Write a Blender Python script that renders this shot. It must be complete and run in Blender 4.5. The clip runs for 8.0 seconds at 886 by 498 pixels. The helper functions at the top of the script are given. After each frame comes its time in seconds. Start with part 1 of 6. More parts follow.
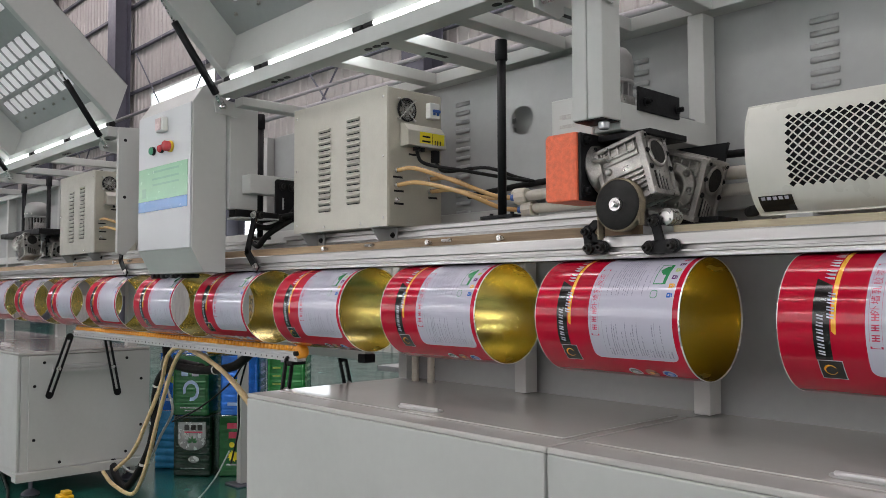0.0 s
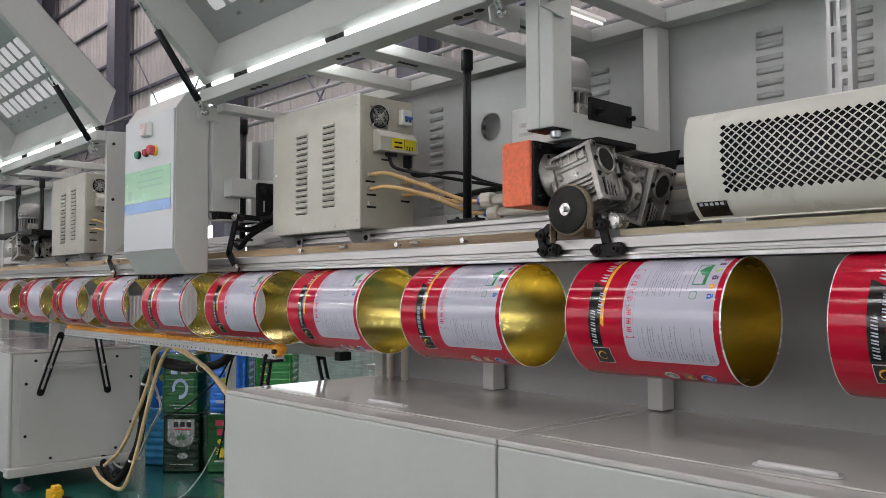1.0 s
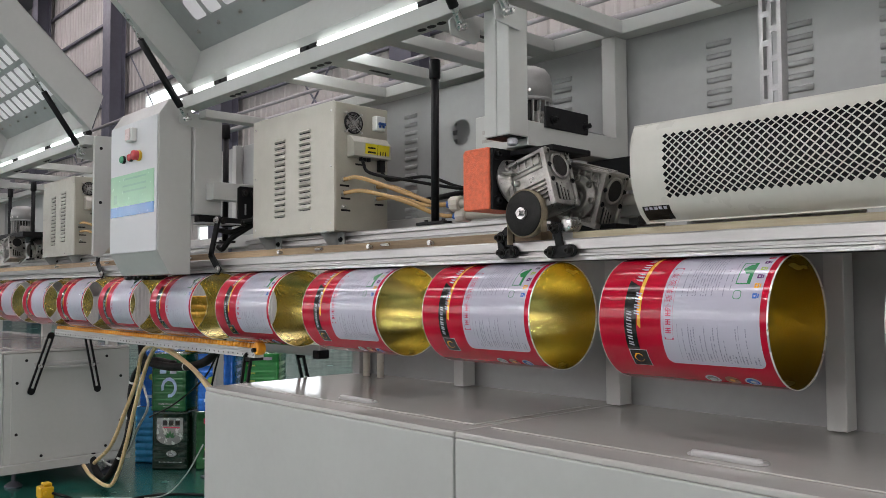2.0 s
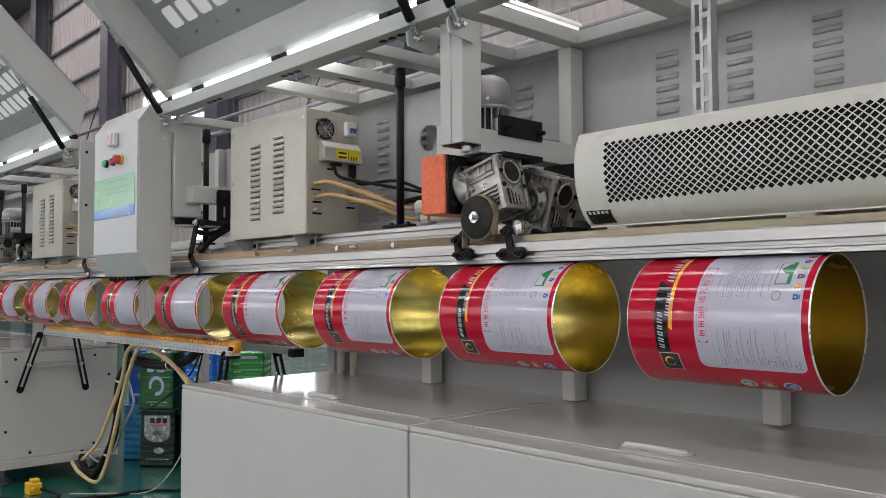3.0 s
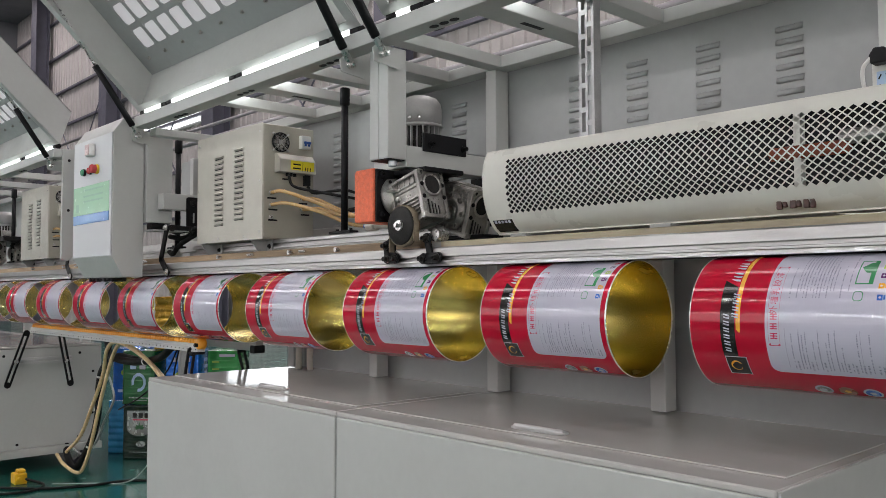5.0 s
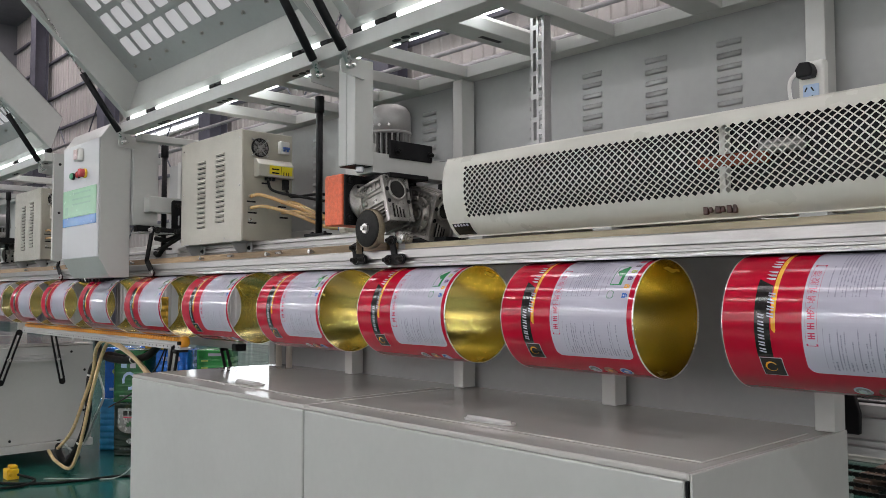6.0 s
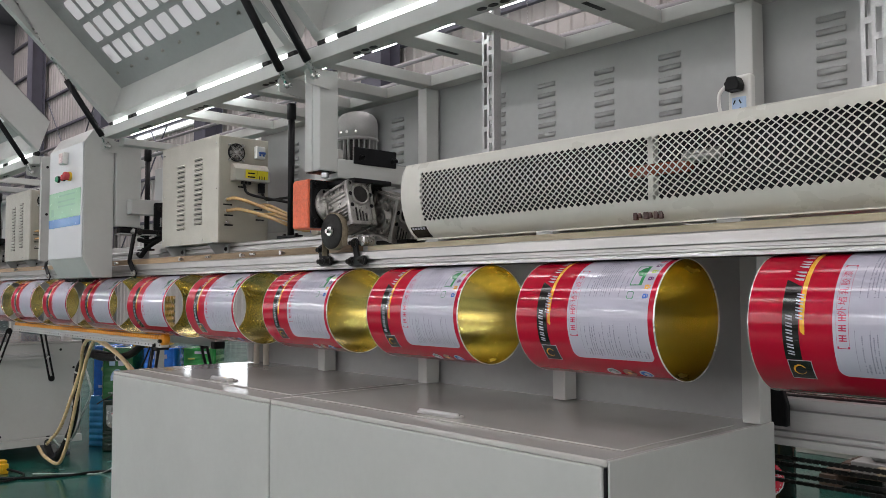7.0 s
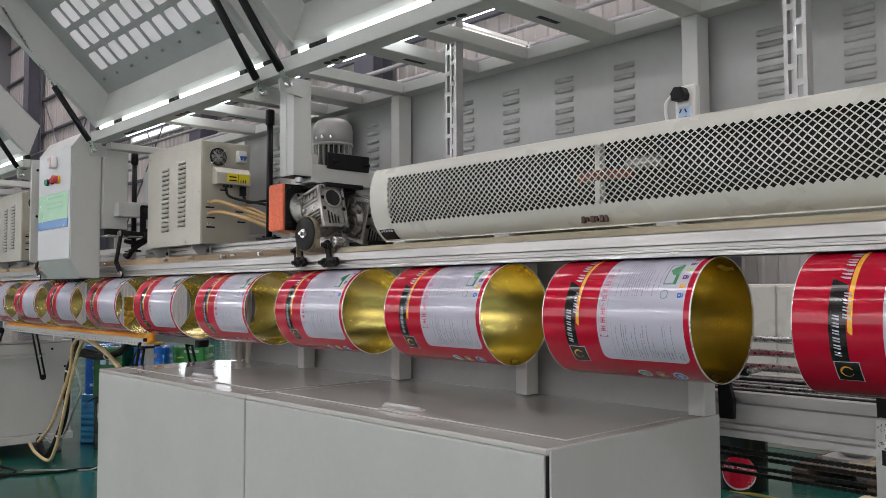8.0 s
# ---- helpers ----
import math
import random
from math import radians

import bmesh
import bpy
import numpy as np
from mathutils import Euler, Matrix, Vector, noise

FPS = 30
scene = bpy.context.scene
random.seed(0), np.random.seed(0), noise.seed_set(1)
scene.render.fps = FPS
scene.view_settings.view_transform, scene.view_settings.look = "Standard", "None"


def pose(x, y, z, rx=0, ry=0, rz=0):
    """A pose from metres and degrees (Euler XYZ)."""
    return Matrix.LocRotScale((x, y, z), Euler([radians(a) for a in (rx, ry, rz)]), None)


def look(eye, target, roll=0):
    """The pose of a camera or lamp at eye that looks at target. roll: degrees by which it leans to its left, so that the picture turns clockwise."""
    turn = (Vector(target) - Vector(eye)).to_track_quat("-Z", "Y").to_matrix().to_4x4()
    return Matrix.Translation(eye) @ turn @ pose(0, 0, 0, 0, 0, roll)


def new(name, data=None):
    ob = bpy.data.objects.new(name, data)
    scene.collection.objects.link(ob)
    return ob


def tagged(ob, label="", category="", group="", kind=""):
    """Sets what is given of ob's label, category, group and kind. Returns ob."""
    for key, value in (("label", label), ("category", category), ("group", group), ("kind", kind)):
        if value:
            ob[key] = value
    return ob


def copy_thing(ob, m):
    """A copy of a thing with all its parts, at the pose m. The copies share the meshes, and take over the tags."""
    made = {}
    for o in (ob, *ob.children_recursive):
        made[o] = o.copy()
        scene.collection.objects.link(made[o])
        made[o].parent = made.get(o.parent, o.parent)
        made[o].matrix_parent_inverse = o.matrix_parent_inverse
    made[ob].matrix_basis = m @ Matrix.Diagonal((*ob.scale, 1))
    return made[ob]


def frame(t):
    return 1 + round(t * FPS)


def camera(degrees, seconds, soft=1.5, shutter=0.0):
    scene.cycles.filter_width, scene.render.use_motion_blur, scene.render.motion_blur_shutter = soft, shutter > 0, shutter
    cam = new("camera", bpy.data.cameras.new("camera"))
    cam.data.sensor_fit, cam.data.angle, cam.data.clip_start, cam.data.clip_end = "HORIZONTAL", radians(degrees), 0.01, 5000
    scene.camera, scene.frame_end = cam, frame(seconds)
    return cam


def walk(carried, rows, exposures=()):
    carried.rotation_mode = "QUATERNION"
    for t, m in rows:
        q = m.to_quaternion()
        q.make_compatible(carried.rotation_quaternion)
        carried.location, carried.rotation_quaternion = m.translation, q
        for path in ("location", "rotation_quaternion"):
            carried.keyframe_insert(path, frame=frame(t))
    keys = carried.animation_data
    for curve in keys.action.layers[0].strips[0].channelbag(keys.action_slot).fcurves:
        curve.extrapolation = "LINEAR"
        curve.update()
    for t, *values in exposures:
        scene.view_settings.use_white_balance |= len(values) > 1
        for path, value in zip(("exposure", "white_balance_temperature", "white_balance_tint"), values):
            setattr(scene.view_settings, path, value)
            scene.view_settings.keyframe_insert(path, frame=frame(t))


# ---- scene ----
cam = camera(56.6, 8.0, soft=0.55)
PATH = [
    (0, (-0.118, -1.449, 1.05), (-1.579, -0.087, 1.143), -0.2),
    (0.5, (-0.042, -1.45, 1.054), (-1.503, -0.088, 1.145), -0.2),
    (1, (0.03, -1.443, 1.05), (-1.433, -0.082, 1.144), -0.1),
    (1.5, (0.097, -1.448, 1.049), (-1.363, -0.085, 1.144), -0.2),
    (3, (0.329, -1.426, 1.053), (-1.131, -0.063, 1.146), -0.3),
    (3.5, (0.401, -1.421, 1.048), (-1.06, -0.058, 1.145), -0.2),
    (4, (0.493, -1.431, 1.045), (-0.97, -0.07, 1.144), -0.1),
    (4.5, (0.588, -1.434, 1.05), (-0.876, -0.075, 1.147), -0.2),
    (6, (0.854, -1.439, 1.041), (-0.611, -0.081, 1.144), -0.1),
    (6.5, (0.945, -1.435, 1.042), (-0.519, -0.076, 1.144), -0.1),
    (7, (1.039, -1.432, 1.045), (-0.425, -0.073, 1.145), -0.1),
    (7.5, (1.123, -1.427, 1.044), (-0.34, -0.067, 1.144), -0.1),
    (8, (1.196, -1.435, 1.045), (-0.265, -0.074, 1.144), -0.2),
]
walk(cam, [(t, look(eye, target, roll)) for t, eye, target, roll in PATH])

# ---------------------------------------------------------------- light
world = bpy.data.worlds.new("sky")
scene.world = world
world.use_nodes = True
wn = world.node_tree
sky = wn.nodes.new("ShaderNodeTexSky")
sky.sky_type, sky.sun_disc, sky.sun_elevation, sky.sun_rotation = "NISHITA", False, radians(50), radians(200)
wn.links.new(sky.outputs["Color"], wn.nodes["Background"].inputs["Color"])
wn.nodes["Background"].inputs["Strength"].default_value = 0.06
scene.view_settings.exposure = 0.12


def area(name, x, y, z, sx, sy, power, rot=(0, 0, 0), color=(1, 1, 1)):
    """Added rectangular area lamp; roof and walls have no opening for it."""
    la = bpy.data.lights.new(name, "AREA")
    la.shape, la.size, la.size_y, la.energy, la.color = "RECTANGLE", sx, sy, power, color
    ob = new(name, la)
    ob.matrix_basis = pose(x, y, z, *rot)
    return ob


ROOF = 11.5
# added overhead lamps just below the closed roof, no skylights built
for i, yy in enumerate((-6.0, -2.2, 1.6, 5.4)):
    area("roof_fill", -14.5, yy, ROOF - 0.05, 36.0, 1.0, (900, 300, 480, 1150)[i], color=(1.0, 0.905, 0.94))
# added fill lamps before the closed near end wall and front wall
area("end_wall_fill", 13.95, -1.5, 2.9, 5.0, 12.0, 640, (0, 90, 0), (1.0, 0.94, 0.93))
area("window_daylight", -6.0, -8.95, 2.3, 26.0, 2.2, 300, (90, 0, 0), (1.0, 0.94, 0.95))


# ---------------------------------------------------------------- materials
def mat(name, col, rough=0.5, metal=0.0, var=0.06, scale=6.0, bump=0.02, bscale=180.0, coat=0.0, rvar=0.08, dirt=0.0, stretch=(1, 1, 1), spec=0.5):
    """Painted or bare surface with broad tint changes, fine grain and some grime."""
    m = bpy.data.materials.new(name)
    m.use_nodes = True
    nt = m.node_tree
    b = nt.nodes["Principled BSDF"]
    b.inputs["Metallic"].default_value = metal
    b.inputs["Specular IOR Level"].default_value = spec
    if coat:
        b.inputs["Coat Weight"].default_value = coat
        b.inputs["Coat Roughness"].default_value = 0.05
    tc = nt.nodes.new("ShaderNodeTexCoord")
    mp = nt.nodes.new("ShaderNodeMapping")
    mp.inputs["Scale"].default_value = stretch
    nt.links.new(tc.outputs["Object"], mp.inputs["Vector"])

    def noise_tex(sc, detail=4.0):
        n = nt.nodes.new("ShaderNodeTexNoise")
        n.inputs["Scale"].default_value, n.inputs["Detail"].default_value = sc, detail
        nt.links.new(mp.outputs["Vector"], n.inputs["Vector"])
        return n.outputs["Fac"]

    def ramp(fac, lo, hi):
        r = nt.nodes.new("ShaderNodeMapRange")
        r.inputs["From Min"].default_value, r.inputs["From Max"].default_value = 0.3, 0.7
        r.inputs["To Min"].default_value, r.inputs["To Max"].default_value = lo, hi
        nt.links.new(fac, r.inputs["Value"])
        return r.outputs["Result"]

    def scaled(color_in, fac_out):
        mx = nt.nodes.new("ShaderNodeMix")
        mx.data_type, mx.blend_type = "RGBA", "MULTIPLY"
        mx.inputs["Factor"].default_value = 1.0
        cc = nt.nodes.new("ShaderNodeCombineColor")
        for ch in ("Red", "Green", "Blue"):
            nt.links.new(fac_out, cc.inputs[ch])
        if isinstance(color_in, tuple):
            mx.inputs[6].default_value = (*color_in, 1)
        else:
            nt.links.new(color_in, mx.inputs[6])
        nt.links.new(cc.outputs["Color"], mx.inputs[7])
        return mx.outputs[2]

    c = scaled(tuple(col), ramp(noise_tex(scale), 1 - var, 1 + var))
    c = scaled(c, ramp(noise_tex(scale * 14, 6.0), 1 - var * 0.5, 1 + var * 0.5))
    if dirt:
        big = ramp(noise_tex(scale * 0.6, 8.0), 1.0 - dirt, 1.0 + dirt * 0.3)
        c = scaled(c, big)
    nt.links.new(c, b.inputs["Base Color"])
    nt.links.new(ramp(noise_tex(scale * 3), max(0.02, rough - rvar), min(1, rough + rvar)), b.inputs["Roughness"])
    if bump:
        bp = nt.nodes.new("ShaderNodeBump")
        bp.inputs["Strength"].default_value, bp.inputs["Distance"].default_value = bump * 4, 0.002
        nt.links.new(noise_tex(bscale, 2.0), bp.inputs["Height"])
        nt.links.new(bp.outputs["Normal"], b.inputs["Normal"])
    return m


def glow(name, col, strength):
    m = bpy.data.materials.new(name)
    m.use_nodes = True
    nt = m.node_tree
    b = nt.nodes["Principled BSDF"]
    b.inputs["Base Color"].default_value = (*col, 1)
    b.inputs["Emission Color"].default_value = (*col, 1)
    b.inputs["Emission Strength"].default_value = strength
    return m


GREY = mat("light_grey_machine_paint", (0.480, 0.488, 0.468), 0.38, 0, 0.03, 3, 0.012, 260)
# machine grey set darker, for back sheets, brackets and plates
GREY2 = mat("darker_machine_grey", (0.340, 0.350, 0.343), 0.40, 0, 0.05, 2.5, 0.015, 260, dirt=0.05)
TOPGREY = mat("glossy_grey_lid_paint", (0.50, 0.488, 0.465), 0.11, 0, 0.02, 2, 0.0, rvar=0.02, spec=0.6)
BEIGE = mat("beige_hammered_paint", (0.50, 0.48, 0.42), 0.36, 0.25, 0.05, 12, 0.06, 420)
# the box beige set darker, for the side panel
BEIGE2 = mat("darker_beige_paint", (0.44, 0.42, 0.35), 0.38, 0.15, 0.05, 12, 0.05, 420)
CREAM = mat("cream_enamel", (0.68, 0.66, 0.60), 0.3, 0, 0.03, 3, 0.01, 200)
ALU = mat("extruded_aluminium", (0.47, 0.465, 0.455), 0.36, 0.85, 0.07, 9, 0.04, 300, stretch=(0.15, 1, 1), dirt=0.12)
CAST = mat("cast_aluminium", (0.46, 0.445, 0.42), 0.34, 0.8, 0.25, 22, 0.12, 300, dirt=0.5)
DARKCAST = mat("grimy_cast_aluminium", (0.40, 0.38, 0.35), 0.44, 0.75, 0.2, 25, 0.1, 300, dirt=0.3)
MOTOR = mat("motor_grey_paint", (0.33, 0.33, 0.32), 0.40, 0.3, 0.06, 10, 0.05, 200)
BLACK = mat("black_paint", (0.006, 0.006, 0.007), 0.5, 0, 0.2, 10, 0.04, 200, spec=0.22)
RUBBER = mat("black_rubber", (0.006, 0.006, 0.006), 0.6, 0, 0.2, 30, 0.05, 200, spec=0.22)
WHEELBLK = mat("dark_grey_wheel", (0.016, 0.015, 0.014), 0.55, 0.0, 0.25, 40, 0.05, 300, spec=0.25)
BELT = mat("worn_brown_belt", (0.22, 0.18, 0.12), 0.7, 0, 0.3, 40, 0.05, 300, dirt=0.3)
STEEL = mat("bright_steel", (0.58, 0.57, 0.56), 0.30, 1.0, 0.05, 30, 0.0)
ORANGE = mat("orange_crackle_paint", (0.85, 0.17, 0.075), 0.5, 0, 0.12, 90, 0.25, 330)
ANOD = mat("anodised_aluminium", (0.56, 0.555, 0.55), 0.40, 0.35, 0.06, 9, 0.02, 300, stretch=(0.15, 1, 1), dirt=0.1)
WORNYEL = mat("worn_floor_yellow", (0.30, 0.26, 0.04), 0.5, 0, 0.4, 14, 0.05, 100, dirt=0.6)
WOOD = mat("pale_plank_wood", (0.40, 0.285, 0.17), 0.6, 0, 0.3, 14, 0.08, 120, stretch=(0.06, 1, 1), dirt=0.5)
PALEWOOD = mat("grimy_pale_wood", (0.42, 0.36, 0.25), 0.65, 0, 0.25, 14, 0.06, 120, stretch=(0.08, 1, 1), dirt=0.35)
OLDWOOD = mat("dark_pallet_wood", (0.10, 0.065, 0.045), 0.75, 0, 0.3, 12, 0.1, 80, stretch=(0.2, 1, 1), dirt=0.3)
GOLD = mat("gold_lacquer_tinplate", (0.70, 0.575, 0.17), 0.27, 1.0, 0.02, 3, 0.0, rvar=0.004)
REDP = mat("glossy_red_print", (0.42, 0.004, 0.024), 0.09, 0, 0.02, 5, 0.0, coat=0.1, spec=0.38)
WHITEP = mat("glossy_white_print", (0.48, 0.47, 0.555), 0.10, 0, 0.01, 5, 0.0, coat=0.1, spec=0.4)
BLACKP = mat("glossy_black_print", (0.012, 0.010, 0.009), 0.12, 0, 0.05, 5, 0.0, coat=0.1)
GREYP = mat("grey_small_print", (0.20, 0.20, 0.26), 0.3, 0, 0.3, 400, 0.0, coat=0.5)
YELP = mat("yellow_orange_print", (0.80, 0.38, 0.03), 0.25, 0, 0.04, 5, 0.0, coat=0.5)
REDTXT = mat("red_letter_print", (0.52, 0.03, 0.08), 0.25, 0, 0.02, 5, 0.0, coat=0.5)
GREENP = mat("green_print", (0.03, 0.22, 0.08), 0.25, 0, 0.04, 5, 0.0, coat=0.5)
PURPLEP = mat("dark_purple_print", (0.10, 0.02, 0.12), 0.25, 0, 0.04, 5, 0.0, coat=0.5)
BLUEP = mat("blue_print", (0.03, 0.12, 0.45), 0.25, 0, 0.04, 5, 0.0, coat=0.5)
PINKP = mat("pale_pink_print", (0.60, 0.30, 0.34), 0.2, 0, 0.2, 60, 0.0, coat=0.3)
LIMEP = mat("lime_print", (0.35, 0.50, 0.08), 0.25, 0, 0.04, 5, 0.0, coat=0.5)
BROWNP = mat("brown_print", (0.26, 0.07, 0.04), 0.25, 0, 0.04, 5, 0.0, coat=0.5)
EDGE = mat("bare_tin_edge", (0.85, 0.84, 0.82), 0.3, 0.6, 0.02, 5, 0.0)
FLOORM = mat("green_epoxy_floor", (0.012, 0.088, 0.068), 0.20, 0, 0.2, 0.9, 0.02, 20, dirt=0.3)
WALLM = mat("hall_cladding", (0.42, 0.395, 0.375), 0.6, 0, 0.06, 0.7, 0.02, 30, dirt=0.1)
STEELDK = mat("dark_steel_frame", (0.09, 0.09, 0.115), 0.5, 0, 0.1, 2, 0.02, 60)
# roof and outer wall grey, darkened to lower the bounced light
ROOFM = mat("low_bounce_hall_sheet", (0.185, 0.185, 0.20), 0.6, 0, 0.05, 0.7, 0.02, 30)
HALLPIPE = mat("grey_hall_pipe", (0.24, 0.23, 0.235), 0.45, 0, 0.06, 6, 0.01, 100)
PIPEW = mat("white_plastic_pipe", (0.62, 0.58, 0.50), 0.35, 0, 0.06, 6, 0.01, 100)
HOSE = mat("amber_hose", (0.58, 0.36, 0.15), 0.22, 0, 0.1, 14, 0.0, coat=0.4)
HOSE2 = mat("pale_amber_hose", (0.70, 0.52, 0.28), 0.3, 0, 0.1, 14, 0.0)
CLEAR = mat("translucent_white_hose", (0.36, 0.38, 0.37), 0.3, 0, 0.06, 14, 0.0)
WHEELO = mat("orange_plastic", (0.78, 0.33, 0.02), 0.35, 0, 0.06, 20, 0.0)
SCREEN = mat("pale_green_panel_film", (0.36, 0.62, 0.42), 0.2, 0, 0.04, 9, 0.0)
SCREENB = mat("blue_panel_film", (0.12, 0.27, 0.56), 0.2, 0, 0.04, 9, 0.0)
WHITEPL = mat("white_plastic", (0.72, 0.72, 0.69), 0.35, 0, 0.03, 8, 0.0)
REDPL = mat("red_plastic", (0.55, 0.06, 0.07), 0.25, 0, 0.05, 8, 0.0)
GREENPL = mat("green_plastic", (0.10, 0.38, 0.22), 0.25, 0, 0.05, 8, 0.0)
YELPL = mat("yellow_plastic", (0.75, 0.45, 0.02), 0.35, 0, 0.05, 8, 0.0)
YELLAB = mat("yellow_warning_label", (0.80, 0.66, 0.02), 0.4, 0, 0.04, 20, 0.0)
BLUEPL = mat("blue_plastic", (0.03, 0.10, 0.35), 0.35, 0, 0.05, 8, 0.0)
LTBLUE = mat("pale_blue_plastic", (0.45, 0.60, 0.80), 0.35, 0, 0.04, 8, 0.0)
TINGREEN = mat("green_printed_tin", (0.012, 0.13, 0.03), 0.15, 0.35, 0.25, 12, 0.2, 22, coat=0.8)
TINGREEN2 = mat("bright_green_tin", (0.02, 0.28, 0.05), 0.15, 0.35, 0.25, 12, 0.2, 22, coat=0.8)
TINBLUE = mat("blue_printed_tin", (0.02, 0.20, 0.80), 0.14, 0.45, 0.35, 12, 0.25, 22, coat=0.8)
TINCYAN = mat("pale_blue_tin", (0.08, 0.46, 0.88), 0.14, 0.5, 0.3, 12, 0.25, 22, coat=0.8)
TINDARK = mat("dark_green_black_tin", (0.010, 0.030, 0.018), 0.2, 0.3, 0.3, 12, 0.03, 60, coat=0.5)
TINSILVER = mat("silver_tin_face", (0.40, 0.42, 0.41), 0.25, 0.6, 0.2, 12, 0.03, 60, coat=0.3)
TINYELLOW = mat("yellow_tin", (0.60, 0.34, 0.03), 0.25, 0.4, 0.2, 12, 0.03, 60, coat=0.3)
FILM = mat("clear_wrapping_film", (0.50, 0.52, 0.55), 0.12, 0.2, 0.2, 20, 0.1, 40)
LED = glow("led_tube_glow", (0.95, 0.98, 1.0), 9.0)
HALL_LED = glow("hall_tube_glow", (0.97, 0.99, 1.0), 50.0)
DIM_LED = glow("dim_tube_glow", (1.0, 0.90, 0.89), 0.75)
SKYPANE = glow("daylit_pane", (0.93, 0.97, 1.0), 2.2)

ACRYL = bpy.data.materials.new("frosted_acrylic")
ACRYL.use_nodes = True
_nt = ACRYL.node_tree
_b = _nt.nodes["Principled BSDF"]
_b.inputs["Base Color"].default_value = (0.8, 0.82, 0.82, 1)
_tr = _nt.nodes.new("ShaderNodeBsdfTranslucent")
_tr.inputs["Color"].default_value = (0.88, 0.9, 0.9, 1)
_mx = _nt.nodes.new("ShaderNodeMixShader")
_mx.inputs["Fac"].default_value = 0.75
_nt.links.new(_b.outputs["BSDF"], _mx.inputs[1])
_nt.links.new(_tr.outputs["BSDF"], _mx.inputs[2])
_nt.links.new(_mx.outputs["Shader"], _nt.nodes["Material Output"].inputs["Surface"])


# ---------------------------------------------------------------- mesh helpers
def bm_new():
    return bmesh.new()


def to_mesh(name, bm, material, smooth=False):
    me = bpy.data.meshes.new(name)
    bm.normal_update()
    bm.to_mesh(me)
    bm.free()
    me.materials.append(material)
    if smooth:
        me.polygons.foreach_set("use_smooth", [True] * len(me.polygons))
    return me


def part(name, bm, material, parent=None, label="", smooth=False):
    ob = new(name, to_mesh(name, bm, material, smooth))
    ob.parent = parent
    if label:
        ob["label"] = label
    return ob


def pieces(name, bm, material, parent=None, label="", smooth=False):
    """Links every loose piece of bm as an object of its own under parent."""
    left = set(bm.verts)
    groups = []
    while left:
        stack, isle = [left.pop()], []
        while stack:
            v = stack.pop()
            isle.append(v)
            for e in v.link_edges:
                o = e.other_vert(v)
                if o in left:
                    left.remove(o)
                    stack.append(o)
        groups.append(isle)
    groups.sort(key=lambda g: tuple(round(c, 4) for c in min(v.co[:] for v in g)))
    last = None
    for isle in groups:
        t = bmesh.new()
        mp = {v: t.verts.new(v.co) for v in isle}
        for f in {f for v in isle for f in v.link_faces}:
            t.faces.new([mp[v] for v in f.verts])
        last = part(name, t, material, parent, label, smooth)
    bm.free()
    return last


def thing(name, label, category, group="", at=(0, 0, 0), kind=""):
    ob = new(name)
    ob.empty_display_size = 0.05
    ob.matrix_basis = pose(*at)
    return tagged(ob, label, category, group, kind)


def box(bm, x0, x1, y0, y1, z0, z1, bev=0.0, m=None):
    t = bmesh.new()
    bmesh.ops.create_cube(t, size=1.0)
    for v in t.verts:
        v.co = Vector(((x0 + x1) / 2 + v.co.x * (x1 - x0), (y0 + y1) / 2 + v.co.y * (y1 - y0), (z0 + z1) / 2 + v.co.z * (z1 - z0)))
    if bev:
        bmesh.ops.bevel(t, geom=t.edges[:], offset=bev, segments=2, profile=0.5, affect="EDGES")
    join(bm, t, m)
    return bm


def join(bm, t, m=None):
    """Adds the temporary mesh t, moved by m, to bm."""
    vs = [bm.verts.new((m @ v.co) if m else v.co) for v in t.verts]
    t.verts.index_update()
    for f in t.faces:
        try:
            bm.faces.new([vs[v.index] for v in f.verts])
        except ValueError:
            pass
    t.free()


def prism(bm, prof, x0, x1, axis="x", bev=0.0):
    """A closed profile pushed along an axis: (y, z) along x, (x, z) along y, (x, y) along z."""
    t = bmesh.new()

    def at(p, d):
        return {"x": (d, p[0], p[1]), "y": (p[0], d, p[1]), "z": (p[0], p[1], d)}[axis]
    a = [t.verts.new(at(p, x0)) for p in prof]
    b = [t.verts.new(at(p, x1)) for p in prof]
    n = len(prof)
    t.faces.new(a)
    t.faces.new(b[::-1])
    for i in range(n):
        t.faces.new((a[i], b[i], b[(i + 1) % n], a[(i + 1) % n]))
    bmesh.ops.recalc_face_normals(t, faces=t.faces[:])
    if bev:
        bmesh.ops.bevel(t, geom=t.edges[:], offset=bev, segments=2, profile=0.5, affect="EDGES")
    join(bm, t)
    return bm


def lathe(bm, prof, p, d, seg=24):
    """Turns the profile [(distance along d, radius), ...] round the axis through p."""
    d = Vector(d).normalized()
    u = d.orthogonal().normalized()
    w = d.cross(u)
    p = Vector(p)
    rings = []
    for h, r in prof:
        rings.append([bm.verts.new(p + d * h + (u * math.cos(2 * math.pi * k / seg) + w * math.sin(2 * math.pi * k / seg)) * max(r, 1e-5)) for k in range(seg)])
    for a, b in zip(rings, rings[1:]):
        for k in range(seg):
            bm.faces.new((a[k], a[(k + 1) % seg], b[(k + 1) % seg], b[k]))
    if prof[0][1] > 1e-4:
        bm.faces.new(rings[0][::-1])
    if prof[-1][1] > 1e-4:
        bm.faces.new(rings[-1])
    return bm


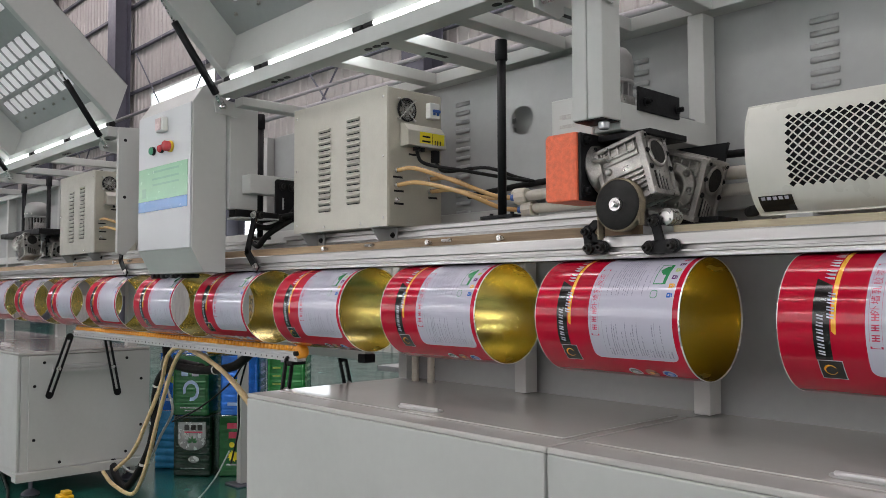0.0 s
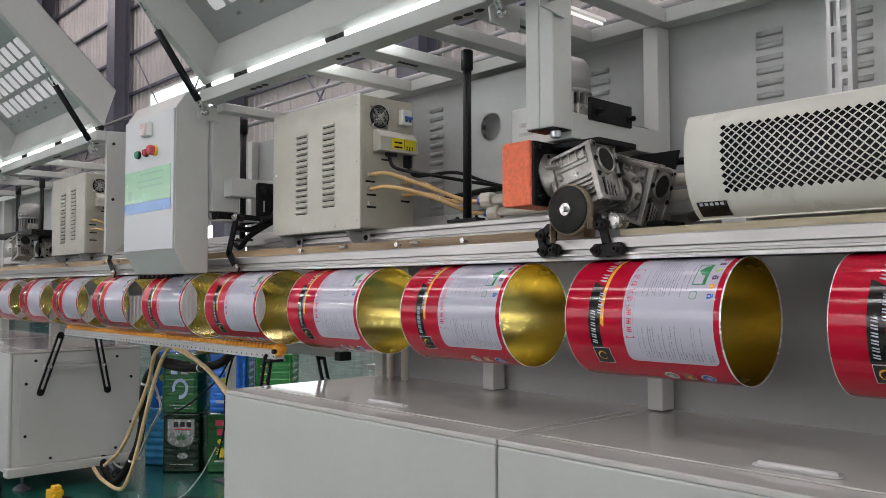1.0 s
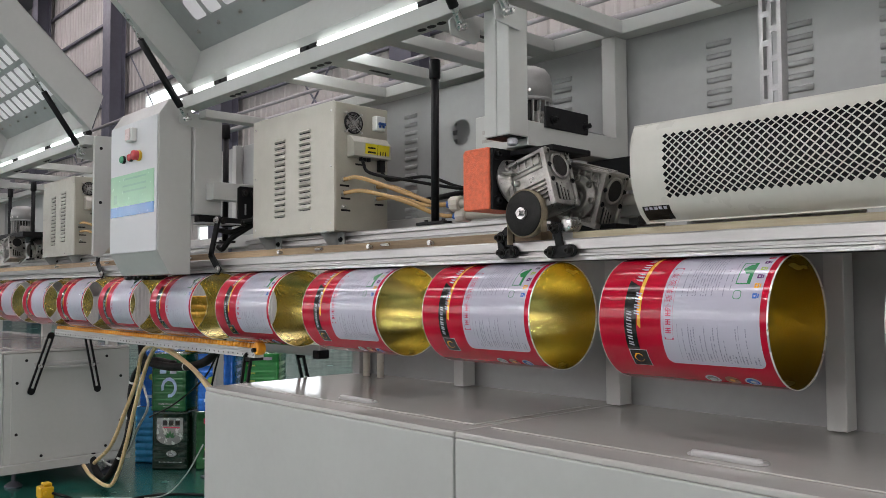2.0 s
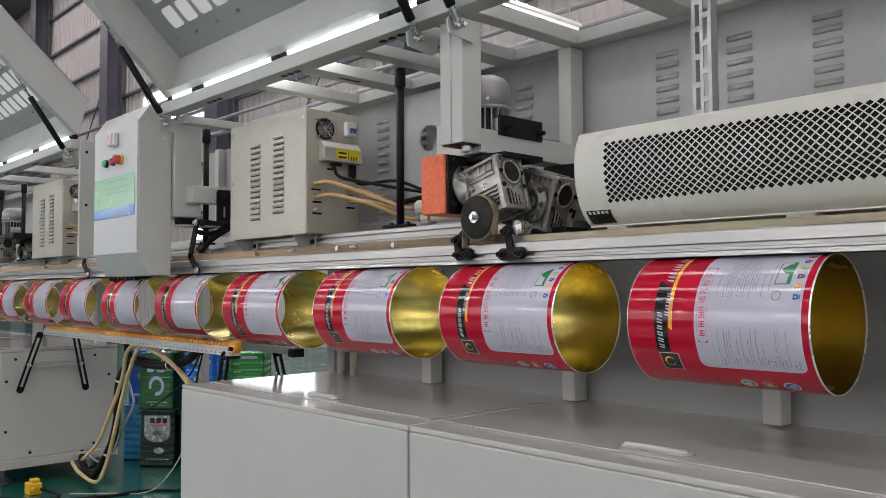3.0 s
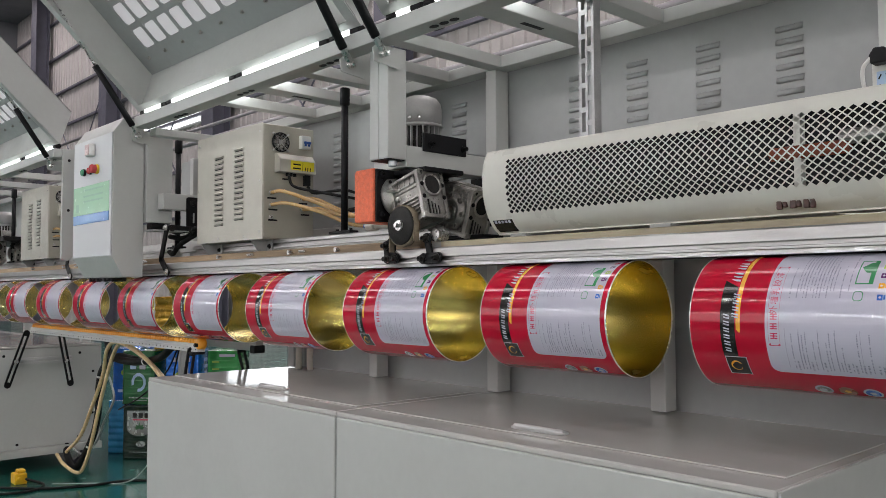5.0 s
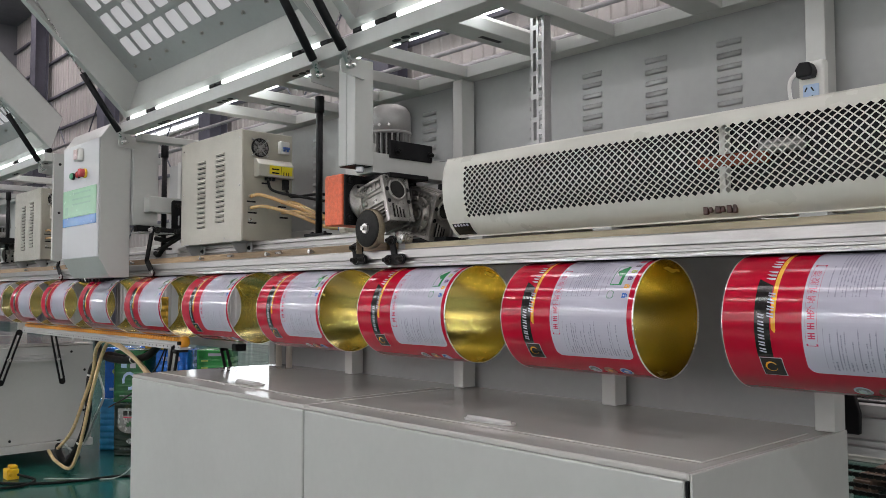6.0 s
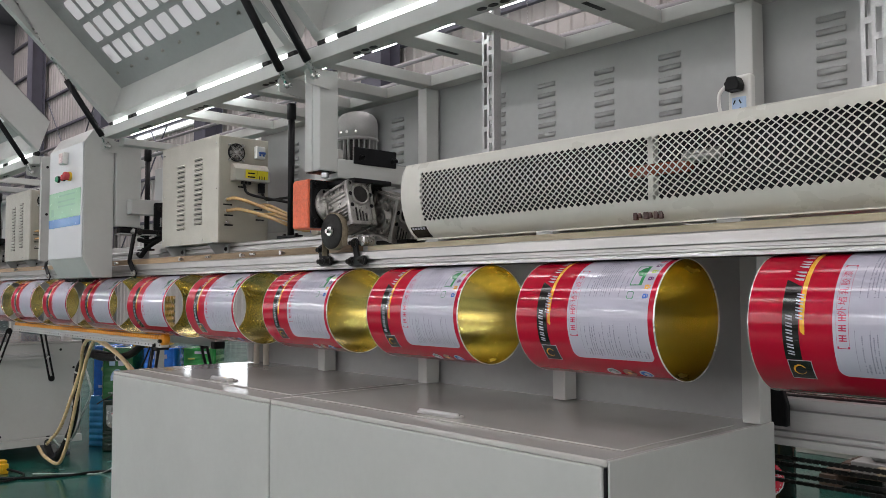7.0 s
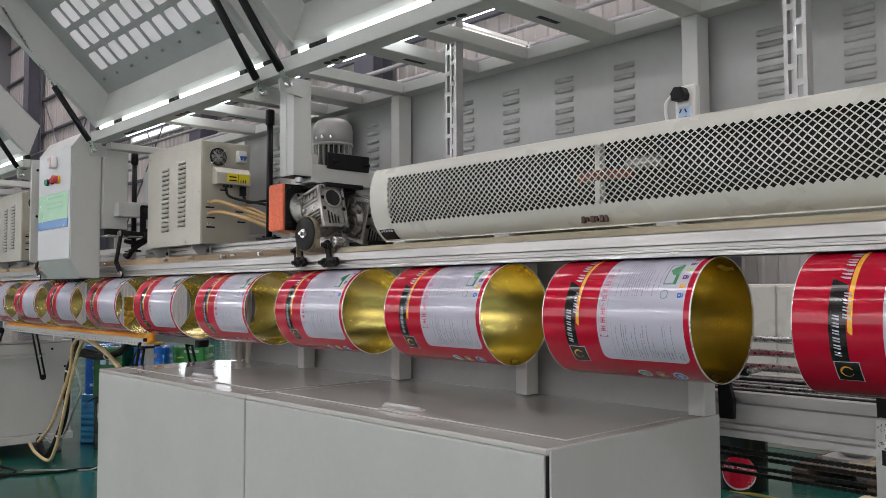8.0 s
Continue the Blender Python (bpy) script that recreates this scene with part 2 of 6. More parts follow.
def cyl(bm, p0, p1, r, seg=20, bev=0.0):
    h = (Vector(p1) - Vector(p0)).length
    b = min(bev, r * 0.5, h * 0.4)
    prof = [(0, r), (h, r)] if not b else [(0, r - b), (b, r), (h - b, r), (h, r - b)]
    return lathe(bm, prof, p0, Vector(p1) - Vector(p0), seg)


def sweep(bm, pts, r, seg=10, steps=8):
    """A round hose through a few support points."""
    P = [Vector(p) for p in pts]
    P = [P[0] * 2 - P[1]] + P + [P[-1] * 2 - P[-2]]
    line = []
    for i in range(1, len(P) - 2):
        for s in range(steps):
            t = s / steps
            a, b, c, d = P[i - 1], P[i], P[i + 1], P[i + 2]
            line.append(0.5 * (2 * b + (c - a) * t + (2 * a - 5 * b + 4 * c - d) * t * t + (3 * b - a - 3 * c + d) * t ** 3))
    line.append(P[-2])
    up = Vector((0.3, 0.2, 1)).normalized()
    rings = []
    for i, p in enumerate(line):
        d = (line[min(i + 1, len(line) - 1)] - line[max(i - 1, 0)]).normalized()
        u = (up - d * up.dot(d)).normalized()
        up = u
        w = d.cross(u)
        rings.append([bm.verts.new(p + (u * math.cos(2 * math.pi * k / seg) + w * math.sin(2 * math.pi * k / seg)) * r) for k in range(seg)])
    for a, b in zip(rings, rings[1:]):
        for k in range(seg):
            bm.faces.new((a[k], a[(k + 1) % seg], b[(k + 1) % seg], b[k]))
    bm.faces.new(rings[0][::-1])
    bm.faces.new(rings[-1])
    return bm


def bolt(bm, p, d, r=0.006, h=0.006):
    lathe(bm, [(0, r * 1.7), (h * 0.25, r * 1.7), (h * 0.25, r), (h, r), (h, r * 0.55), (h * 0.5, r * 0.5), (h * 0.5, 0)], p, d, 12)


def glyph(text, size):
    """A bmesh of flat letters in the built-in font, centred on the origin, in the xy plane."""
    cu = bpy.data.curves.new("letters", "FONT")
    cu.body, cu.size, cu.align_x, cu.align_y = text, size, "CENTER", "CENTER"
    cu.resolution_u = 3
    ob = bpy.data.objects.new("letters", cu)
    scene.collection.objects.link(ob)
    me = bpy.data.meshes.new_from_object(ob.evaluated_get(bpy.context.evaluated_depsgraph_get()))
    bm = bmesh.new()
    bm.from_mesh(me)
    bpy.data.objects.remove(ob)
    bpy.data.meshes.remove(me)
    return bm

# ---------------------------------------------------------------- hall
FLOOR = -0.12
X0, X1, Y0, Y1 = -34.0, 14.0, -9.0, 8.0


def structure(name, bm, material, label="", smooth=False):
    ob = part(name, bm, material, None, label, smooth)
    return tagged(ob, label, "", "", "structure")


structure("floor", box(bm_new(), X0, X1, Y0, Y1, FLOOR - 0.2, FLOOR), FLOORM, "glossy dark green epoxy factory floor")
rib = bm_new()
box(rib, X0, X1, Y1, Y1 + 0.15, FLOOR, ROOF)
WALL_BACK = structure("wall_back", rib, WALLM, "pale grey ribbed cladding wall of the hall")
rib = bm_new()
for i in range(int((X1 - X0) / 0.25)):
    x = X0 + 0.12 + i * 0.25
    prism(rib, [(x - 0.045, Y1), (x - 0.022, Y1 - 0.030), (x + 0.022, Y1 - 0.030), (x + 0.045, Y1)], FLOOR, ROOF, "z")
tagged(part("cladding_rib", rib, WALLM, WALL_BACK), kind="stuff")
# front and end walls take the darkened roof grey to cut fill light
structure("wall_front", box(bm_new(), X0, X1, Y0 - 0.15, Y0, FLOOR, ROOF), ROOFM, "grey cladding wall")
structure("wall_end", box(bm_new(), X0 - 0.15, X0, Y0, Y1, FLOOR, ROOF), ROOFM, "cladding end wall, grey darkened to lower bounced light")
structure("wall_near", box(bm_new(), X1, X1 + 0.15, Y0, Y1, FLOOR, ROOF), ROOFM, "cladding end wall, grey darkened to lower bounced light")
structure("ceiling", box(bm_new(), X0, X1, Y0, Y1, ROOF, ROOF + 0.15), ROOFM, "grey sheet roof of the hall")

# girts along the back wall and steel columns before it
for z in (2.9, 4.1, 5.42, 6.6, 7.8, 9.1, 10.4):
    structure("girt", box(bm_new(), X0, X1, Y1 - 0.12, Y1 - 0.031, z - 0.035, z + 0.035), STEELDK, "dark steel wall girt")
for k in range(7):
    x = -29.82 + 6.5 * k
    bm = bm_new()
    box(bm, x - 0.28, x + 0.28, Y1 - 0.62, Y1 - 0.60, FLOOR, ROOF)
    box(bm, x - 0.28, x + 0.28, Y1 - 0.20, Y1 - 0.18, FLOOR, ROOF)
    box(bm, x - 0.02, x + 0.02, Y1 - 0.60, Y1 - 0.20, FLOOR, ROOF)
    structure("steel_column", bm, STEELDK, "dark painted steel hall column")
for k in range(3):
    x = -29.0 + 6.5 * k
    bm = bm_new()
    cyl(bm, (x, Y1 - 0.25, 2.0), (x + 5.2, Y1 - 0.25, 7.6), 0.02, 8)
    cyl(bm, (x + 5.2, Y1 - 0.25, 2.0), (x, Y1 - 0.25, 7.6), 0.02, 8)
    structure("wall_bracing", bm, STEELDK, "thin crossed steel wall bracing rods")


def wall_window(n, x0, x1, z0, z1, cols):
    frame_bm = bm_new()
    w = 0.05
    box(frame_bm, x0 - w, x0, Y1 - 0.10, Y1 - 0.02, z0 - w, z1 + w)
    box(frame_bm, x1, x1 + w, Y1 - 0.10, Y1 - 0.02, z0 - w, z1 + w)
    box(frame_bm, x0, x1, Y1 - 0.10, Y1 - 0.02, z0 - w, z0)
    box(frame_bm, x0, x1, Y1 - 0.10, Y1 - 0.02, z1, z1 + w)
    win = structure("window_%d" % n, frame_bm, GREY, "daylit factory window with a pale metal frame")
    for i in range(cols):
        a, b = x0 + (x1 - x0) * i / cols, x0 + (x1 - x0) * (i + 1) / cols
        part("pane", box(bm_new(), a + 0.01, b - 0.01, Y1 - 0.055, Y1 - 0.04, z0, z1), SKYPANE, win)


wall_window(1, -21.8, -18.2, 5.25, 6.35, 3)
wall_window(2, -18.6, -13.4, 1.75, 2.55, 6)

# pipes on brackets along the back wall
for z, r in ((4.45, 0.07), (4.75, 0.05), (5.6, 0.06)):
    structure("wall_pipe", cyl(bm_new(), (X0 + 1, Y1 - 0.8, z), (X1 - 1, Y1 - 0.8, z), r * 0.75, 12), HALLPIPE, "grey pipe run along the hall wall", True)


# long hall luminaires over the aisle
def hall_lamp(x, y, z, h=1.2, tube=HALL_LED):
    t = thing("hall_lamp", "long white tube lamp hung over the aisle", "lamp", "hall tube lamps")
    t.matrix_basis = pose(x, y, z)
    bm = bm_new()
    prism(bm, [(-0.05, 0.02), (0.05, 0.02), (0.03, 0.07), (-0.03, 0.07)], -h, h)
    part("housing", bm, WHITEPL, t)
    part("tube", cyl(bm_new(), (0.02 - h, 0, 0), (h - 0.02, 0, 0), 0.016, 10), tube, t, "", True)
    bm = bm_new()
    cyl(bm, (-h * 0.75, 0, 0.07), (-h * 0.75, 0, ROOF - z), 0.004, 6)
    cyl(bm, (h * 0.75, 0, 0.07), (h * 0.75, 0, ROOF - z), 0.004, 6)
    pieces("hanger", bm, STEEL, t)
    return t


_lamp = hall_lamp(-24.1, -3.4, 3.95)
for k in range(1, 14):
    copy_thing(_lamp, pose(-24.1 + 2.42 * k, -3.4, 3.95))
for k in range(5):
    copy_thing(_lamp, pose(-14.2 + 2.42 * k, 5.2, 4.21))
hall_lamp(0, 0, 4.1, 0.72, DIM_LED).matrix_basis = pose(-5.6, 5.62, 4.1, 0, 0, 90)
_lamp2 = hall_lamp(-23.68, -7.0, 3.05)
for k in range(1, 13):
    copy_thing(_lamp2, pose(-23.68 + 2.42 * k, -7.0, 3.05))

# ---------------------------------------------------------------- machine frame
FRAME = thing("drying_machine", "light grey welded steel drying machine", "machine")


def bar(x0, x1, y0, y1, z0, z1, name="beam", material=GREY, bev=0.003):
    return part(name, box(bm_new(), x0, x1, y0, y1, z0, z1, bev), material, FRAME)


# front top beam with oval slots in its underside
def front_beam(x0, x1):
    b = bar(x0, x1, 0.085, 0.155, 1.800, 1.850, "front_beam")
    for k in [-0.996 + 0.555 * i - 0.042 for i in range(-15, 7) if x0 + 0.1 < -0.996 + 0.555 * i < x1 - 0.1]:
        for j in range(3):
            bm = bm_new()
            lathe(bm, [(0, 0.017), (0.0015, 0.017)], (k + j * 0.042, 0.125, 1.7985), (0, 0, 1), 16)
            for v in bm.verts:
                v.co.y = 0.125 + (v.co.y - 0.125) * 0.6
            part("slot", bm, BLACK, b)
    return b


front_beam(-3.06, 2.4)
front_beam(-9.6, -4.18)
# back top beam and cross beams
bar(-3.3, 2.4, 0.640, 0.705, 1.820, 1.862, "back_beam")
bar(-9.6, -4.0, 0.640, 0.705, 1.820, 1.862, "back_beam")
for x in (-2.42, -1.80, -1.285, -0.64, 0.0, 0.66, 1.3, -4.6, -5.4, -6.0, -6.6, -7.4):
    bar(x - 0.03, x + 0.03, 0.157, 0.638, 1.819, 1.860, "cross_beam")
for x in (-2.10, -1.565, -0.885, -0.30, 0.33, 0.98):
    b = bar(x - 0.045, x + 0.045, 0.157, 0.638, 1.819, 1.859, "cross_beam")
    part("beam_slot", box(bm_new(), x - 0.009, x + 0.009, 0.33, 0.42, 1.8182, 1.8188), BLACK, b)
# posts at the back
for x in (-1.311, -0.008, -5.3, -6.6, -7.9):
    bar(x - 0.025, x + 0.025, 0.642, 0.705, 0.6945 if x > -2.6 else FLOOR + 0.0105, 1.8195, "post")
for x in (-1.985, -0.655, -2.60):
    bar(x - 0.025, x + 0.025, 0.645, 0.705, 0.6945, 1.26, "post")
# leg beside the gap, on a foot plate
bar(-4.65, -4.50, 0.985, 1.135, FLOOR, FLOOR + 0.01, "foot_plate", STEELDK)
bar(-4.600, -4.550, 1.035, 1.085, FLOOR + 0.0105, 1.30, "post")
bar(-4.597, -4.553, 0.707, 1.034, 1.262, 1.30, "tie_bar")
# mid rail behind the cans
bar(-2.66, 1.9, 0.648, 0.706, 1.262, 1.32, "mid_rail")
bar(-9.6, -3.0, 0.648, 0.706, 1.262, 1.32, "mid_rail")

# back sheets with pressed louvres
LOUVRE = bm_new()
for i in range(9):
    a = math.pi * i / 8
    d = math.sin(a) ** 0.6 * (0.35 + 0.65 * (1 - i / 8))
    for s in (-1, 1):
        LOUVRE.verts.new((s * (0.037 - 0.004 * (i == 0)), -0.0085 * d, 0.0085 * -math.cos(a)))
LOUVRE.verts.ensure_lookup_table()
for i in range(8):
    LOUVRE.faces.new((LOUVRE.verts[2 * i], LOUVRE.verts[2 * i + 1], LOUVRE.verts[2 * i + 3], LOUVRE.verts[2 * i + 2]))
LOUVRE.faces.new([LOUVRE.verts[2 * i] for i in range(9)])
LOUVRE.faces.new([LOUVRE.verts[2 * i + 1] for i in range(9)][::-1])
LOUVRE_ME = to_mesh("louvre", LOUVRE, GREY2, True)


def back_sheet(x0, x1, cols, rows=15):
    sh = part("back_sheet", box(bm_new(), x0, x1, 0.722, 0.730, 1.0 if x0 < -2.7 else 1.22 if x0 > -0.1 else 0.60, 1.850), GREY2, FRAME, "grey louvred back sheet")
    for x in cols:
        for r in range(rows):
            ob = new("louvre", LOUVRE_ME)
            ob.parent = sh
            ob.matrix_basis = pose(x, 0.7215, 1.745 - 0.0345 * r)
    return sh


back_sheet(-2.64, -1.302, (-2.33, -2.10, -1.88, -1.55))
back_sheet(-1.298, -0.010, (-0.985, -0.757, -0.518, -0.28))
back_sheet(-0.006, 1.29, (0.19, 0.42, 0.65))
back_sheet(-9.0, -5.1, ())
# plate with a round opening before the louvres
bm = bm_new()
cx, cz, rr = -1.975, 1.62, 0.050
rect = [(-2.095, 1.34), (-1.655, 1.34), (-1.655, 1.798), (-2.095, 1.798)]
for yy in (0.655, 0.661):
    ring, outer = [], []
    for k in range(32):
        a = 2 * math.pi * k / 32
        ring.append(bm.verts.new((cx + rr * math.cos(a), yy, cz + rr * math.sin(a))))
        dx, dz = math.cos(a), math.sin(a)
        tx = ((rect[1][0] - cx) / dx if dx > 1e-6 else (rect[0][0] - cx) / dx if dx < -1e-6 else 1e9)
        tz = ((rect[2][1] - cz) / dz if dz > 1e-6 else (rect[0][1] - cz) / dz if dz < -1e-6 else 1e9)
        t = min(tx, tz)
        outer.append(bm.verts.new((cx + dx * t, yy, cz + dz * t)))
    for k in range(32):
        bm.faces.new((ring[k], ring[(k + 1) % 32], outer[(k + 1) % 32], outer[k]))
    for px_, pz_ in rect:
        near = sorted(range(32), key=lambda i: (outer[i].co.x - px_) ** 2 + (outer[i].co.z - pz_) ** 2)[:2]
        bm.faces.new((outer[near[0]], outer[near[1]], bm.verts.new((px_, yy, pz_))))
part("cover_plate", bm, GREY2, FRAME, "grey cover plate with a round opening")

# front column and the arm that carries the drive
bar(-1.360, -1.316, 0.142, 0.218, 1.452, 1.799, "column")
bar(-1.315, -1.270, 0.143, 0.218, 1.452, 1.799, "column")
# black slab in place of the shaded hollow under the column
bar(-1.356, -1.274, 0.146, 0.214, 1.4495, 1.4518, "column_dark_hollow", BLACK, 0.0)
bar(-1.352, -1.272, 0.219, 0.640, 1.432, 1.500, "drive_arm")
pl = part("black_plate", box(bm_new(), -1.2715, -1.264, 0.285, 0.475, 1.488, 1.548, 0.002), BLACK, FRAME, "black bolted plate")
bm = bm_new()
for y in (0.315, 0.46):
    bolt(bm, (-1.264, y, 1.512), (1, 0, 0), 0.007, 0.018)
pieces("bolt", bm, BLACK, pl)
# post beside the control cabinet
bar(-3.176, -3.116, 0.1725, 0.300, 1.37, 1.799, "column")
# black block stands for the dark hole in this post's lower end
bar(-3.172, -3.120, 0.200, 0.285, 1.3395, 1.3690, "column_dark_hollow", BLACK)
bar(-3.060, -2.995, 0.160, 0.638, 1.768, 1.802, "cross_beam")
bar(-3.92, -2.99, 0.722, 0.730, 1.42, 1.80, "back_sheet", GREY2)
bar(-3.80, -3.20, 0.722, 0.730, 1.10, 1.4195, "back_sheet", GREY2)
bar(-3.72, -3.68, 0.680, 0.7215, 1.32, 1.798, "post")
bar(-3.115, -3.050, 0.226, 0.640, 1.432, 1.508, "side_arm")
# side cover near the second unit
cov = part("side_cover", prism(bm_new(), [(0.128, 1.225), (0.165, 1.215), (0.27, 1.335), (0.27, 1.855), (0.128, 1.845)], -4.175, -4.15, "x", 0.002), GREY, FRAME, "grey folded side cover with black bolt holes")
bm = bm_new()
for z in (1.783, 1.50):
    lathe(bm, [(0, 0.008), (0.003, 0.008)], (-4.151, 0.161, z), (1, 0, 0), 12)
pieces("bolt_hole", bm, BLACK, cov)
bar(-4.25, -4.18, 0.160, 0.25, 1.36, 1.799, "column")


# gull-wing hoods
def hood(x0, x1, wins=True):
    t = thing("machine_hood", "raised light grey steel hood with rounded window slots", "machine hood", "raised hoods")
    U = Vector((0, -0.72, 0.694)).normalized()
    P0, P1 = Vector((0, 0.112, 1.880)), Vector((0, 0.172, 2.065))
    N = U.cross(Vector((1, 0, 0)))
    if N.z < 0:
        N = -N
    H = 1.05
    e0, e1 = P0 + U * H, P1 + U * H

    def slab(bm, a, b, xa, xb, th):
        n = (b - a).cross(Vector((1, 0, 0))).normalized() * th
        vs = [bm.verts.new(Vector((x, 0, 0)) + p) for x in (xa, xb) for p in (a, b, b + n, a + n)]
        for f in ((0, 1, 2, 3), (7, 6, 5, 4), (0, 4, 5, 1), (1, 5, 6, 2), (2, 6, 7, 3), (3, 7, 4, 0)):
            bm.faces.new([vs[i] for i in f])
        return bm
    part("hinge_wall", slab(bm_new(), P0, P1, x0, x1, 0.003), GREY, t)
    part("outer_wall", slab(bm_new(), e1, e0, x0, x1, 0.003), GREY, t)
    part("lower_lip", slab(bm_new(), P0 + U * 0.03, P0, x0, x1, 0.003), GREY, t)
    # plate: solid strips round the window rows
    rows = [(0.118, 0.212), (0.240, 0.338), (0.366, 0.462), (0.600, 0.696), (0.724, 0.820)]
    bm = bm_new()
    edges = [0.0] + [v for r in rows for v in r] + [H]
    for a, b in zip(edges[0::2], edges[1::2]):
        slab(bm, P1 + U * a, P1 + U * b, x0, x1, -0.003)
    nw = max(1, int((x1 - x0 - 0.16) / 0.1225))
    lead = (x1 - x0 - nw * 0.1225) / 2
    for a, b in rows:
        xa = x0
        for i in range(nw + 1):
            xb = x0 + lead + 0.012 + i * 0.1225 if i < nw else x1
            slab(bm, P1 + U * a, P1 + U * b, xa, xb, -0.003)
            xa = xb + 0.098
        # rounded corners
        for i in range(nw):
            xl = x0 + lead + 0.012 + i * 0.1225
            for xc, sx in ((xl, 1), (xl + 0.098, -1)):
                for uc, su in ((a, 1), (b, -1)):
                    c0 = P1 + U * uc + Vector((xc, 0, 0))
                    vs = [bm.verts.new(c0)]
                    for q in range(5):
                        ang = math.pi / 2 * q / 4
                        vs.append(bm.verts.new(c0 + Vector((sx * 0.02 * (1 - math.sin(ang)), 0, 0)) + U * su * 0.02 * (1 - math.cos(ang))))
                    bm.faces.new(vs)
    part("window_plate", bm, GREY2, t)
    part("acrylic_sheet", slab(bm_new(), P1 + U * 0.09 + N * 0.012, P1 + U * 0.85 + N * 0.012, x0 + 0.05, x1 - 0.05, 0.003), ACRYL, t, "frosted white acrylic sheet")
    bm = bm_new()
    for i in range(int((x1 - x0 - 0.1) / 0.17)):
        bolt(bm, P1 + U * 0.075 + Vector((x0 + 0.10 + 0.17 * i, 0, 0)) - N * 0.001, -N, 0.006, 0.012)
    pieces("stud", bm, DARKCAST, t)
    # end walls with folded flanges
    for x, s in ((x0, 1), (x1, -1)):
        bm = bm_new()
        prof = [P0, P0 + U * 0.045, P0 + U * H, e1, P1]
        va = [bm.verts.new(Vector((x, 0, 0)) + p) for p in prof]
        vb = [bm.verts.new(Vector((x + s * 0.004, 0, 0)) + p) for p in prof]
        bm.faces.new(va)
        bm.faces.new(vb[::-1])
        for i in range(len(prof)):
            bm.faces.new((va[i], vb[i], vb[(i + 1) % len(prof)], va[(i + 1) % len(prof)]))
        xa, xb = sorted((x + s * 0.004, x + s * 0.05))
        slab(bm, P0 + U * 0.01, P0 + U * H, xa, xb, -0.003)
        bmesh.ops.recalc_face_normals(bm, faces=bm.faces[:])
        part("end_wall", bm, GREY, t)
    return t


hood(-3.07, -1.362)
hood(-1.248, 0.42)
hood(0.53, 2.2)
hood(-5.86, -4.165)
hood(-7.66, -5.96)


def strut(x, y, dx):
    """Gas strut from the beam bracket to the hood's end wall."""
    t = thing("gas_strut", "black gas strut with a steel rod, propping the hood", "gas strut", "hood gas struts")
    a = Vector((x, y, 1.757))
    b = Vector((x + dx, y - 0.44, 2.40))
    d = (b - a).normalized()
    part("rod", cyl(bm_new(), a + d * 0.30, b, 0.005, 10), STEEL, t, "thin bright rod", True)
    part("cylinder", cyl(bm_new(), a + d * 0.055, a + d * 0.36, 0.0145, 14, 0.003), BLACK, t, "", True)
    part("end_fitting", cyl(bm_new(), a + d * 0.012, a + d * 0.056, 0.011, 10, 0.002), STEEL, t)
    bm = bm_new()
    cyl(bm, a + Vector((-0.016, 0, 0)), a + Vector((0.02, 0, 0)), 0.009, 12, 0.003)
    lathe(bm, [(0, 0.0), (0.004, 0.009), (0.011, 0.012), (0.018, 0.009), (0.022, 0)], a + Vector((-0.011, -0.008, 0)), (1, 0, 0), 12)
    part("ball_joint", bm, STEEL, t)
    part("bracket", prism(bm_new(), [(a.y - 0.028, 1.775), (a.y - 0.022, 1.738), (a.y + 0.07, 1.728), (a.y + 0.09, 1.742), (a.y + 0.09, 1.786), (a.y - 0.01, 1.792)], x - 0.026, x - 0.021), GREY, t)
    bm = bm_new()
    cyl(bm, b + Vector((-0.02, 0, 0)), b + Vector((0.02, 0, 0)), 0.007, 10)
    part("hood_pin", bm, STEEL, t)


for sx, sdx in ((-3.034, -0.02), (-1.400, 0.02), (-1.233, -0.02), (0.40, 0.0), (-4.235, 0.02), (-5.82, 0.0)):
    strut(sx, 0.10, sdx)


# LED tube strip along the hood hinge
def led_tube(x0, x1, y, z):
    t = thing("led_tube", "glowing white LED tube with black end sockets", "lamp", "machine LED tubes")
    part("tube", cyl(bm_new(), (x0 + 0.05, y, z), (x1 - 0.05, y, z), 0.0155, 14), LED, t, "", True)
    for a, b in ((x0, x0 + 0.05), (x1 - 0.05, x1)):
        bm = bm_new()
        cyl(bm, (a, y, z), (b, y, z), 0.0165, 12, 0.003)
        box(bm, a + 0.005, b - 0.005, y - 0.012, y + 0.012, z - 0.0215, z - 0.008)
        part("socket", bm, BLACK, t)


for x0, x1 in ((-3.055, -2.780), (-2.770, -2.165), (-2.155, -1.548), (-1.538, -1.375), (-1.24, -1.078), (-1.068, -0.462), (-0.452, 0.155), (0.165, 0.6), (0.62, 1.2), (-4.82, -4.22), (-5.44, -4.84), (-6.07, -5.46), (-6.72, -6.09)):
    led_tube(x0, x1, 0.124, 1.8720)
for x0, x1 in ((-2.45, -1.85), (-1.20, -0.68)):
    led_tube(x0, x1, 0.263, 1.876)

# ---------------------------------------------------------------- rails
RAIL = thing("can_rail", "long grooved aluminium guide rail above the cans", "guide rail")


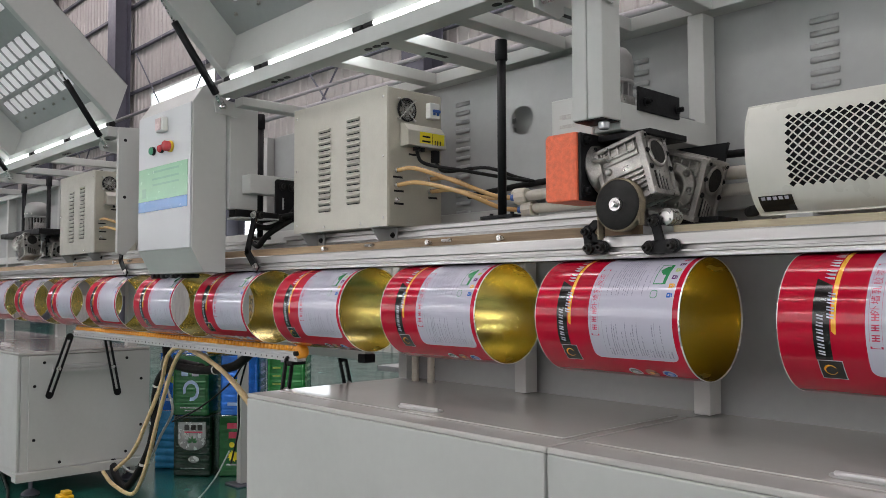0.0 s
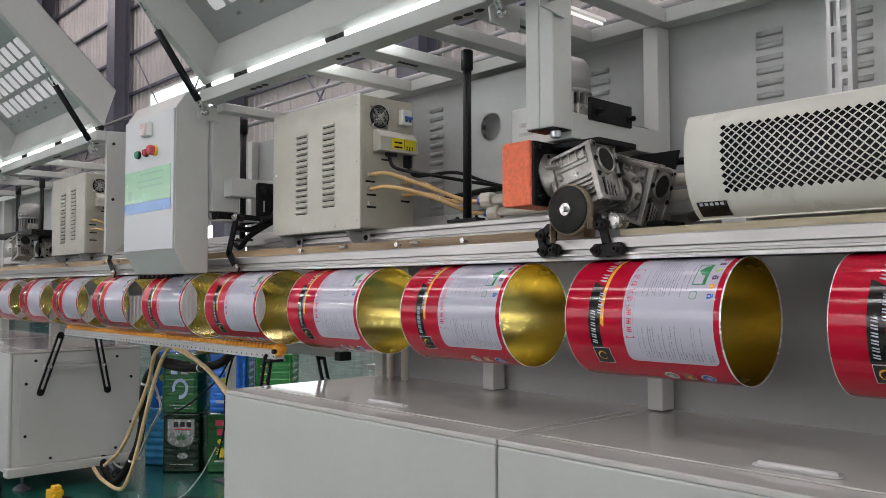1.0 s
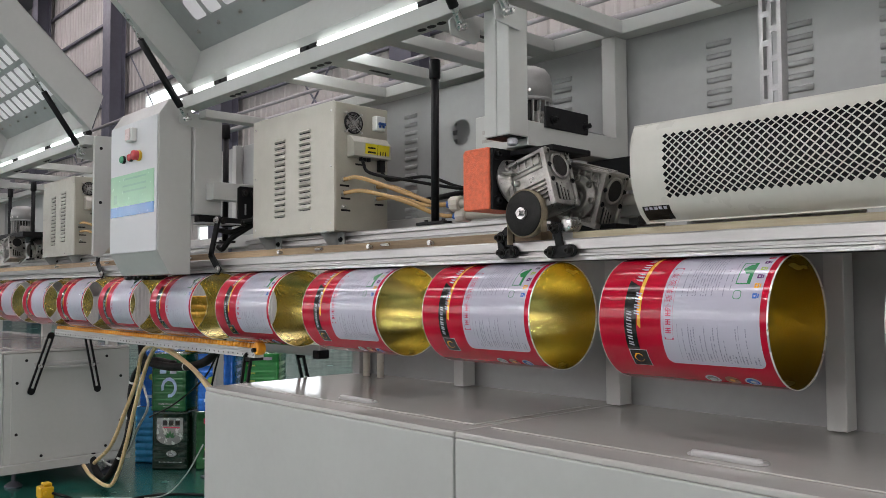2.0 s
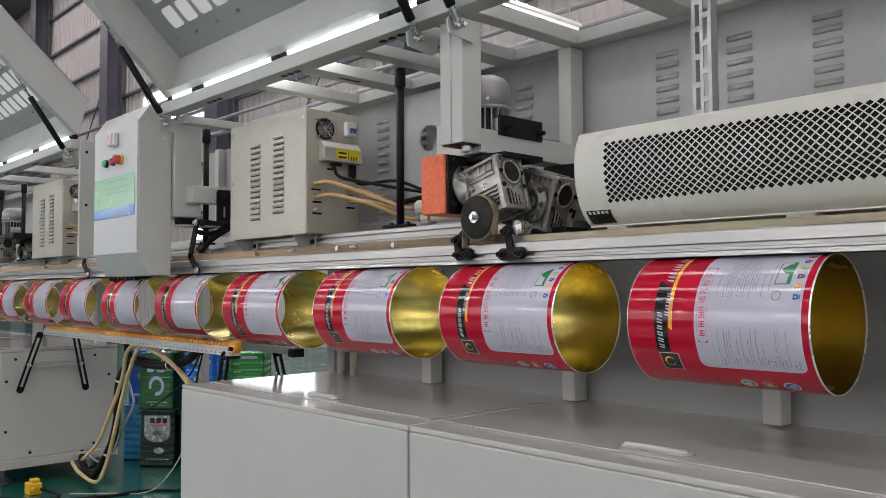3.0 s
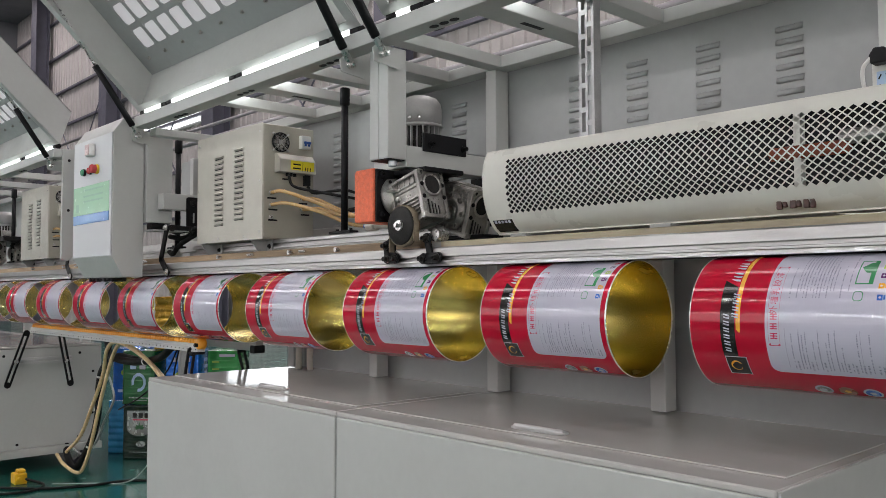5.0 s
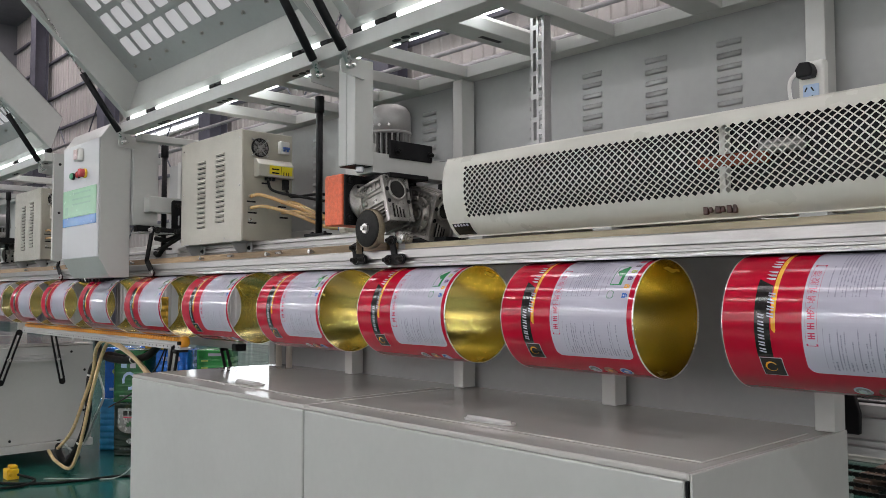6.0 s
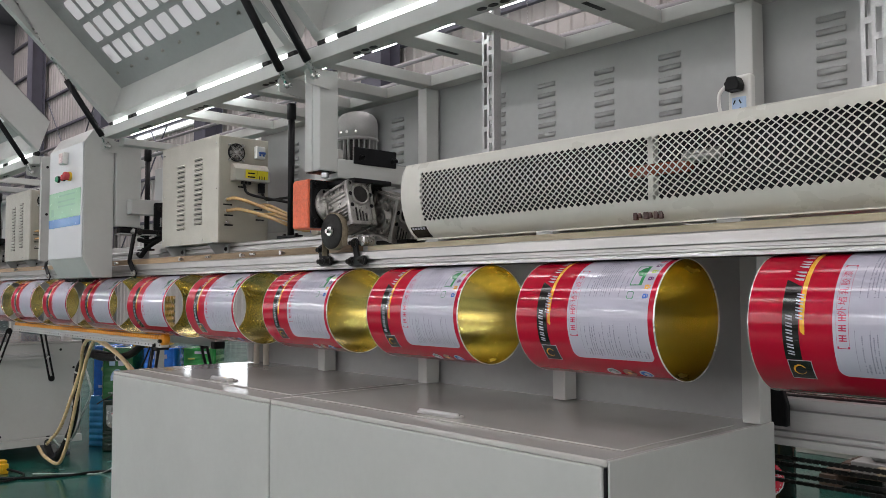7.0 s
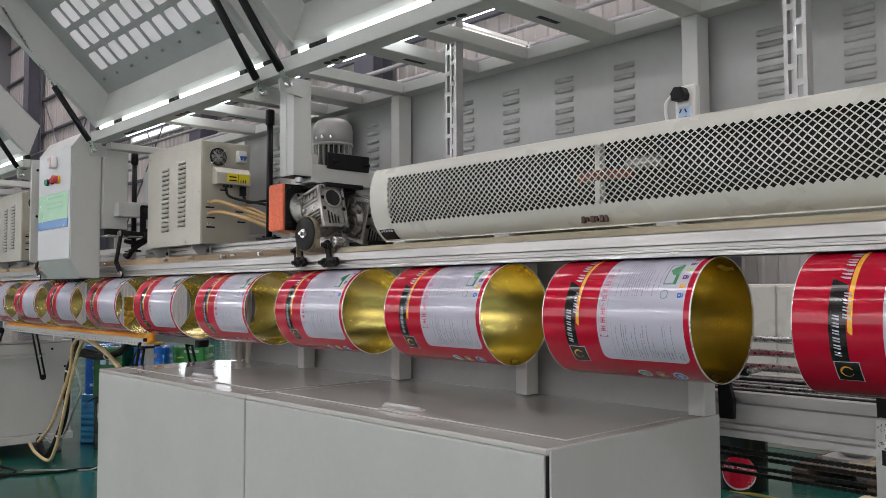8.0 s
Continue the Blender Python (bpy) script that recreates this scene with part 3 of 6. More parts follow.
def grooved(x0, x1, y, z0, z1, depth, name, parent, material=ALU, groove=0.4):
    zc = z0 + (z1 - z0) * groove
    prof = [(y, z0), (y + depth, z0), (y + depth, z1), (y + 0.004, z1), (y, z1 - 0.004), (y, zc + 0.006), (y + 0.016, zc + 0.004), (y + 0.016, zc - 0.004), (y, zc - 0.006), (y, z0 + 0.012), (y + 0.003, z0 + 0.010)]
    return part(name, prism(bm_new(), prof, x0, x1), material, parent)


grooved(-9.4, 2.3, 0.238, 1.119, 1.176, 0.060, "front_rail", RAIL)
part("belt", box(bm_new(), -9.4, 2.3, 0.262, 0.320, 1.1185, 1.1195), RUBBER, RAIL)
grooved(-9.4, 2.3, 0.320, 1.119, 1.176, 0.040, "rear_rail", RAIL)
grooved(-3.0, -1.32, 0.352, 1.208, 1.256, 0.055, "upper_rail", RAIL, groove=0.55)
grooved(-6.4, -3.25, 0.352, 1.208, 1.256, 0.055, "upper_rail", RAIL, groove=0.55)
bm = bm_new()
for k in range(16):
    cyl(bm, (-9.0 + k * 0.7, 0.30, 1.176), (-9.0 + k * 0.7, 0.30, 1.1765), 0.004, 8)
pieces("rivet", bm, STEEL, RAIL)
plank = tagged(part("plank", box(bm_new(), -9.4, -1.30, 0.300, 0.352, 1.1765, 1.207, 0.002), WOOD), "pale brown wooden plank between the rails", "plank")
plank = tagged(part("plank", box(bm_new(), -1.16, 2.3, 0.262, 0.345, 1.1765, 1.194, 0.002), PALEWOOD), "grimy pale wooden strip on the rail", "plank")
bm = bm_new()
for x in (-2.36, -1.97, -4.4):
    cyl(bm, (x - 0.02, 0.292, 1.195), (x + 0.02, 0.292, 1.195), 0.0045, 8)
    cyl(bm, (x + 0.012, 0.292, 1.195), (x + 0.022, 0.292, 1.195), 0.0055, 6)
pieces("clamp_bolt", bm, STEEL, RAIL)


# ---------------------------------------------------------------- cabinets
def cabinet(x0, x1, seams, handles, label):
    t = thing("base_cabinet", label, "cabinet", "base cabinets", (0, 0, 0))
    part("body", box(bm_new(), x0 + 0.003, x1 - 0.003, 0.012, 0.748, FLOOR + (0.002 if x1 > -1 else 0.10), 0.672, 0.002), GREY, t)
    edges = [x0] + seams + [x1]
    for a, b in zip(edges, edges[1:]):
        d = part("door", box(bm_new(), a + 0.004, b - 0.004 - (0.008 if b == x1 else 0), -0.006, 0.010, FLOOR + 0.04 if x1 > -1 else 0.03, 0.674, 0.004), GREY, t)
        lid = part("lid", box(bm_new(), a + 0.002, b - 0.002, -0.004, 0.748, 0.6745, 0.690, 0.004), TOPGREY, t, "glossy grey lid")
        part("raised_panel", box(bm_new(), a + 0.03, b - 0.03, 0.098, 0.60, 0.6905, 0.694, 0.0015), TOPGREY, lid)
    for hx in handles:
        def stadium(hw, r, zz, th, m_, nm, par, lab="", bev=0.0012):
            prof = [(hx + sx * hw + r * math.cos(radians(a)), 0.153 + r * math.sin(radians(a))) for sx, a0 in ((1, -90), (-1, 90)) for a in range(a0, a0 + 181, 20)]
            return part(nm, prism(bm_new(), prof, zz, zz + th, "z", bev), m_, par, lab)
        h = stadium(0.066, 0.022, 0.6945, 0.004, ANOD, "handle_plate", t, "flat steel lift handle")
        stadium(0.062, 0.013, 0.6986, 0.0006, WHEELBLK, "finger_slot", h, "", 0.0)
        part("handle_bow", sweep(bm_new(), [(hx - 0.074, 0.153, 0.699), (hx - 0.060, 0.136, 0.702), (hx, 0.134, 0.703), (hx + 0.060, 0.136, 0.702), (hx + 0.074, 0.153, 0.699)], 0.0065, 8, 5), ANOD, h, "", True)
    return t


c1 = cabinet(-2.657, 0.0, [-1.331], [-1.937, -0.682], "light grey sheet-steel base cabinet with a lift-up lid")
part("side_flange", box(bm_new(), -0.0025, 0.004, 0.002, 0.748, FLOOR + 0.002, 0.688, 0.002), GREY, c1)
# black strip painted in for the dark gap between door and side flange
bm = bm_new()
box(bm, -0.0100, -0.0045, 0.0, 0.0105, FLOOR + 0.04, 0.672)
part("door_gap_strip", bm, BLACK, c1, "black strip for the dark gap beside the door")
bm = bm_new()
box(bm, -2.66, -2.59, -0.01, 0.06, FLOOR, FLOOR + 0.09)
part("corner_post", bm, OLDWOOD, c1)
c2 = cabinet(-7.75, -5.10, [-6.42], [-5.9], "light grey base cabinet with a bolted side plate")
part("side_plate", box(bm_new(), -5.103, -5.094, 0.05, 0.735, 0.035, 0.672, 0.002), GREY, c2, "grey side plate with black bolts")
part("bottom_flange", prism(bm_new(), [(-0.02, -0.02), (0.745, -0.02), (0.745, 0.028), (-0.02, 0.028)], -5.14, -5.06, "x", 0.002), GREY, c2)
for y, z in ((0.13, 0.63), (0.60, 0.63), (0.08, 0.50), (0.69, 0.50), (0.08, 0.20), (0.69, 0.22), (0.22, 0.06), (0.60, 0.07)):
    bm = bm_new()
    lathe(bm, [(0, 0.009), (0.004, 0.008), (0.004, 0)], (-5.094, y, z), (1, 0, 0), 12)
    part("plate_bolt", bm, BLACK, c2)
for x, y in ((-5.2, 0.10), (-5.2, 0.66), (-7.6, 0.10), (-7.6, 0.66)):
    bm = bm_new()
    cyl(bm, (x, y, FLOOR + 0.03), (x, y, -0.02), 0.011, 12)
    lathe(bm, [(0, 0.05), (0.008, 0.05), (0.03, 0.02), (0.035, 0.0)], (x, y, FLOOR), (0, 0, 1), 20)
    part("levelling_foot", bm, STEELDK, c2)
c2.location.y = -0.034
# aluminium bar with two slotted black stays on the side plate
rb = thing("stay_bar", "short aluminium bar bolted to the cabinet side", "bar")
grooved2 = prism(bm_new(), [(-5.092, 0.575), (-5.06, 0.575), (-5.06, 0.587), (-5.07, 0.591), (-5.07, 0.599), (-5.06, 0.603), (-5.06, 0.615), (-5.092, 0.615)], 0.136, 0.508, "y")
part("bar", grooved2, ANOD, rb)


def stay(name_x, y, z, dy, dz):
    """Slotted black flat bar."""
    t = thing("slotted_stay", "black slotted flat steel stay under the roller track", "stay", "slotted stays")
    a, b = Vector((name_x, y, z)), Vector((name_x, y + dy, z + dz))
    d = (b - a).normalized()
    w = d.cross(Vector((1, 0, 0))).normalized()
    bm = bm_new()
    for s in (-1, 1):
        t2 = bmesh.new()
        bmesh.ops.create_cube(t2, size=1.0)
        L = (b - a).length
        for v in t2.verts:
            v.co = a + d * (v.co.z + 0.5) * L + w * (s * 0.014 + v.co.y * 0.012) + Vector((v.co.x * 0.008, 0, 0))
        join(bm, t2)
    for f in (0.0, 1.0):
        c = a + d * (b - a).length * f
        cyl(bm, c + Vector((-0.004, 0, 0)), c + Vector((0.004, 0, 0)), 0.02, 16)
    part("flat_bar", bm, BLACK, t)
    bm = bm_new()
    bolt(bm, (name_x + 0.004, y + dy * 0.55, z + dz * 0.55), (1, 0, 0), 0.008, 0.01)
    part("bolt", bm, STEEL, t)


stay(-5.045, 0.215, 0.775, -0.106, -0.325)
stay(-5.045, 0.425, 0.770, 0.068, -0.335)
stay(-2.80, 0.255, 0.775, -0.03, -0.20)
stay(-2.80, 0.50, 0.775, 0.05, -0.20)

# roller track under the cans
TRACK = thing("roller_track", "aluminium roller track with orange skate wheels", "roller track")
part("profile", prism(bm_new(), [(0.250, 0.775), (0.290, 0.775), (0.290, 0.808), (0.286, 0.812), (0.254, 0.812), (0.250, 0.808), (0.250, 0.803), (0.2525, 0.801), (0.2525, 0.796), (0.250, 0.794)], -5.09, -2.74), ANOD, TRACK)
bm = bm_new()
for k in range(58):
    lathe(bm, [(0, 0.0035), (0.0015, 0.0035)], (-5.06 + 0.0405 * k, 0.2492, 0.786), (0, 1, 0), 8)
tagged(part("fixing_hole", bm, BLACK, TRACK), kind="stuff")
WHEEL = lathe(bm_new(), [(0, 0.010), (0.002, 0.0125), (0.014, 0.0125), (0.016, 0.010)], (0, -0.008, 0), (0, 1, 0), 12)
WHEEL_ME = to_mesh("skate_wheel", WHEEL, WHEELO, True)
for k in range(82):
    ob = new("skate_wheel", WHEEL_ME)
    ob.parent = TRACK
    ob.matrix_basis = pose(-5.075 + 0.0287 * k, 0.268, 0.819)
part("end_wheel", cyl(bm_new(), (-2.735, 0.25, 0.812), (-2.735, 0.286, 0.812), 0.026, 18, 0.005), WHEELO, TRACK, "large orange end wheel", True)
bm = bm_new()
cyl(bm, (-2.735, 0.236, 0.806), (-2.735, 0.25, 0.806), 0.009, 10)
box(bm, -2.80, -2.755, 0.238, 0.30, 0.762, 0.775, 0.003)
part("end_clamp", bm, BLACK, TRACK)
TRACK2 = thing("roller_track", "short rear aluminium track on black clamps", "roller track")
part("profile", prism(bm_new(), [(0.46, 0.775), (0.50, 0.775), (0.50, 0.822), (0.46, 0.822)], -5.09, -2.60, "x", 0.002), ALU, TRACK2)
bm = bm_new()
box(bm, -2.635, -2.595, 0.452, 0.508, 0.765, 0.800, 0.004)
part("end_clamp", bm, BLACK, TRACK2)


# ---------------------------------------------------------------- chiller boxes
def chiller(x1, y0, z0, z1):
    """Beige ventilated box with fan, breaker and terminal cover; x1 is its right side."""
    W, D = 0.565, 0.245
    t = thing("chiller_box", "beige steel supply box with vent slots, fan and hoses", "electrical box", "supply boxes")
    x0, y1 = x1 - W, y0 + D
    part("body", box(bm_new(), x0, x1, y0, y1, z0, z1, 0.004), BEIGE, t)
    fr = part("front_cover", box(bm_new(), x0 - 0.001, x1 + 0.001, y0 - 0.003, y0, z0 - 0.002, z1 + 0.002, 0.001), BEIGE, t)
    slot = bm_new()
    prism(slot, [(0.0, 0.0), (-0.006, 0.0015), (-0.0085, 0.006), (-0.002, 0.012), (0.0, 0.012)], -0.036, 0.036)
    slot_me = to_mesh("vent_slot", slot, BEIGE)
    dark = box(bm_new(), -0.034, 0.034, -0.0034, -0.0002, -0.0022, 0.0004)
    dark_me = to_mesh("vent_gap", dark, BLACK)
    h = z1 - z0
    for cxx, top in ((0.205, 0.770), (0.380, 0.803)):
        for k in range(14):
            zz = z0 + h * top - k * 0.0224
            for me, nm in ((slot_me, "vent_slot"), (dark_me, "vent_gap")):
                ob = new(nm, me)
                ob.parent = fr
                ob.matrix_basis = pose(x0 + cxx, y0 - 0.003, zz)
    bm = bm_new()
    for fx, fz in ((0.02, 0.06), (0.02, 0.5), (0.02, 0.93), (0.545, 0.06), (0.545, 0.5), (0.545, 0.93), (0.2, 0.03), (0.42, 0.03)):
        lathe(bm, [(0, 0.005), (0.002, 0.004), (0.003, 0)], (x0 + fx, y0 - 0.003, z0 + h * fz), (0, -1, 0), 10)
    pieces("screw", bm, STEEL, fr)
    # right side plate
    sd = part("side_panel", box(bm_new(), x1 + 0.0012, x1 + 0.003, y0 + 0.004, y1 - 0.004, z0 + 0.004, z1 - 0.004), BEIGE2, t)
    fy, fz = y0 + 0.078, z1 - 0.072
    fan = part("fan_ring", lathe(bm_new(), [(0, 0.039), (0.004, 0.041), (0.008, 0.041), (0.008, 0.035), (0.001, 0.035)], (x1 + 0.003, fy, fz), (1, 0, 0), 32), BLACK, sd, "", True)
    bm = bm_new()
    for r in (0.012, 0.018, 0.024, 0.030, 0.035):
        pts = 28
        ring = [(x1 + 0.010, fy + r * math.cos(2 * math.pi * k / pts), fz + r * math.sin(2 * math.pi * k / pts)) for k in range(pts + 1)]
        sweep(bm, ring, 0.0011, 5, 1)
    for a in (45, 135, 225, 315):
        ca, sa = math.cos(radians(a)), math.sin(radians(a))
        cyl(bm, (x1 + 0.010, fy, fz), (x1 + 0.010, fy + 0.048 * ca, fz + 0.048 * sa), 0.0022, 8)
        lathe(bm, [(0, 0.005), (0.010, 0.005), (0.012, 0)], (x1 + 0.003, fy + 0.048 * ca, fz + 0.048 * sa), (1, 0, 0), 10)
    cyl(bm, (x1 + 0.004, fy, fz), (x1 + 0.009, fy, fz), 0.010, 14)
    part("fan_guard", bm, STEEL, sd)
    bm = bm_new()
    for k in range(7):
        a = 2 * math.pi * k / 7
        v = [bm.verts.new((x1 + 0.0045 + dx, fy + r * math.cos(a + da), fz + r * math.sin(a + da))) for r, da, dx in ((0.009, 0, 0), (0.028, 0.1, 0), (0.028, 0.75, 0.003), (0.009, 0.6, 0.003))]
        bm.faces.new(v)
    pieces("fan_blade", bm, DARKCAST, sd)
    br = part("breaker", box(bm_new(), x1 + 0.003, x1 + 0.028, y0 + 0.168, y0 + 0.213, z1 - 0.090, z1 - 0.035, 0.003), WHITEPL, sd, "white circuit breaker")
    bm = bm_new()
    box(bm, x1 + 0.028, x1 + 0.037, y0 + 0.178, y0 + 0.209, z1 - 0.070, z1 - 0.060, 0.001)
    box(bm, x1 + 0.028, x1 + 0.032, y0 + 0.180, y0 + 0.190, z1 - 0.079, z1 - 0.070, 0.001)
    box(bm, x1 + 0.028, x1 + 0.032, y0 + 0.197, y0 + 0.207, z1 - 0.079, z1 - 0.070, 0.001)
    pieces("toggle", bm, BLUEPL, br, "blue toggle")
    tc = part("terminal_cover", prism(bm_new(), [(x1 + 0.003, z1 - 0.118), (x1 + 0.022, z1 - 0.122), (x1 + 0.044, z1 - 0.146), (x1 + 0.048, z1 - 0.198), (x1 + 0.003, z1 - 0.200)], y0 + 0.052, y0 + 0.225, "y", 0.002), BEIGE, sd)
    lab = bm_new()
    m = Matrix.Translation((x1 + 0.0472, y0 + 0.158, z1 - 0.171)) @ Matrix.Rotation(radians(4.4), 4, "Y")
    box(lab, 0, 0.0012, -0.056, 0.056, -0.022, 0.022, 0, m)
    lb = part("warning_label", lab, YELLAB, tc, "yellow warning label with black marks")
    bm = bm_new()
    for (ya, yb, za, zb) in ((-0.045, -0.01, 0.004, 0.010), (-0.045, -0.008, -0.012, -0.006), (0.0, 0.0015, -0.02, 0.02), (0.012, 0.016, -0.017, -0.002), (0.024, 0.028, -0.017, -0.002), (0.036, 0.040, -0.017, -0.002)):
        box(bm, 0.0013, 0.0017, ya, yb, za, zb, 0, m)
    pieces("label_mark", bm, BLACK, lb)
    bm = bm_new()
    for dy in (0.10, 0.118, 0.136):
        cyl(bm, (x1 + 0.024, y0 + dy, z1 - 0.199), (x1 + 0.024, y0 + dy, z1 - 0.212), 0.007, 10)
    box(bm, x1 + 0.010, x1 + 0.028, y0 + 0.185, y0 + 0.212, z1 - 0.245, z1 - 0.201, 0.002)
    pieces("cable_gland", bm, BLACK, sd)
    bm = bm_new()
    for dy, dz in ((0.040, 0.305), (0.045, 0.352), (0.045, 0.395)):
        box(bm, x1 + 0.003, x1 + 0.0036, y0 + dy - 0.02, y0 + dy + 0.022, z1 - dz - 0.004, z1 - dz + 0.003)
    for dy, dz in ((0.19, 0.318), (0.20, 0.365), (0.11, 0.222)):
        box(bm, x1 + 0.003, x1 + 0.0036, y0 + dy - 0.02, y0 + dy + 0.022, z1 - dz - 0.004, z1 - dz + 0.003)
    pieces("port_marking", bm, BLACK, sd)
    bm = bm_new()
    for dy, dz in ((0.035, 0.283), (0.035, 0.333), (0.185, 0.300), (0.185, 0.345)):
        lathe(bm, [(0, 0.009), (0.006, 0.009), (0.006, 0.006), (0.02, 0.006)], (x1 + 0.003, y0 + dy, z1 - dz), (1, 0, 0), 12)
    lathe(bm, [(0, 0.008), (0.01, 0.008), (0.012, 0.004)], (x1 + 0.003, y0 + 0.035, z1 - 0.383), (1, 0, 0), 12)
    pieces("hose_fitting", bm, STEEL, sd)
    part("top_handle", sweep(bm_new(), [(x1 - 0.30, y0 + 0.08, z1), (x1 - 0.28, y0 + 0.08, z1 + 0.014), (x1 - 0.12, y0 + 0.08, z1 + 0.014), (x1 - 0.10, y0 + 0.08, z1)], 0.006, 8, 4), BLACK, t, "", True)
    # triangular brackets onto the rail
    for bx in (x0 + 0.06, x1 - 0.075):
        b2 = part("bracket", prism(bm_new(), [(y0 - 0.015, z0 - 0.001), (y0 + 0.12, z0 - 0.001), (y0 + 0.068, z0 - 0.080), (y0 + 0.045, z0 - 0.080)], bx, bx + 0.004), GREY2, t)
        bm = bm_new()
        box(bm, bx + 0.004, bx + 0.045, y0 + 0.064, y0 + 0.068, z0 - 0.080, z0 - 0.001)
        box(bm, bx - 0.004, bx + 0.045, y0 - 0.015, y0 + 0.06, z0 - 0.004, z0 - 0.001)
        part("bracket_flange", bm, GREY2, b2)
        bm = bm_new()
        for zz in (0.028, 0.058):
            bolt(bm, (bx + 0.025, y0 + 0.064, z0 - zz), (0, -1, 0), 0.006, 0.008)
        pieces("bracket_bolt", bm, BLACK, b2)
    return t


chiller(-2.247, 0.284, 1.257, 1.728)
chiller(-4.90, 0.290, 1.257, 1.728)


def hoses(name, label, pts_list, r, material):
    t = thing(name, label, "hose", "")
    for pts in pts_list:
        part("hose", sweep(bm_new(), pts, r), material, t, "", True)
    return t


for dx in (0.0, -2.653):
    x = -2.244 + dx
    hoses("coolant_hose", "translucent amber hoses running to the pipe unions", [
        [(x + 0.01, 0.319, 1.445), (x + 0.10, 0.325, 1.440), (x + 0.22, 0.42, 1.385), (x + 0.30, 0.48, 1.346), (x + 0.36, 0.505, 1.336)],
        [(x + 0.01, 0.319, 1.395), (x + 0.12, 0.325, 1.392), (x + 0.25, 0.39, 1.352), (x + 0.33, 0.475, 1.305), (x + 0.38, 0.515, 1.296)],
        [(x + 0.01, 0.469, 1.428), (x + 0.10, 0.475, 1.420), (x + 0.20, 0.51, 1.375), (x + 0.26, 0.54, 1.350), (x + 0.31, 0.55, 1.346)],
        [(x + 0.01, 0.469, 1.383), (x + 0.12, 0.475, 1.380), (x + 0.22, 0.50, 1.350), (x + 0.29, 0.505, 1.340), (x + 0.35, 0.507, 1.337)]], 0.0075, HOSE)
hoses("power_cable", "black power cable drooping from the supply box", [
    [(-2.223, 0.392, 1.515), (-2.19, 0.40, 1.47), (-2.05, 0.46, 1.435), (-1.95, 0.55, 1.41), (-1.90, 0.60, 1.40)],
    [(-2.225, 0.485, 1.48), (-2.18, 0.49, 1.45), (-2.05, 0.55, 1.455), (-1.96, 0.60, 1.42), (-1.90, 0.63, 1.40)]], 0.006, RUBBER)
hoses("tray_cable", "black cable bundle lying on the mid rail", [
    [(-2.2, 0.62, 1.375), (-1.95, 0.64, 1.395), (-1.7, 0.63, 1.40), (-1.4, 0.635, 1.41), (-1.15, 0.62, 1.405), (-1.02, 0.60, 1.40)]], 0.011, RUBBER)
# pale pipes with union nuts behind the drive
for y, z, xa in ((0.505, 1.336, -1.83), (0.515, 1.296, -1.81), (0.550, 1.346, -1.88)):
    t = thing("water_pipe", "cream plastic pipe with a white union nut", "pipe", "water pipes")
    part("pipe", cyl(bm_new(), (xa, y, z), (1.6, y, z), 0.0155, 16), PIPEW, t, "", True)
    part("union_nut", cyl(bm_new(), (xa - 0.035, y, z), (xa + 0.01, y, z), 0.026, 10, 0.004), PIPEW, t)
    part("hose_tail", cyl(bm_new(), (xa - 0.06, y, z), (xa - 0.03, y, z), 0.011, 12, 0.002), BLUEPL, t)

# fixings that hold the plank and a thin wire under the heater
for k, x in enumerate((-2.62, -2.05, -1.74, -3.4, -4.6, -5.2)):
    t = thing("plank_clip", "small bright clip bolt on the plank", "clip", "plank clips")
    part("shank", cyl(bm_new(), (x, 0.286, 1.192), (x, 0.300, 1.192), 0.005, 10), STEEL, t)
    part("head", cyl(bm_new(), (x, 0.280, 1.192), (x, 0.286, 1.192), 0.009, 6), STEEL, t)
hoses("thin_wire", "thin white wire hanging under the air heater", [
    [(-0.02, 0.34, 1.206), (0.02, 0.325, 1.199), (0.08, 0.32, 1.1985), (0.13, 0.33, 1.206)]], 0.0025, WHITEPL)


# ---------------------------------------------------------------- black uprights
def upright(x, y, z0, z1):
    t = thing("black_upright", "black round steel upright on a bolted foot", "upright", "black uprights")
    part("tube", cyl(bm_new(), (x, y, z0 + 0.01), (x, y, z1 - 0.06), 0.0135, 16), BLACK, t, "", True)
    part("collar", cyl(bm_new(), (x, y, z1 - 0.065), (x, y, z1), 0.019, 16, 0.003), BLACK, t, "", True)
    part("foot", box(bm_new(), x - 0.075, x + 0.06, y - 0.02, y + 0.02, z0, z0 + 0.01, 0.002), BLACK, t)
    bm = bm_new()
    for dx in (-0.045, 0.04):
        bolt(bm, (x + dx, y, z0 + 0.01), (0, 0, 1), 0.006, 0.008)
    pieces("bolt", bm, BLACK, t)


for ux, uy in ((-1.808, 0.372), (-3.25, 0.391), (-5.96, 0.372), (-6.5, 0.372)):
    upright(ux, uy, 1.2565, 1.803)


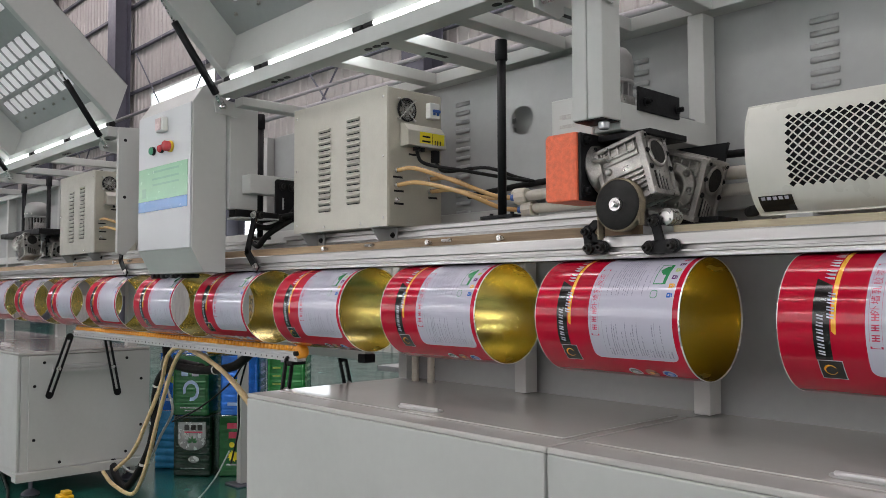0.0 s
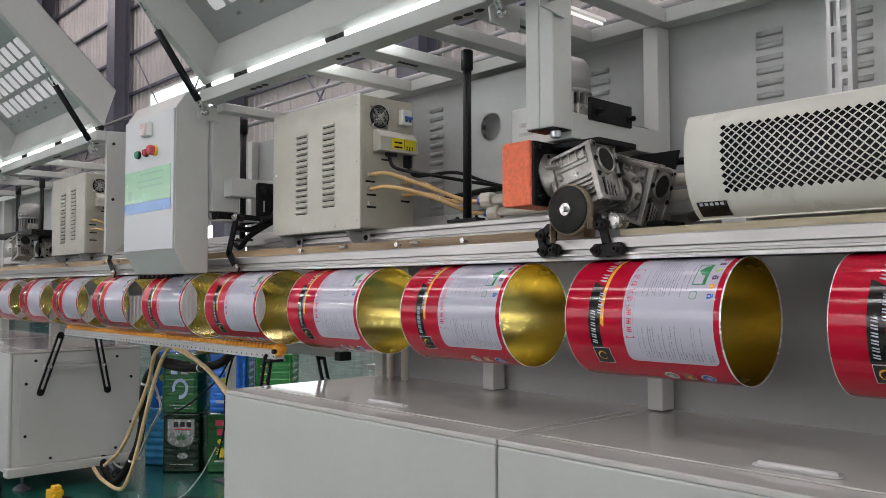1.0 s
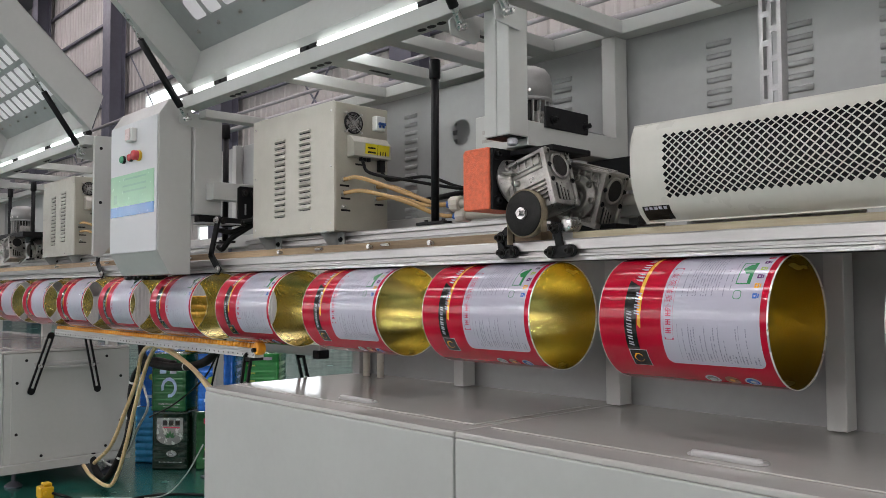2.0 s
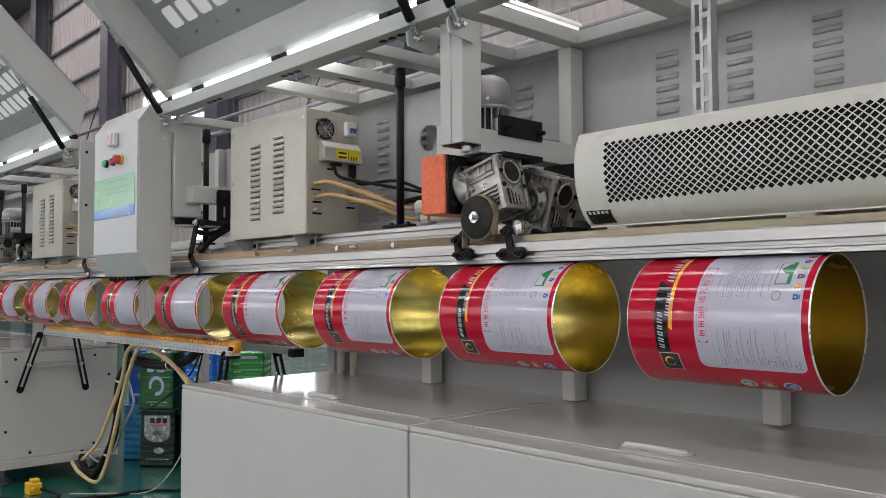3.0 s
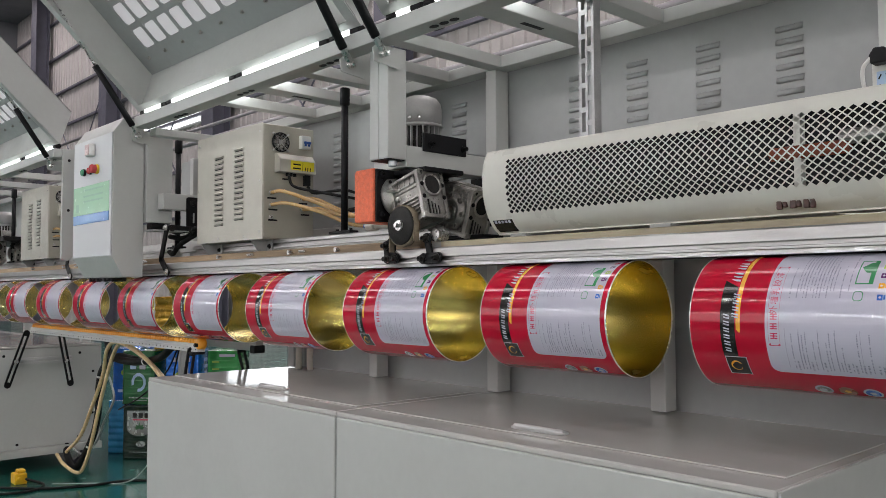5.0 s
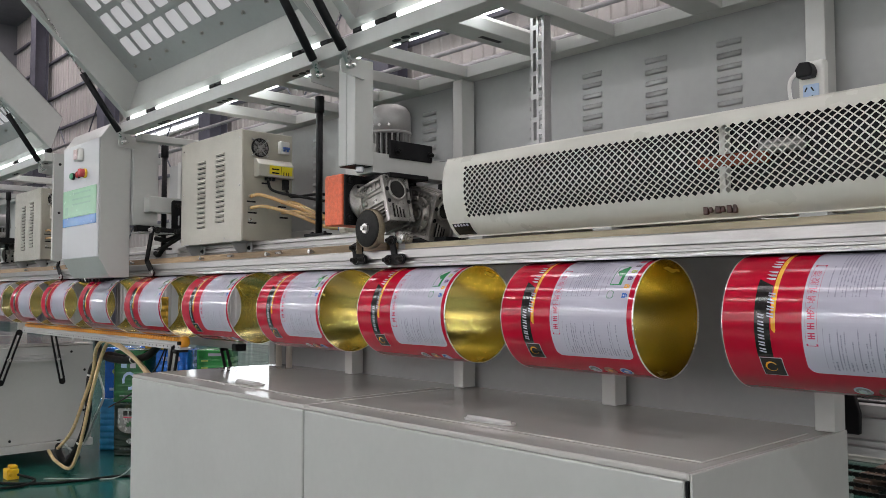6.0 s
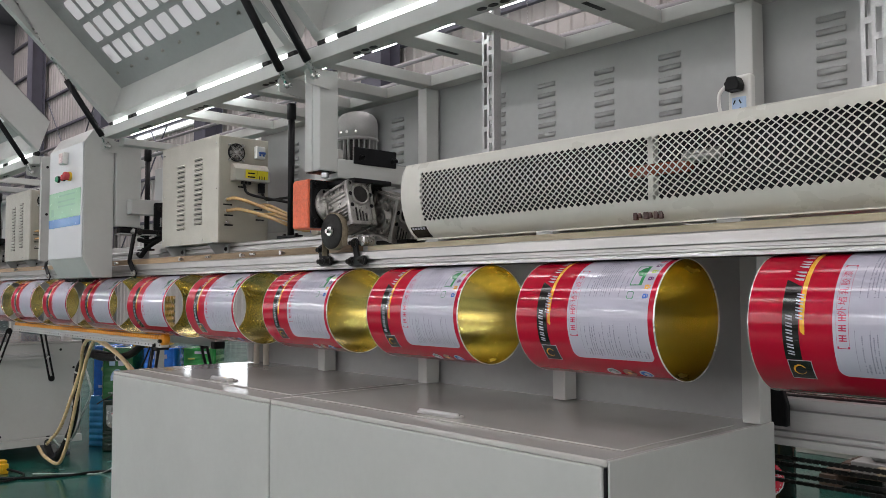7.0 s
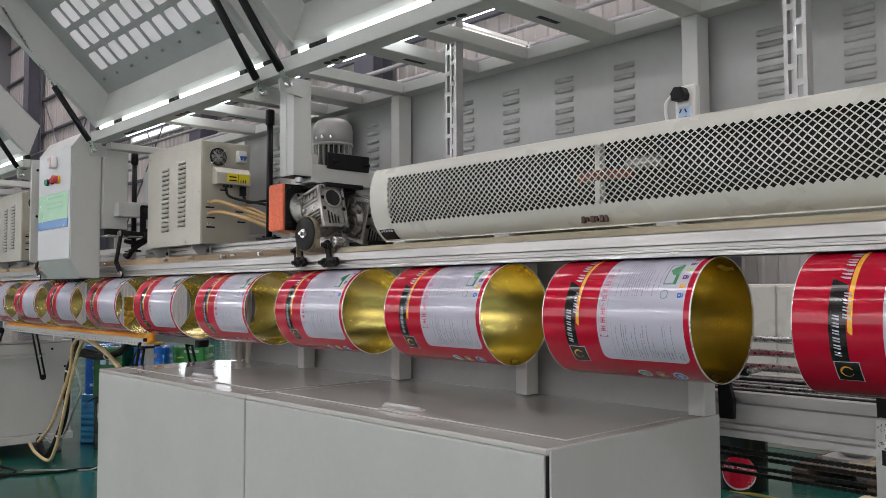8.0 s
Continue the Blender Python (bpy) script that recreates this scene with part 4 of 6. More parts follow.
# ---------------------------------------------------------------- drive unit
def worm_box(t, m, material, front=False):
    """Cast worm gearbox under thing t; m places its centre."""
    hx, hy, hz = 0.068, 0.047, 0.078
    R3 = m.to_3x3()
    bm = bm_new()
    core = box(bm_new(), -hx, hx, -hy + 0.006, hy - 0.006, -hz + 0.006, hz - 0.006, 0.006, m)
    # raised frame of the end face and of the top
    for s in (-1, 1):
        box(bm, hx - 0.012, hx + 0.004, s * hy - 0.006, s * hy + 0.006, -hz, hz, 0.002, m)
        box(bm, -hx - 0.004, -hx + 0.010, s * hy - 0.005, s * hy + 0.005, -hz, hz, 0.002, m)
        box(bm, -hx, hx, s * hy - 0.005, s * hy + 0.005, hz - 0.010, hz, 0.002, m)
        box(bm, -hx, hx, s * hy - 0.005, s * hy + 0.005, -hz, -hz + 0.012, 0.002, m)
    for zz in (hz - 0.005, -hz + 0.006):
        box(bm, hx - 0.010, hx + 0.004, -hy, hy, zz - 0.006, zz + 0.006, 0.002, m)
    # lugs, rim bosses and cast webs of the housing
    for yy in (-1, 1):
        for zz in (-1, 1):
            cyl(bm, m @ Vector((hx - 0.014, yy * (hy - 0.004), zz * (hz - 0.008))), m @ Vector((hx + 0.007, yy * (hy - 0.004), zz * (hz - 0.008))), 0.0095, 12, 0.002)
    for k in range(5):
        xx = -hx + 0.016 + k * 0.024
        box(bm, xx - 0.002, xx + 0.002, -hy - 0.001, -hy + 0.010, hz - 0.034, hz - 0.002, 0.001, m)
    box(bm, -hx + 0.004, hx - 0.004, -hy + 0.004, hy - 0.004, hz - 0.004, hz + 0.003, 0.002, m)
    box(bm, -hx - 0.014, -hx + 0.004, -hy + 0.010, hy - 0.010, -0.045, 0.050, 0.005, m)
    body = part("gear_housing", core, material, t)
    pieces("housing_rim", bm, material, body)
    for k in range(5):
        y = -0.026 + k * 0.013
        part("top_rib", box(bm_new(), -hx + 0.008, hx - 0.018, y - 0.002, y + 0.002, hz - 0.004, hz + 0.007, 0.001, m), material, body)
    for k in range(4):
        y = -0.028 + k * 0.0125
        part("end_slot", box(bm_new(), hx - 0.004, hx + 0.0012, y, y + 0.006, -hz + 0.014, -0.018 - 0.006 * k, 0.0, m), WHEELBLK, body)
        part("cooling_rib", box(bm_new(), hx - 0.004, hx + 0.004, y + 0.007, y + 0.0115, -hz + 0.012, -0.016 - 0.006 * k, 0.001, m), material, body)
    for k in range(6):
        z = -hz + 0.012 + k * 0.012
        part("side_rib", box(bm_new(), -hx + 0.012, hx - 0.016, -hy - 0.003, -hy + 0.008, z, z + 0.004, 0.001, m), material, body)
    part("recess", box(bm_new(), -hx + 0.014, hx - 0.020, -hy + 0.002, -hy + 0.0085, 0.030, 0.060, 0.002, m), DARKCAST, body)
    part("ledge", box(bm_new(), -hx + 0.020, hx - 0.024, -hy - 0.002, -hy + 0.006, 0.041, 0.048, 0.002, m), material, body)
    part("plug_boss", cyl(bm_new(), m @ Vector((-hx + 0.022, -hy - 0.004, 0.018)), m @ Vector((-hx + 0.022, -hy + 0.010, 0.018)), 0.009, 14, 0.002), material, body, "", True)
    c, d = m @ Vector((hx + 0.002, 0.0, 0.030)), R3 @ Vector((1, 0, 0))
    part("bearing_boss", lathe(bm_new(), [(0, 0.038), (0.005, 0.037), (0.006, 0.031), (0.002, 0.030)], c, d, 28), material, body, "", True)
    part("bearing_cap", lathe(bm_new(), [(0, 0.0295), (0.004, 0.029), (0.0045, 0)], c, d, 28), WHEELBLK, body)
    for y, z in ((-0.040, 0.068), (0.040, 0.068), (-0.041, -0.010), (0.041, -0.010), (0.042, 0.030), (-0.042, 0.030)):
        bm = bm_new()
        bolt(bm, m @ Vector((hx + 0.004, y, z)), d, 0.0042, 0.005)
        part("housing_bolt", bm, BLACK, body)
    if front:
        c, d2 = m @ Vector((-0.004, -hy, -0.006)), R3 @ Vector((0, -1, 0))
        part("output_cover", lathe(bm_new(), [(0, 0.060), (0.010, 0.058), (0.010, 0.046), (0.018, 0.043), (0.018, 0.032), (0.006, 0.030)], c, d2, 30), material, body, "", True)
        part("shaft_bore", lathe(bm_new(), [(0, 0.029), (0.004, 0.029), (0.004, 0.018), (0.012, 0.017), (0.012, 0.010), (0.002, 0.009)], c, d2, 24), DARKCAST, body, "rusty bore", True)
        for k in range(7):
            a = 2 * math.pi * k / 7
            q = c + R3 @ Vector((0.052 * math.cos(a), -0.010, 0.052 * math.sin(a)))
            bm = bm_new()
            lathe(bm, [(0, 0.010), (0.008, 0.009), (0.008, 0.004), (0.002, 0.0035)], q, d2, 12)
            part("bolt_lug", bm, material, body)
    return body


DRIVE = thing("belt_drive", "cast aluminium worm gear drive with a black belt pulley", "gear drive")


def drive_pair(t, ox):
    g1 = worm_box(t, pose(-1.262 + ox, 0.262, 1.325, 0, -15, 0), CAST)
    g2 = worm_box(t, pose(-1.220 + ox, 0.425, 1.304, 0, 17, 0), DARKCAST, True)
    for y, g, tip in ((0.250, g1, 0.19), (0.425, g2, -0.30)):
        ring = part("motor_flange", lathe(bm_new(), [(0, 0.070), (0.009, 0.070), (0.011, 0.048), (0.024, 0.044)], (-1.352 + ox if tip > 0 else -1.322 + ox, y, 1.342 if tip > 0 else 1.331), (1, 0, tip), 36), CAST, g, "", True)
        for k in range(4):
            a = 2 * math.pi * k / 4 + 0.7
            bm = bm_new()
            lathe(bm, [(0, 0.006), (0.001, 0.006)], (-1.3425 + ox, y + 0.060 * math.cos(a), 1.344 + 0.060 * math.sin(a)), (1, 0, 0.19), 12)
            part("flange_hole", bm, BLACK, ring)
            bm = bm_new()
            mm = Matrix.Translation((-1.325 + ox, y, 1.346)) @ Matrix.Rotation(a + 0.6, 4, "X")
            box(bm, -0.016, 0.020, -0.0025, 0.0025, 0.030, 0.058, 0.001, mm)
            part("flange_rib", bm, CAST, ring)
    part("base_block", box(bm_new(), -1.29 + ox, -1.12 + ox, 0.40, 0.50, 1.2085, 1.222, 0.003), BLACK, t)
    part("rear_plate", prism(bm_new(), [(-1.350 + ox, 1.262), (-1.24 + ox, 1.262), (-1.205 + ox, 1.36), (-1.185 + ox, 1.431), (-1.350 + ox, 1.431)], 0.580, 0.590, "y"), BLACK, t)


drive_pair(DRIVE, 0.0)
# pulley and belt
PC = (-1.266, 0.190, 1.2455)
part("pulley", lathe(bm_new(), [(0, 0.056), (0.002, 0.0595), (0.004, 0.0605), (0.020, 0.0605), (0.022, 0.058)], (PC[0], PC[1] - 0.004, PC[2]), (0, 1, 0), 48), WHEELBLK, DRIVE, "black pulley wheel", True)
part("pulley_belt", lathe(bm_new(), [(0, 0.0600), (0.0, 0.0645), (0.022, 0.0645), (0.022, 0.0600)], (PC[0], PC[1] + 0.002, PC[2]), (0, 1, 0), 48), BELT, DRIVE, "worn pale belt", True)
bm = bm_new()
lathe(bm, [(0, 0.017), (0.006, 0.016), (0.006, 0.007), (0.018, 0.007), (0.018, 0.0)], (PC[0], PC[1] - 0.005, PC[2]), (0, -1, 0), 18)
part("hub", bm, STEEL, DRIVE)
part("belt_run", box(bm_new(), PC[0] - 0.0605, PC[0] - 0.0570, 0.193, 0.213, 1.165, 1.245), BELT, DRIVE)
part("belt_run", box(bm_new(), PC[0] + 0.0570, PC[0] + 0.0605, 0.193, 0.213, 1.195, 1.245), BELT, DRIVE)
# black mounting plate and orange guard
part("mounting_plate", box(bm_new(), -1.3615, -1.3535, 0.165, 0.478, 1.262, 1.430, 0.002), BLACK, DRIVE)
part("top_plate", box(bm_new(), -1.353, -1.20, 0.235, 0.40, 1.412, 1.428, 0.003), BLACK, DRIVE)
for y, z in ((0.183, 1.412), (0.183, 1.285), (0.46, 1.412), (0.46, 1.285)):
    bm = bm_new()
    bolt(bm, (-1.3535, y, z), (1, 0, 0), 0.009, 0.014)
    part("plate_bolt", bm, BLACK, DRIVE)
part("guard", prism(bm_new(), [(-1.460, 1.268), (-1.456, 1.262), (-1.3625, 1.262), (-1.3625, 1.432), (-1.452, 1.432), (-1.460, 1.424)], 0.158, 0.30, "y", 0.004), ORANGE, DRIVE, "orange crackle-painted belt guard")
part("clear_cap", cyl(bm_new(), (-1.295, 0.182, 1.430), (-1.295, 0.182, 1.4493), 0.014, 18, 0.003), FILM, DRIVE, "clear plastic cap")
# idler brackets on the rail
def lobed_plate(bm, spots, links, y0, y1):
    """Flat plate made of round lobes at spots (x, z, r), joined by straight webs."""
    for x, z, r in spots:
        cyl(bm, (x, y0, z), (x, y1, z), r, 20, 0.001)
    for a, b, w in links:
        p, q = Vector((spots[a][0], 0, spots[a][1])), Vector((spots[b][0], 0, spots[b][1]))
        d = (q - p).normalized()
        n = d.cross(Vector((0, 1, 0))) * w
        prism(bm, [((p + n).x, (p + n).z), ((q + n).x, (q + n).z), ((q - n).x, (q - n).z), ((p - n).x, (p - n).z)], y0 + 0.0003, y1 - 0.0003, "y")
    return bm


for spots, links, idler in (
        ([(-1.378, 1.146, 0.017), (-1.340, 1.147, 0.017), (-1.384, 1.188, 0.017), (-1.362, 1.206, 0.011)], [(0, 1, 0.015), (0, 2, 0.014), (2, 3, 0.010), (1, 2, 0.010)], None),
        ([(-1.206, 1.142, 0.017), (-1.142, 1.144, 0.017), (-1.190, 1.204, 0.017), (-1.174, 1.142, 0.017)], [(0, 1, 0.016), (3, 2, 0.011)], (-1.166, 1.214))):
    t = thing("idler_bracket", "black bolted bracket with a steel idler roller" if idler else "small black lobed bracket bolted to the rail", "bracket", "idler brackets")
    part("plate", lobed_plate(bm_new(), spots, links, 0.228, 0.2375), BLACK, t)
    for px_, pz_, _r in spots[:3]:
        bm = bm_new()
        lathe(bm, [(0, 0.0125), (0.002, 0.0125), (0.002, 0)], (px_, 0.228, pz_), (0, -1, 0), 18)
        part("washer", bm, STEEL, t)
        bm = bm_new()
        bolt(bm, (px_, 0.226, pz_), (0, -1, 0), 0.0078, 0.016)
        part("bolt", bm, WHEELBLK, t)
    if idler:
        x, z = idler
        part("idler", lathe(bm_new(), [(0, 0.012), (0.002, 0.020), (0.014, 0.020), (0.0145, 0.0165), (0.0175, 0.0165), (0.018, 0.020), (0.030, 0.020), (0.0305, 0.0165), (0.0335, 0.0165), (0.034, 0.020), (0.045, 0.020), (0.047, 0.012)], (x, 0.2385, z), (0, 1, 0), 28), STEEL, t, "grooved steel idler roller")
part("toothed_belt", box(bm_new(), -1.333, -1.325, 0.205, 0.222, 1.170, 1.245, 0.002), RUBBER, DRIVE)
for xx, yy in ((-1.04, 0.40), (-1.005, 0.43)):
    part("tensioner", cyl(bm_new(), (xx, yy, 1.225), (xx + 0.03, yy - 0.03, 1.225), 0.013, 14, 0.002), WHEELBLK, DRIVE, "", True)
part("tension_bracket", box(bm_new(), -1.02, -0.975, 0.47, 0.476, 1.2085, 1.272, 0.004), WHEELBLK, DRIVE)


def motor(x, y, z):
    t = thing("electric_motor", "grey finned electric motor with a domed cowl", "motor", "electric motors")
    part("cowl", lathe(bm_new(), [(0, 0.079), (0.062, 0.079), (0.084, 0.074), (0.100, 0.062), (0.109, 0.042), (0.112, 0.0)], (x, y, z + 0.10), (0, 0, 1), 32), MOTOR, t, "", True)
    # near-black core colour paints in the shade between the fins
    part("core", cyl(bm_new(), (x, y, z), (x, y, z + 0.10), 0.062, 24), WHEELBLK, t)
    part("cowl_rim", lathe(bm_new(), [(0, 0.0785), (0.002, 0.0812), (0.008, 0.0812), (0.010, 0.0795)], (x, y, z + 0.098), (0, 0, 1), 32), MOTOR, t, "", True)
    fin = bm_new()
    for k in range(22):
        a = 2 * math.pi * k / 22
        m = Matrix.Translation((x, y, z + 0.05)) @ Matrix.Rotation(a, 4, "Z")
        box(fin, 0.060, 0.077, -0.0018, 0.0018, -0.05, 0.048, 0, m)
    pieces("fin", fin, MOTOR, t)
    part("terminal_box", box(bm_new(), x + 0.052, x + 0.080, y - 0.035, y + 0.030, z + 0.02, z + 0.062, 0.004), CAST, t)
    part("flange", cyl(bm_new(), (x, y, z - 0.016), (x, y, z), 0.078, 28, 0.003), MOTOR, t)
    bm = bm_new()
    for dx in (-0.03, 0.0, 0.03):
        lathe(bm, [(0, 0.006), (0.002, 0.005), (0.002, 0)], (x + dx + 0.03, y - math.sqrt(0.0798 ** 2 - (dx + 0.03) ** 2), z + 0.125), (0.4, -1, 0), 10)
    pieces("cowl_screw", bm, STEEL, t)


motor(-1.500, 0.475, 1.520)
part("motor_plate", box(bm_new(), -1.58, -1.273, 0.38, 0.57, 1.501, 1.5035, 0.001), GREY2, FRAME)
motor(-6.40, 0.43, 1.4565)
nb = thing("name_plate_box", "small grey junction box on the motor", "junction box")
part("box", box(bm_new(), -1.580, -1.44, 0.33, 0.365, 1.455, 1.568, 0.004), GREY, nb)
bm = bm_new()
box(bm, -1.55, -1.50, 0.3288, 0.33, 1.485, 1.495)
box(bm, -1.55, -1.51, 0.3288, 0.33, 1.51, 1.523)
pieces("plate_marking", bm, CAST, nb)
DRIVE2 = thing("belt_drive", "cast aluminium worm gear drive of the next unit", "gear drive")
drive_pair(DRIVE2, -4.72)
part("top_plate", box(bm_new(), -6.6, -5.75, 0.25, 0.56, 1.405, 1.44, 0.003), BLACK, DRIVE2)
part("back_plate", box(bm_new(), -6.75, -5.60, 0.600, 0.612, 1.262, 1.404, 0.003), BLACK, DRIVE2)

# ---------------------------------------------------------------- air heater with perforated front
BADGE = mat("dark_red_badge", (0.06, 0.02, 0.015), 0.4, 0, 0.3, 60, 0.0)
HEATER = thing("air_heater", "long cream air heater with a diamond-perforated front", "air heater")
HX0, HX1 = -0.976, 0.86
BOW = [(0.275, 1.442), (0.262, 1.415), (0.256, 1.385), (0.255, 1.350), (0.258, 1.315), (0.266, 1.285), (0.279, 1.255), (0.298, 1.228), (0.322, 1.210)]


def face(v):
    """Point (y, z) of the heater's bowed front at v from 0 (top) to 1."""
    f = v * (len(BOW) - 1)
    i = min(int(f), len(BOW) - 2)
    s = f - i
    a, b, c, d = BOW[max(i - 1, 0)], BOW[i], BOW[i + 1], BOW[min(i + 2, len(BOW) - 1)]
    return [0.5 * (2 * b[j] + (c[j] - a[j]) * s + (2 * a[j] - 5 * b[j] + 4 * c[j] - d[j]) * s * s + (3 * b[j] - a[j] - 3 * c[j] + d[j]) * s ** 3) for j in (0, 1)]


def skin(bm, xa, xb, va, vb, n=12, inset=0.0):
    prev = None
    for i in range(n + 1):
        y, z = face(va + (vb - va) * i / n)
        pair = (bm.verts.new((xa, y + inset, z)), bm.verts.new((xb, y + inset, z)))
        if prev:
            bm.faces.new((prev[0], prev[1], pair[1], pair[0]))
        prev = pair


VA, VB = 0.125, 0.735
PXA, PXB = -0.890, 0.80
sk = bm_new()
skin(sk, HX0 + 0.006, HX1 - 0.006, 0.0, VA, 6)
skin(sk, HX0 + 0.006, HX1 - 0.006, VB, 1.0, 10)
skin(sk, HX0 + 0.006, PXA, VA, VB, 20)
skin(sk, PXB, HX1 - 0.006, VA, VB, 20)
part("front_skin", sk, CREAM, HEATER, "", True)
# lattice of diamond holes
cols, rowsn = 82, 9
dx, dv = (PXB - PXA) / cols, (VB - VA) / rowsn
la = bm_new()


def lp(x, v, inset=0.0):
    y, z = face(min(max(v, VA), VB))
    return la.verts.new((min(max(x, PXA), PXB), y + inset, z))


k = 0.80
for r in range(2 * rowsn + 1):
    for c in range(cols + 1):
        xc = PXA + dx * (c + (0.5 if r % 2 else 0.0))
        vc = VA + dv * 0.5 * r
        if xc > PXB + 1e-6:
            continue
        edge = r in (0, 2 * rowsn) or xc < PXA + 1e-6 or xc > PXB - 1e-6
        o = [(xc - dx / 2, vc), (xc, vc - dv / 2), (xc + dx / 2, vc), (xc, vc + dv / 2)]
        if edge:
            vs = [lp(*p) for p in o]
            try:
                la.faces.new(vs)
            except ValueError:
                pass
            continue
        q = [(xc + (p[0] - xc) * k, vc + (p[1] - vc) * k) for p in o]
        vo, vi, vd = [lp(*p) for p in o], [lp(*p) for p in q], [lp(*p, 0.0009) for p in q]
        for i in range(4):
            j = (i + 1) % 4
            la.faces.new((vo[i], vo[j], vi[j], vi[i]))
            la.faces.new((vi[i], vi[j], vd[j], vd[i]))
bmesh.ops.remove_doubles(la, verts=la.verts[:], dist=0.00005)
tagged(part("perforated_grille", la, CREAM, HEATER, "cream diamond-mesh grille"), kind="stuff")
# black sheet behind the grille paints in the shade inside the heater
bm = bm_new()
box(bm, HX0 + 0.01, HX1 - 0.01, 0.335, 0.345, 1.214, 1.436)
part("inner_dark_sheet", bm, BLACK, HEATER, "black sheet standing for the shaded heater inside")
bm = bm_new()
box(bm, HX0, HX1, 0.275, 0.50, 1.441, 1.446, 0.001)
box(bm, HX0, HX1, 0.322, 0.50, 1.206, 1.2105, 0.001)
box(bm, HX0, HX1, 0.495, 0.50, 1.211, 1.4405)
part("casing", bm, CREAM, HEATER)
for xa, xb in ((HX0, HX0 + 0.006), (HX1 - 0.006, HX1)):
    prof = [face(i / 24) for i in range(25)] + [(0.494, 1.2105), (0.494, 1.441)]
    part("end_cap", prism(bm_new(), [tuple(p) for p in prof], xa, xb), CREAM, HEATER)
bm = bm_new()
box(bm, -0.095, -0.080, 0.31, 0.334, 1.22, 1.43)
part("inner_strut", bm, CREAM, HEATER)
part("inner_motor", cyl(bm_new(), (-0.15, 0.318, 1.34), (0.02, 0.318, 1.34), 0.016, 14, 0.004), BROWNP, HEATER)
part("inner_rotor", cyl(bm_new(), (0.0, 0.318, 1.36), (0.10, 0.318, 1.36), 0.016, 14, 0.004), CAST, HEATER)
bm = bm_new()
bx0 = -0.962
prev = None
for i in range(7):
    y, z = face(0.79 + 0.17 * i / 6)
    pr = (bm.verts.new((bx0, y - 0.0012, z)), bm.verts.new((bx0 + 0.075, y - 0.0012, z)))
    if prev:
        bm.faces.new((prev[0], prev[1], pr[1], pr[0]))
    prev = pr
part("name_label", bm, BLACKP, HEATER, "small dark label with pale marks")
bm = bm_new()
for i in range(5):
    y, z = face(0.80)
    y2, z2 = face(0.83)
    xa = bx0 + 0.006 + i * 0.013
    bm.faces.new([bm.verts.new(p) for p in ((xa, y - 0.002, z), (xa + 0.009, y - 0.002, z), (xa + 0.009, y2 - 0.002, z2), (xa, y2 - 0.002, z2))])
pieces("label_mark", bm, WHITEP, HEATER)
bm = bm_new()
y, z = face(0.875)
for i in range(6):
    w = (0.012, 0.008, 0.014, 0.009, 0.012, 0.010)[i]
    x = -0.128 + i * 0.0145
    h = (0.011, 0.007, 0.010, 0.008, 0.011, 0.012)[i]
    box(bm, x, x + w, y - 0.006, y + 0.004, z - h, z + h * 0.8, 0.002)
part("maker_badge", bm, BADGE, HEATER, "small dark red badge")
bm = bm_new()
for x in (-0.88, -0.42, 0.12, 0.66):
    box(bm, x - 0.03, x + 0.03, 0.30, 0.42, 1.1945, 1.2055, 0.002)
pieces("standoff", bm, GREY2, HEATER)


GALV = mat("galvanised_steel", (0.42, 0.42, 0.42), 0.45, 0.7, 0.12, 20, 0.03, 200)


# slotted steel hangers behind the heater
def hanger(x):
    t = thing("slotted_hanger", "slotted galvanised steel hanger holding the air heater", "hanger", "slotted hangers")
    bm = bm_new()
    y0 = 0.318
    for xa, xb in ((x - 0.022, x - 0.016), (x - 0.004, x + 0.004), (x + 0.016, x + 0.022)):
        box(bm, xa, xb, y0, y0 + 0.003, 1.452, 1.95)
    for k in range(8):
        z = 1.452 + k * 0.066
        box(bm, x - 0.016, x - 0.004, y0, y0 + 0.003, z, z + 0.014)
        box(bm, x + 0.004, x + 0.016, y0, y0 + 0.003, z + 0.03, z + 0.044)
    box(bm, x - 0.025, x - 0.022, y0, y0 + 0.03, 1.452, 1.95)
    box(bm, x + 0.022, x + 0.025, y0, y0 + 0.03, 1.452, 1.95)
    part("slotted_bar", bm, GALV, t)
    part("foot", box(bm_new(), x - 0.035, x + 0.035, y0 - 0.01, y0 + 0.035, 1.4465, 1.4515, 0.001), GALV, t)
    bm = bm_new()
    for dx in (-0.01, 0.01):
        bolt(bm, (x + dx, y0, 1.90), (0, -1, 0), 0.007, 0.012)
    pieces("bolt", bm, STEEL, t)


hanger(-0.648)
hanger(0.432)

# socket strip on the post
SOCK = thing("socket_strip", "cream power strip with a black plug and pale blue outlet", "power strip")
part("body", box(bm_new(), -0.040, 0.024, 0.612, 0.6415, 1.42, 1.615, 0.006), WHITEPL, SOCK)
part("outlet", box(bm_new(), -0.028, 0.012, 0.609, 0.6125, 1.505, 1.555, 0.002), LTBLUE, SOCK, "pale blue outlet")
bm = bm_new()
for ddx, ddz, tilt in ((-0.016, 0.012, 0.5), (0.0, 0.012, -0.5), (-0.016, -0.012, 0), (0.0, -0.010, 0)):
    m = Matrix.Translation((-0.004 + ddx, 0.6085, 1.53 + ddz)) @ Matrix.Rotation(tilt, 4, "Y")
    box(bm, -0.0015, 0.0015, -0.0006, 0.0006, -0.006, 0.006, 0, m)
pieces("pin_slot", bm, BLACK, SOCK)
bm = bm_new()
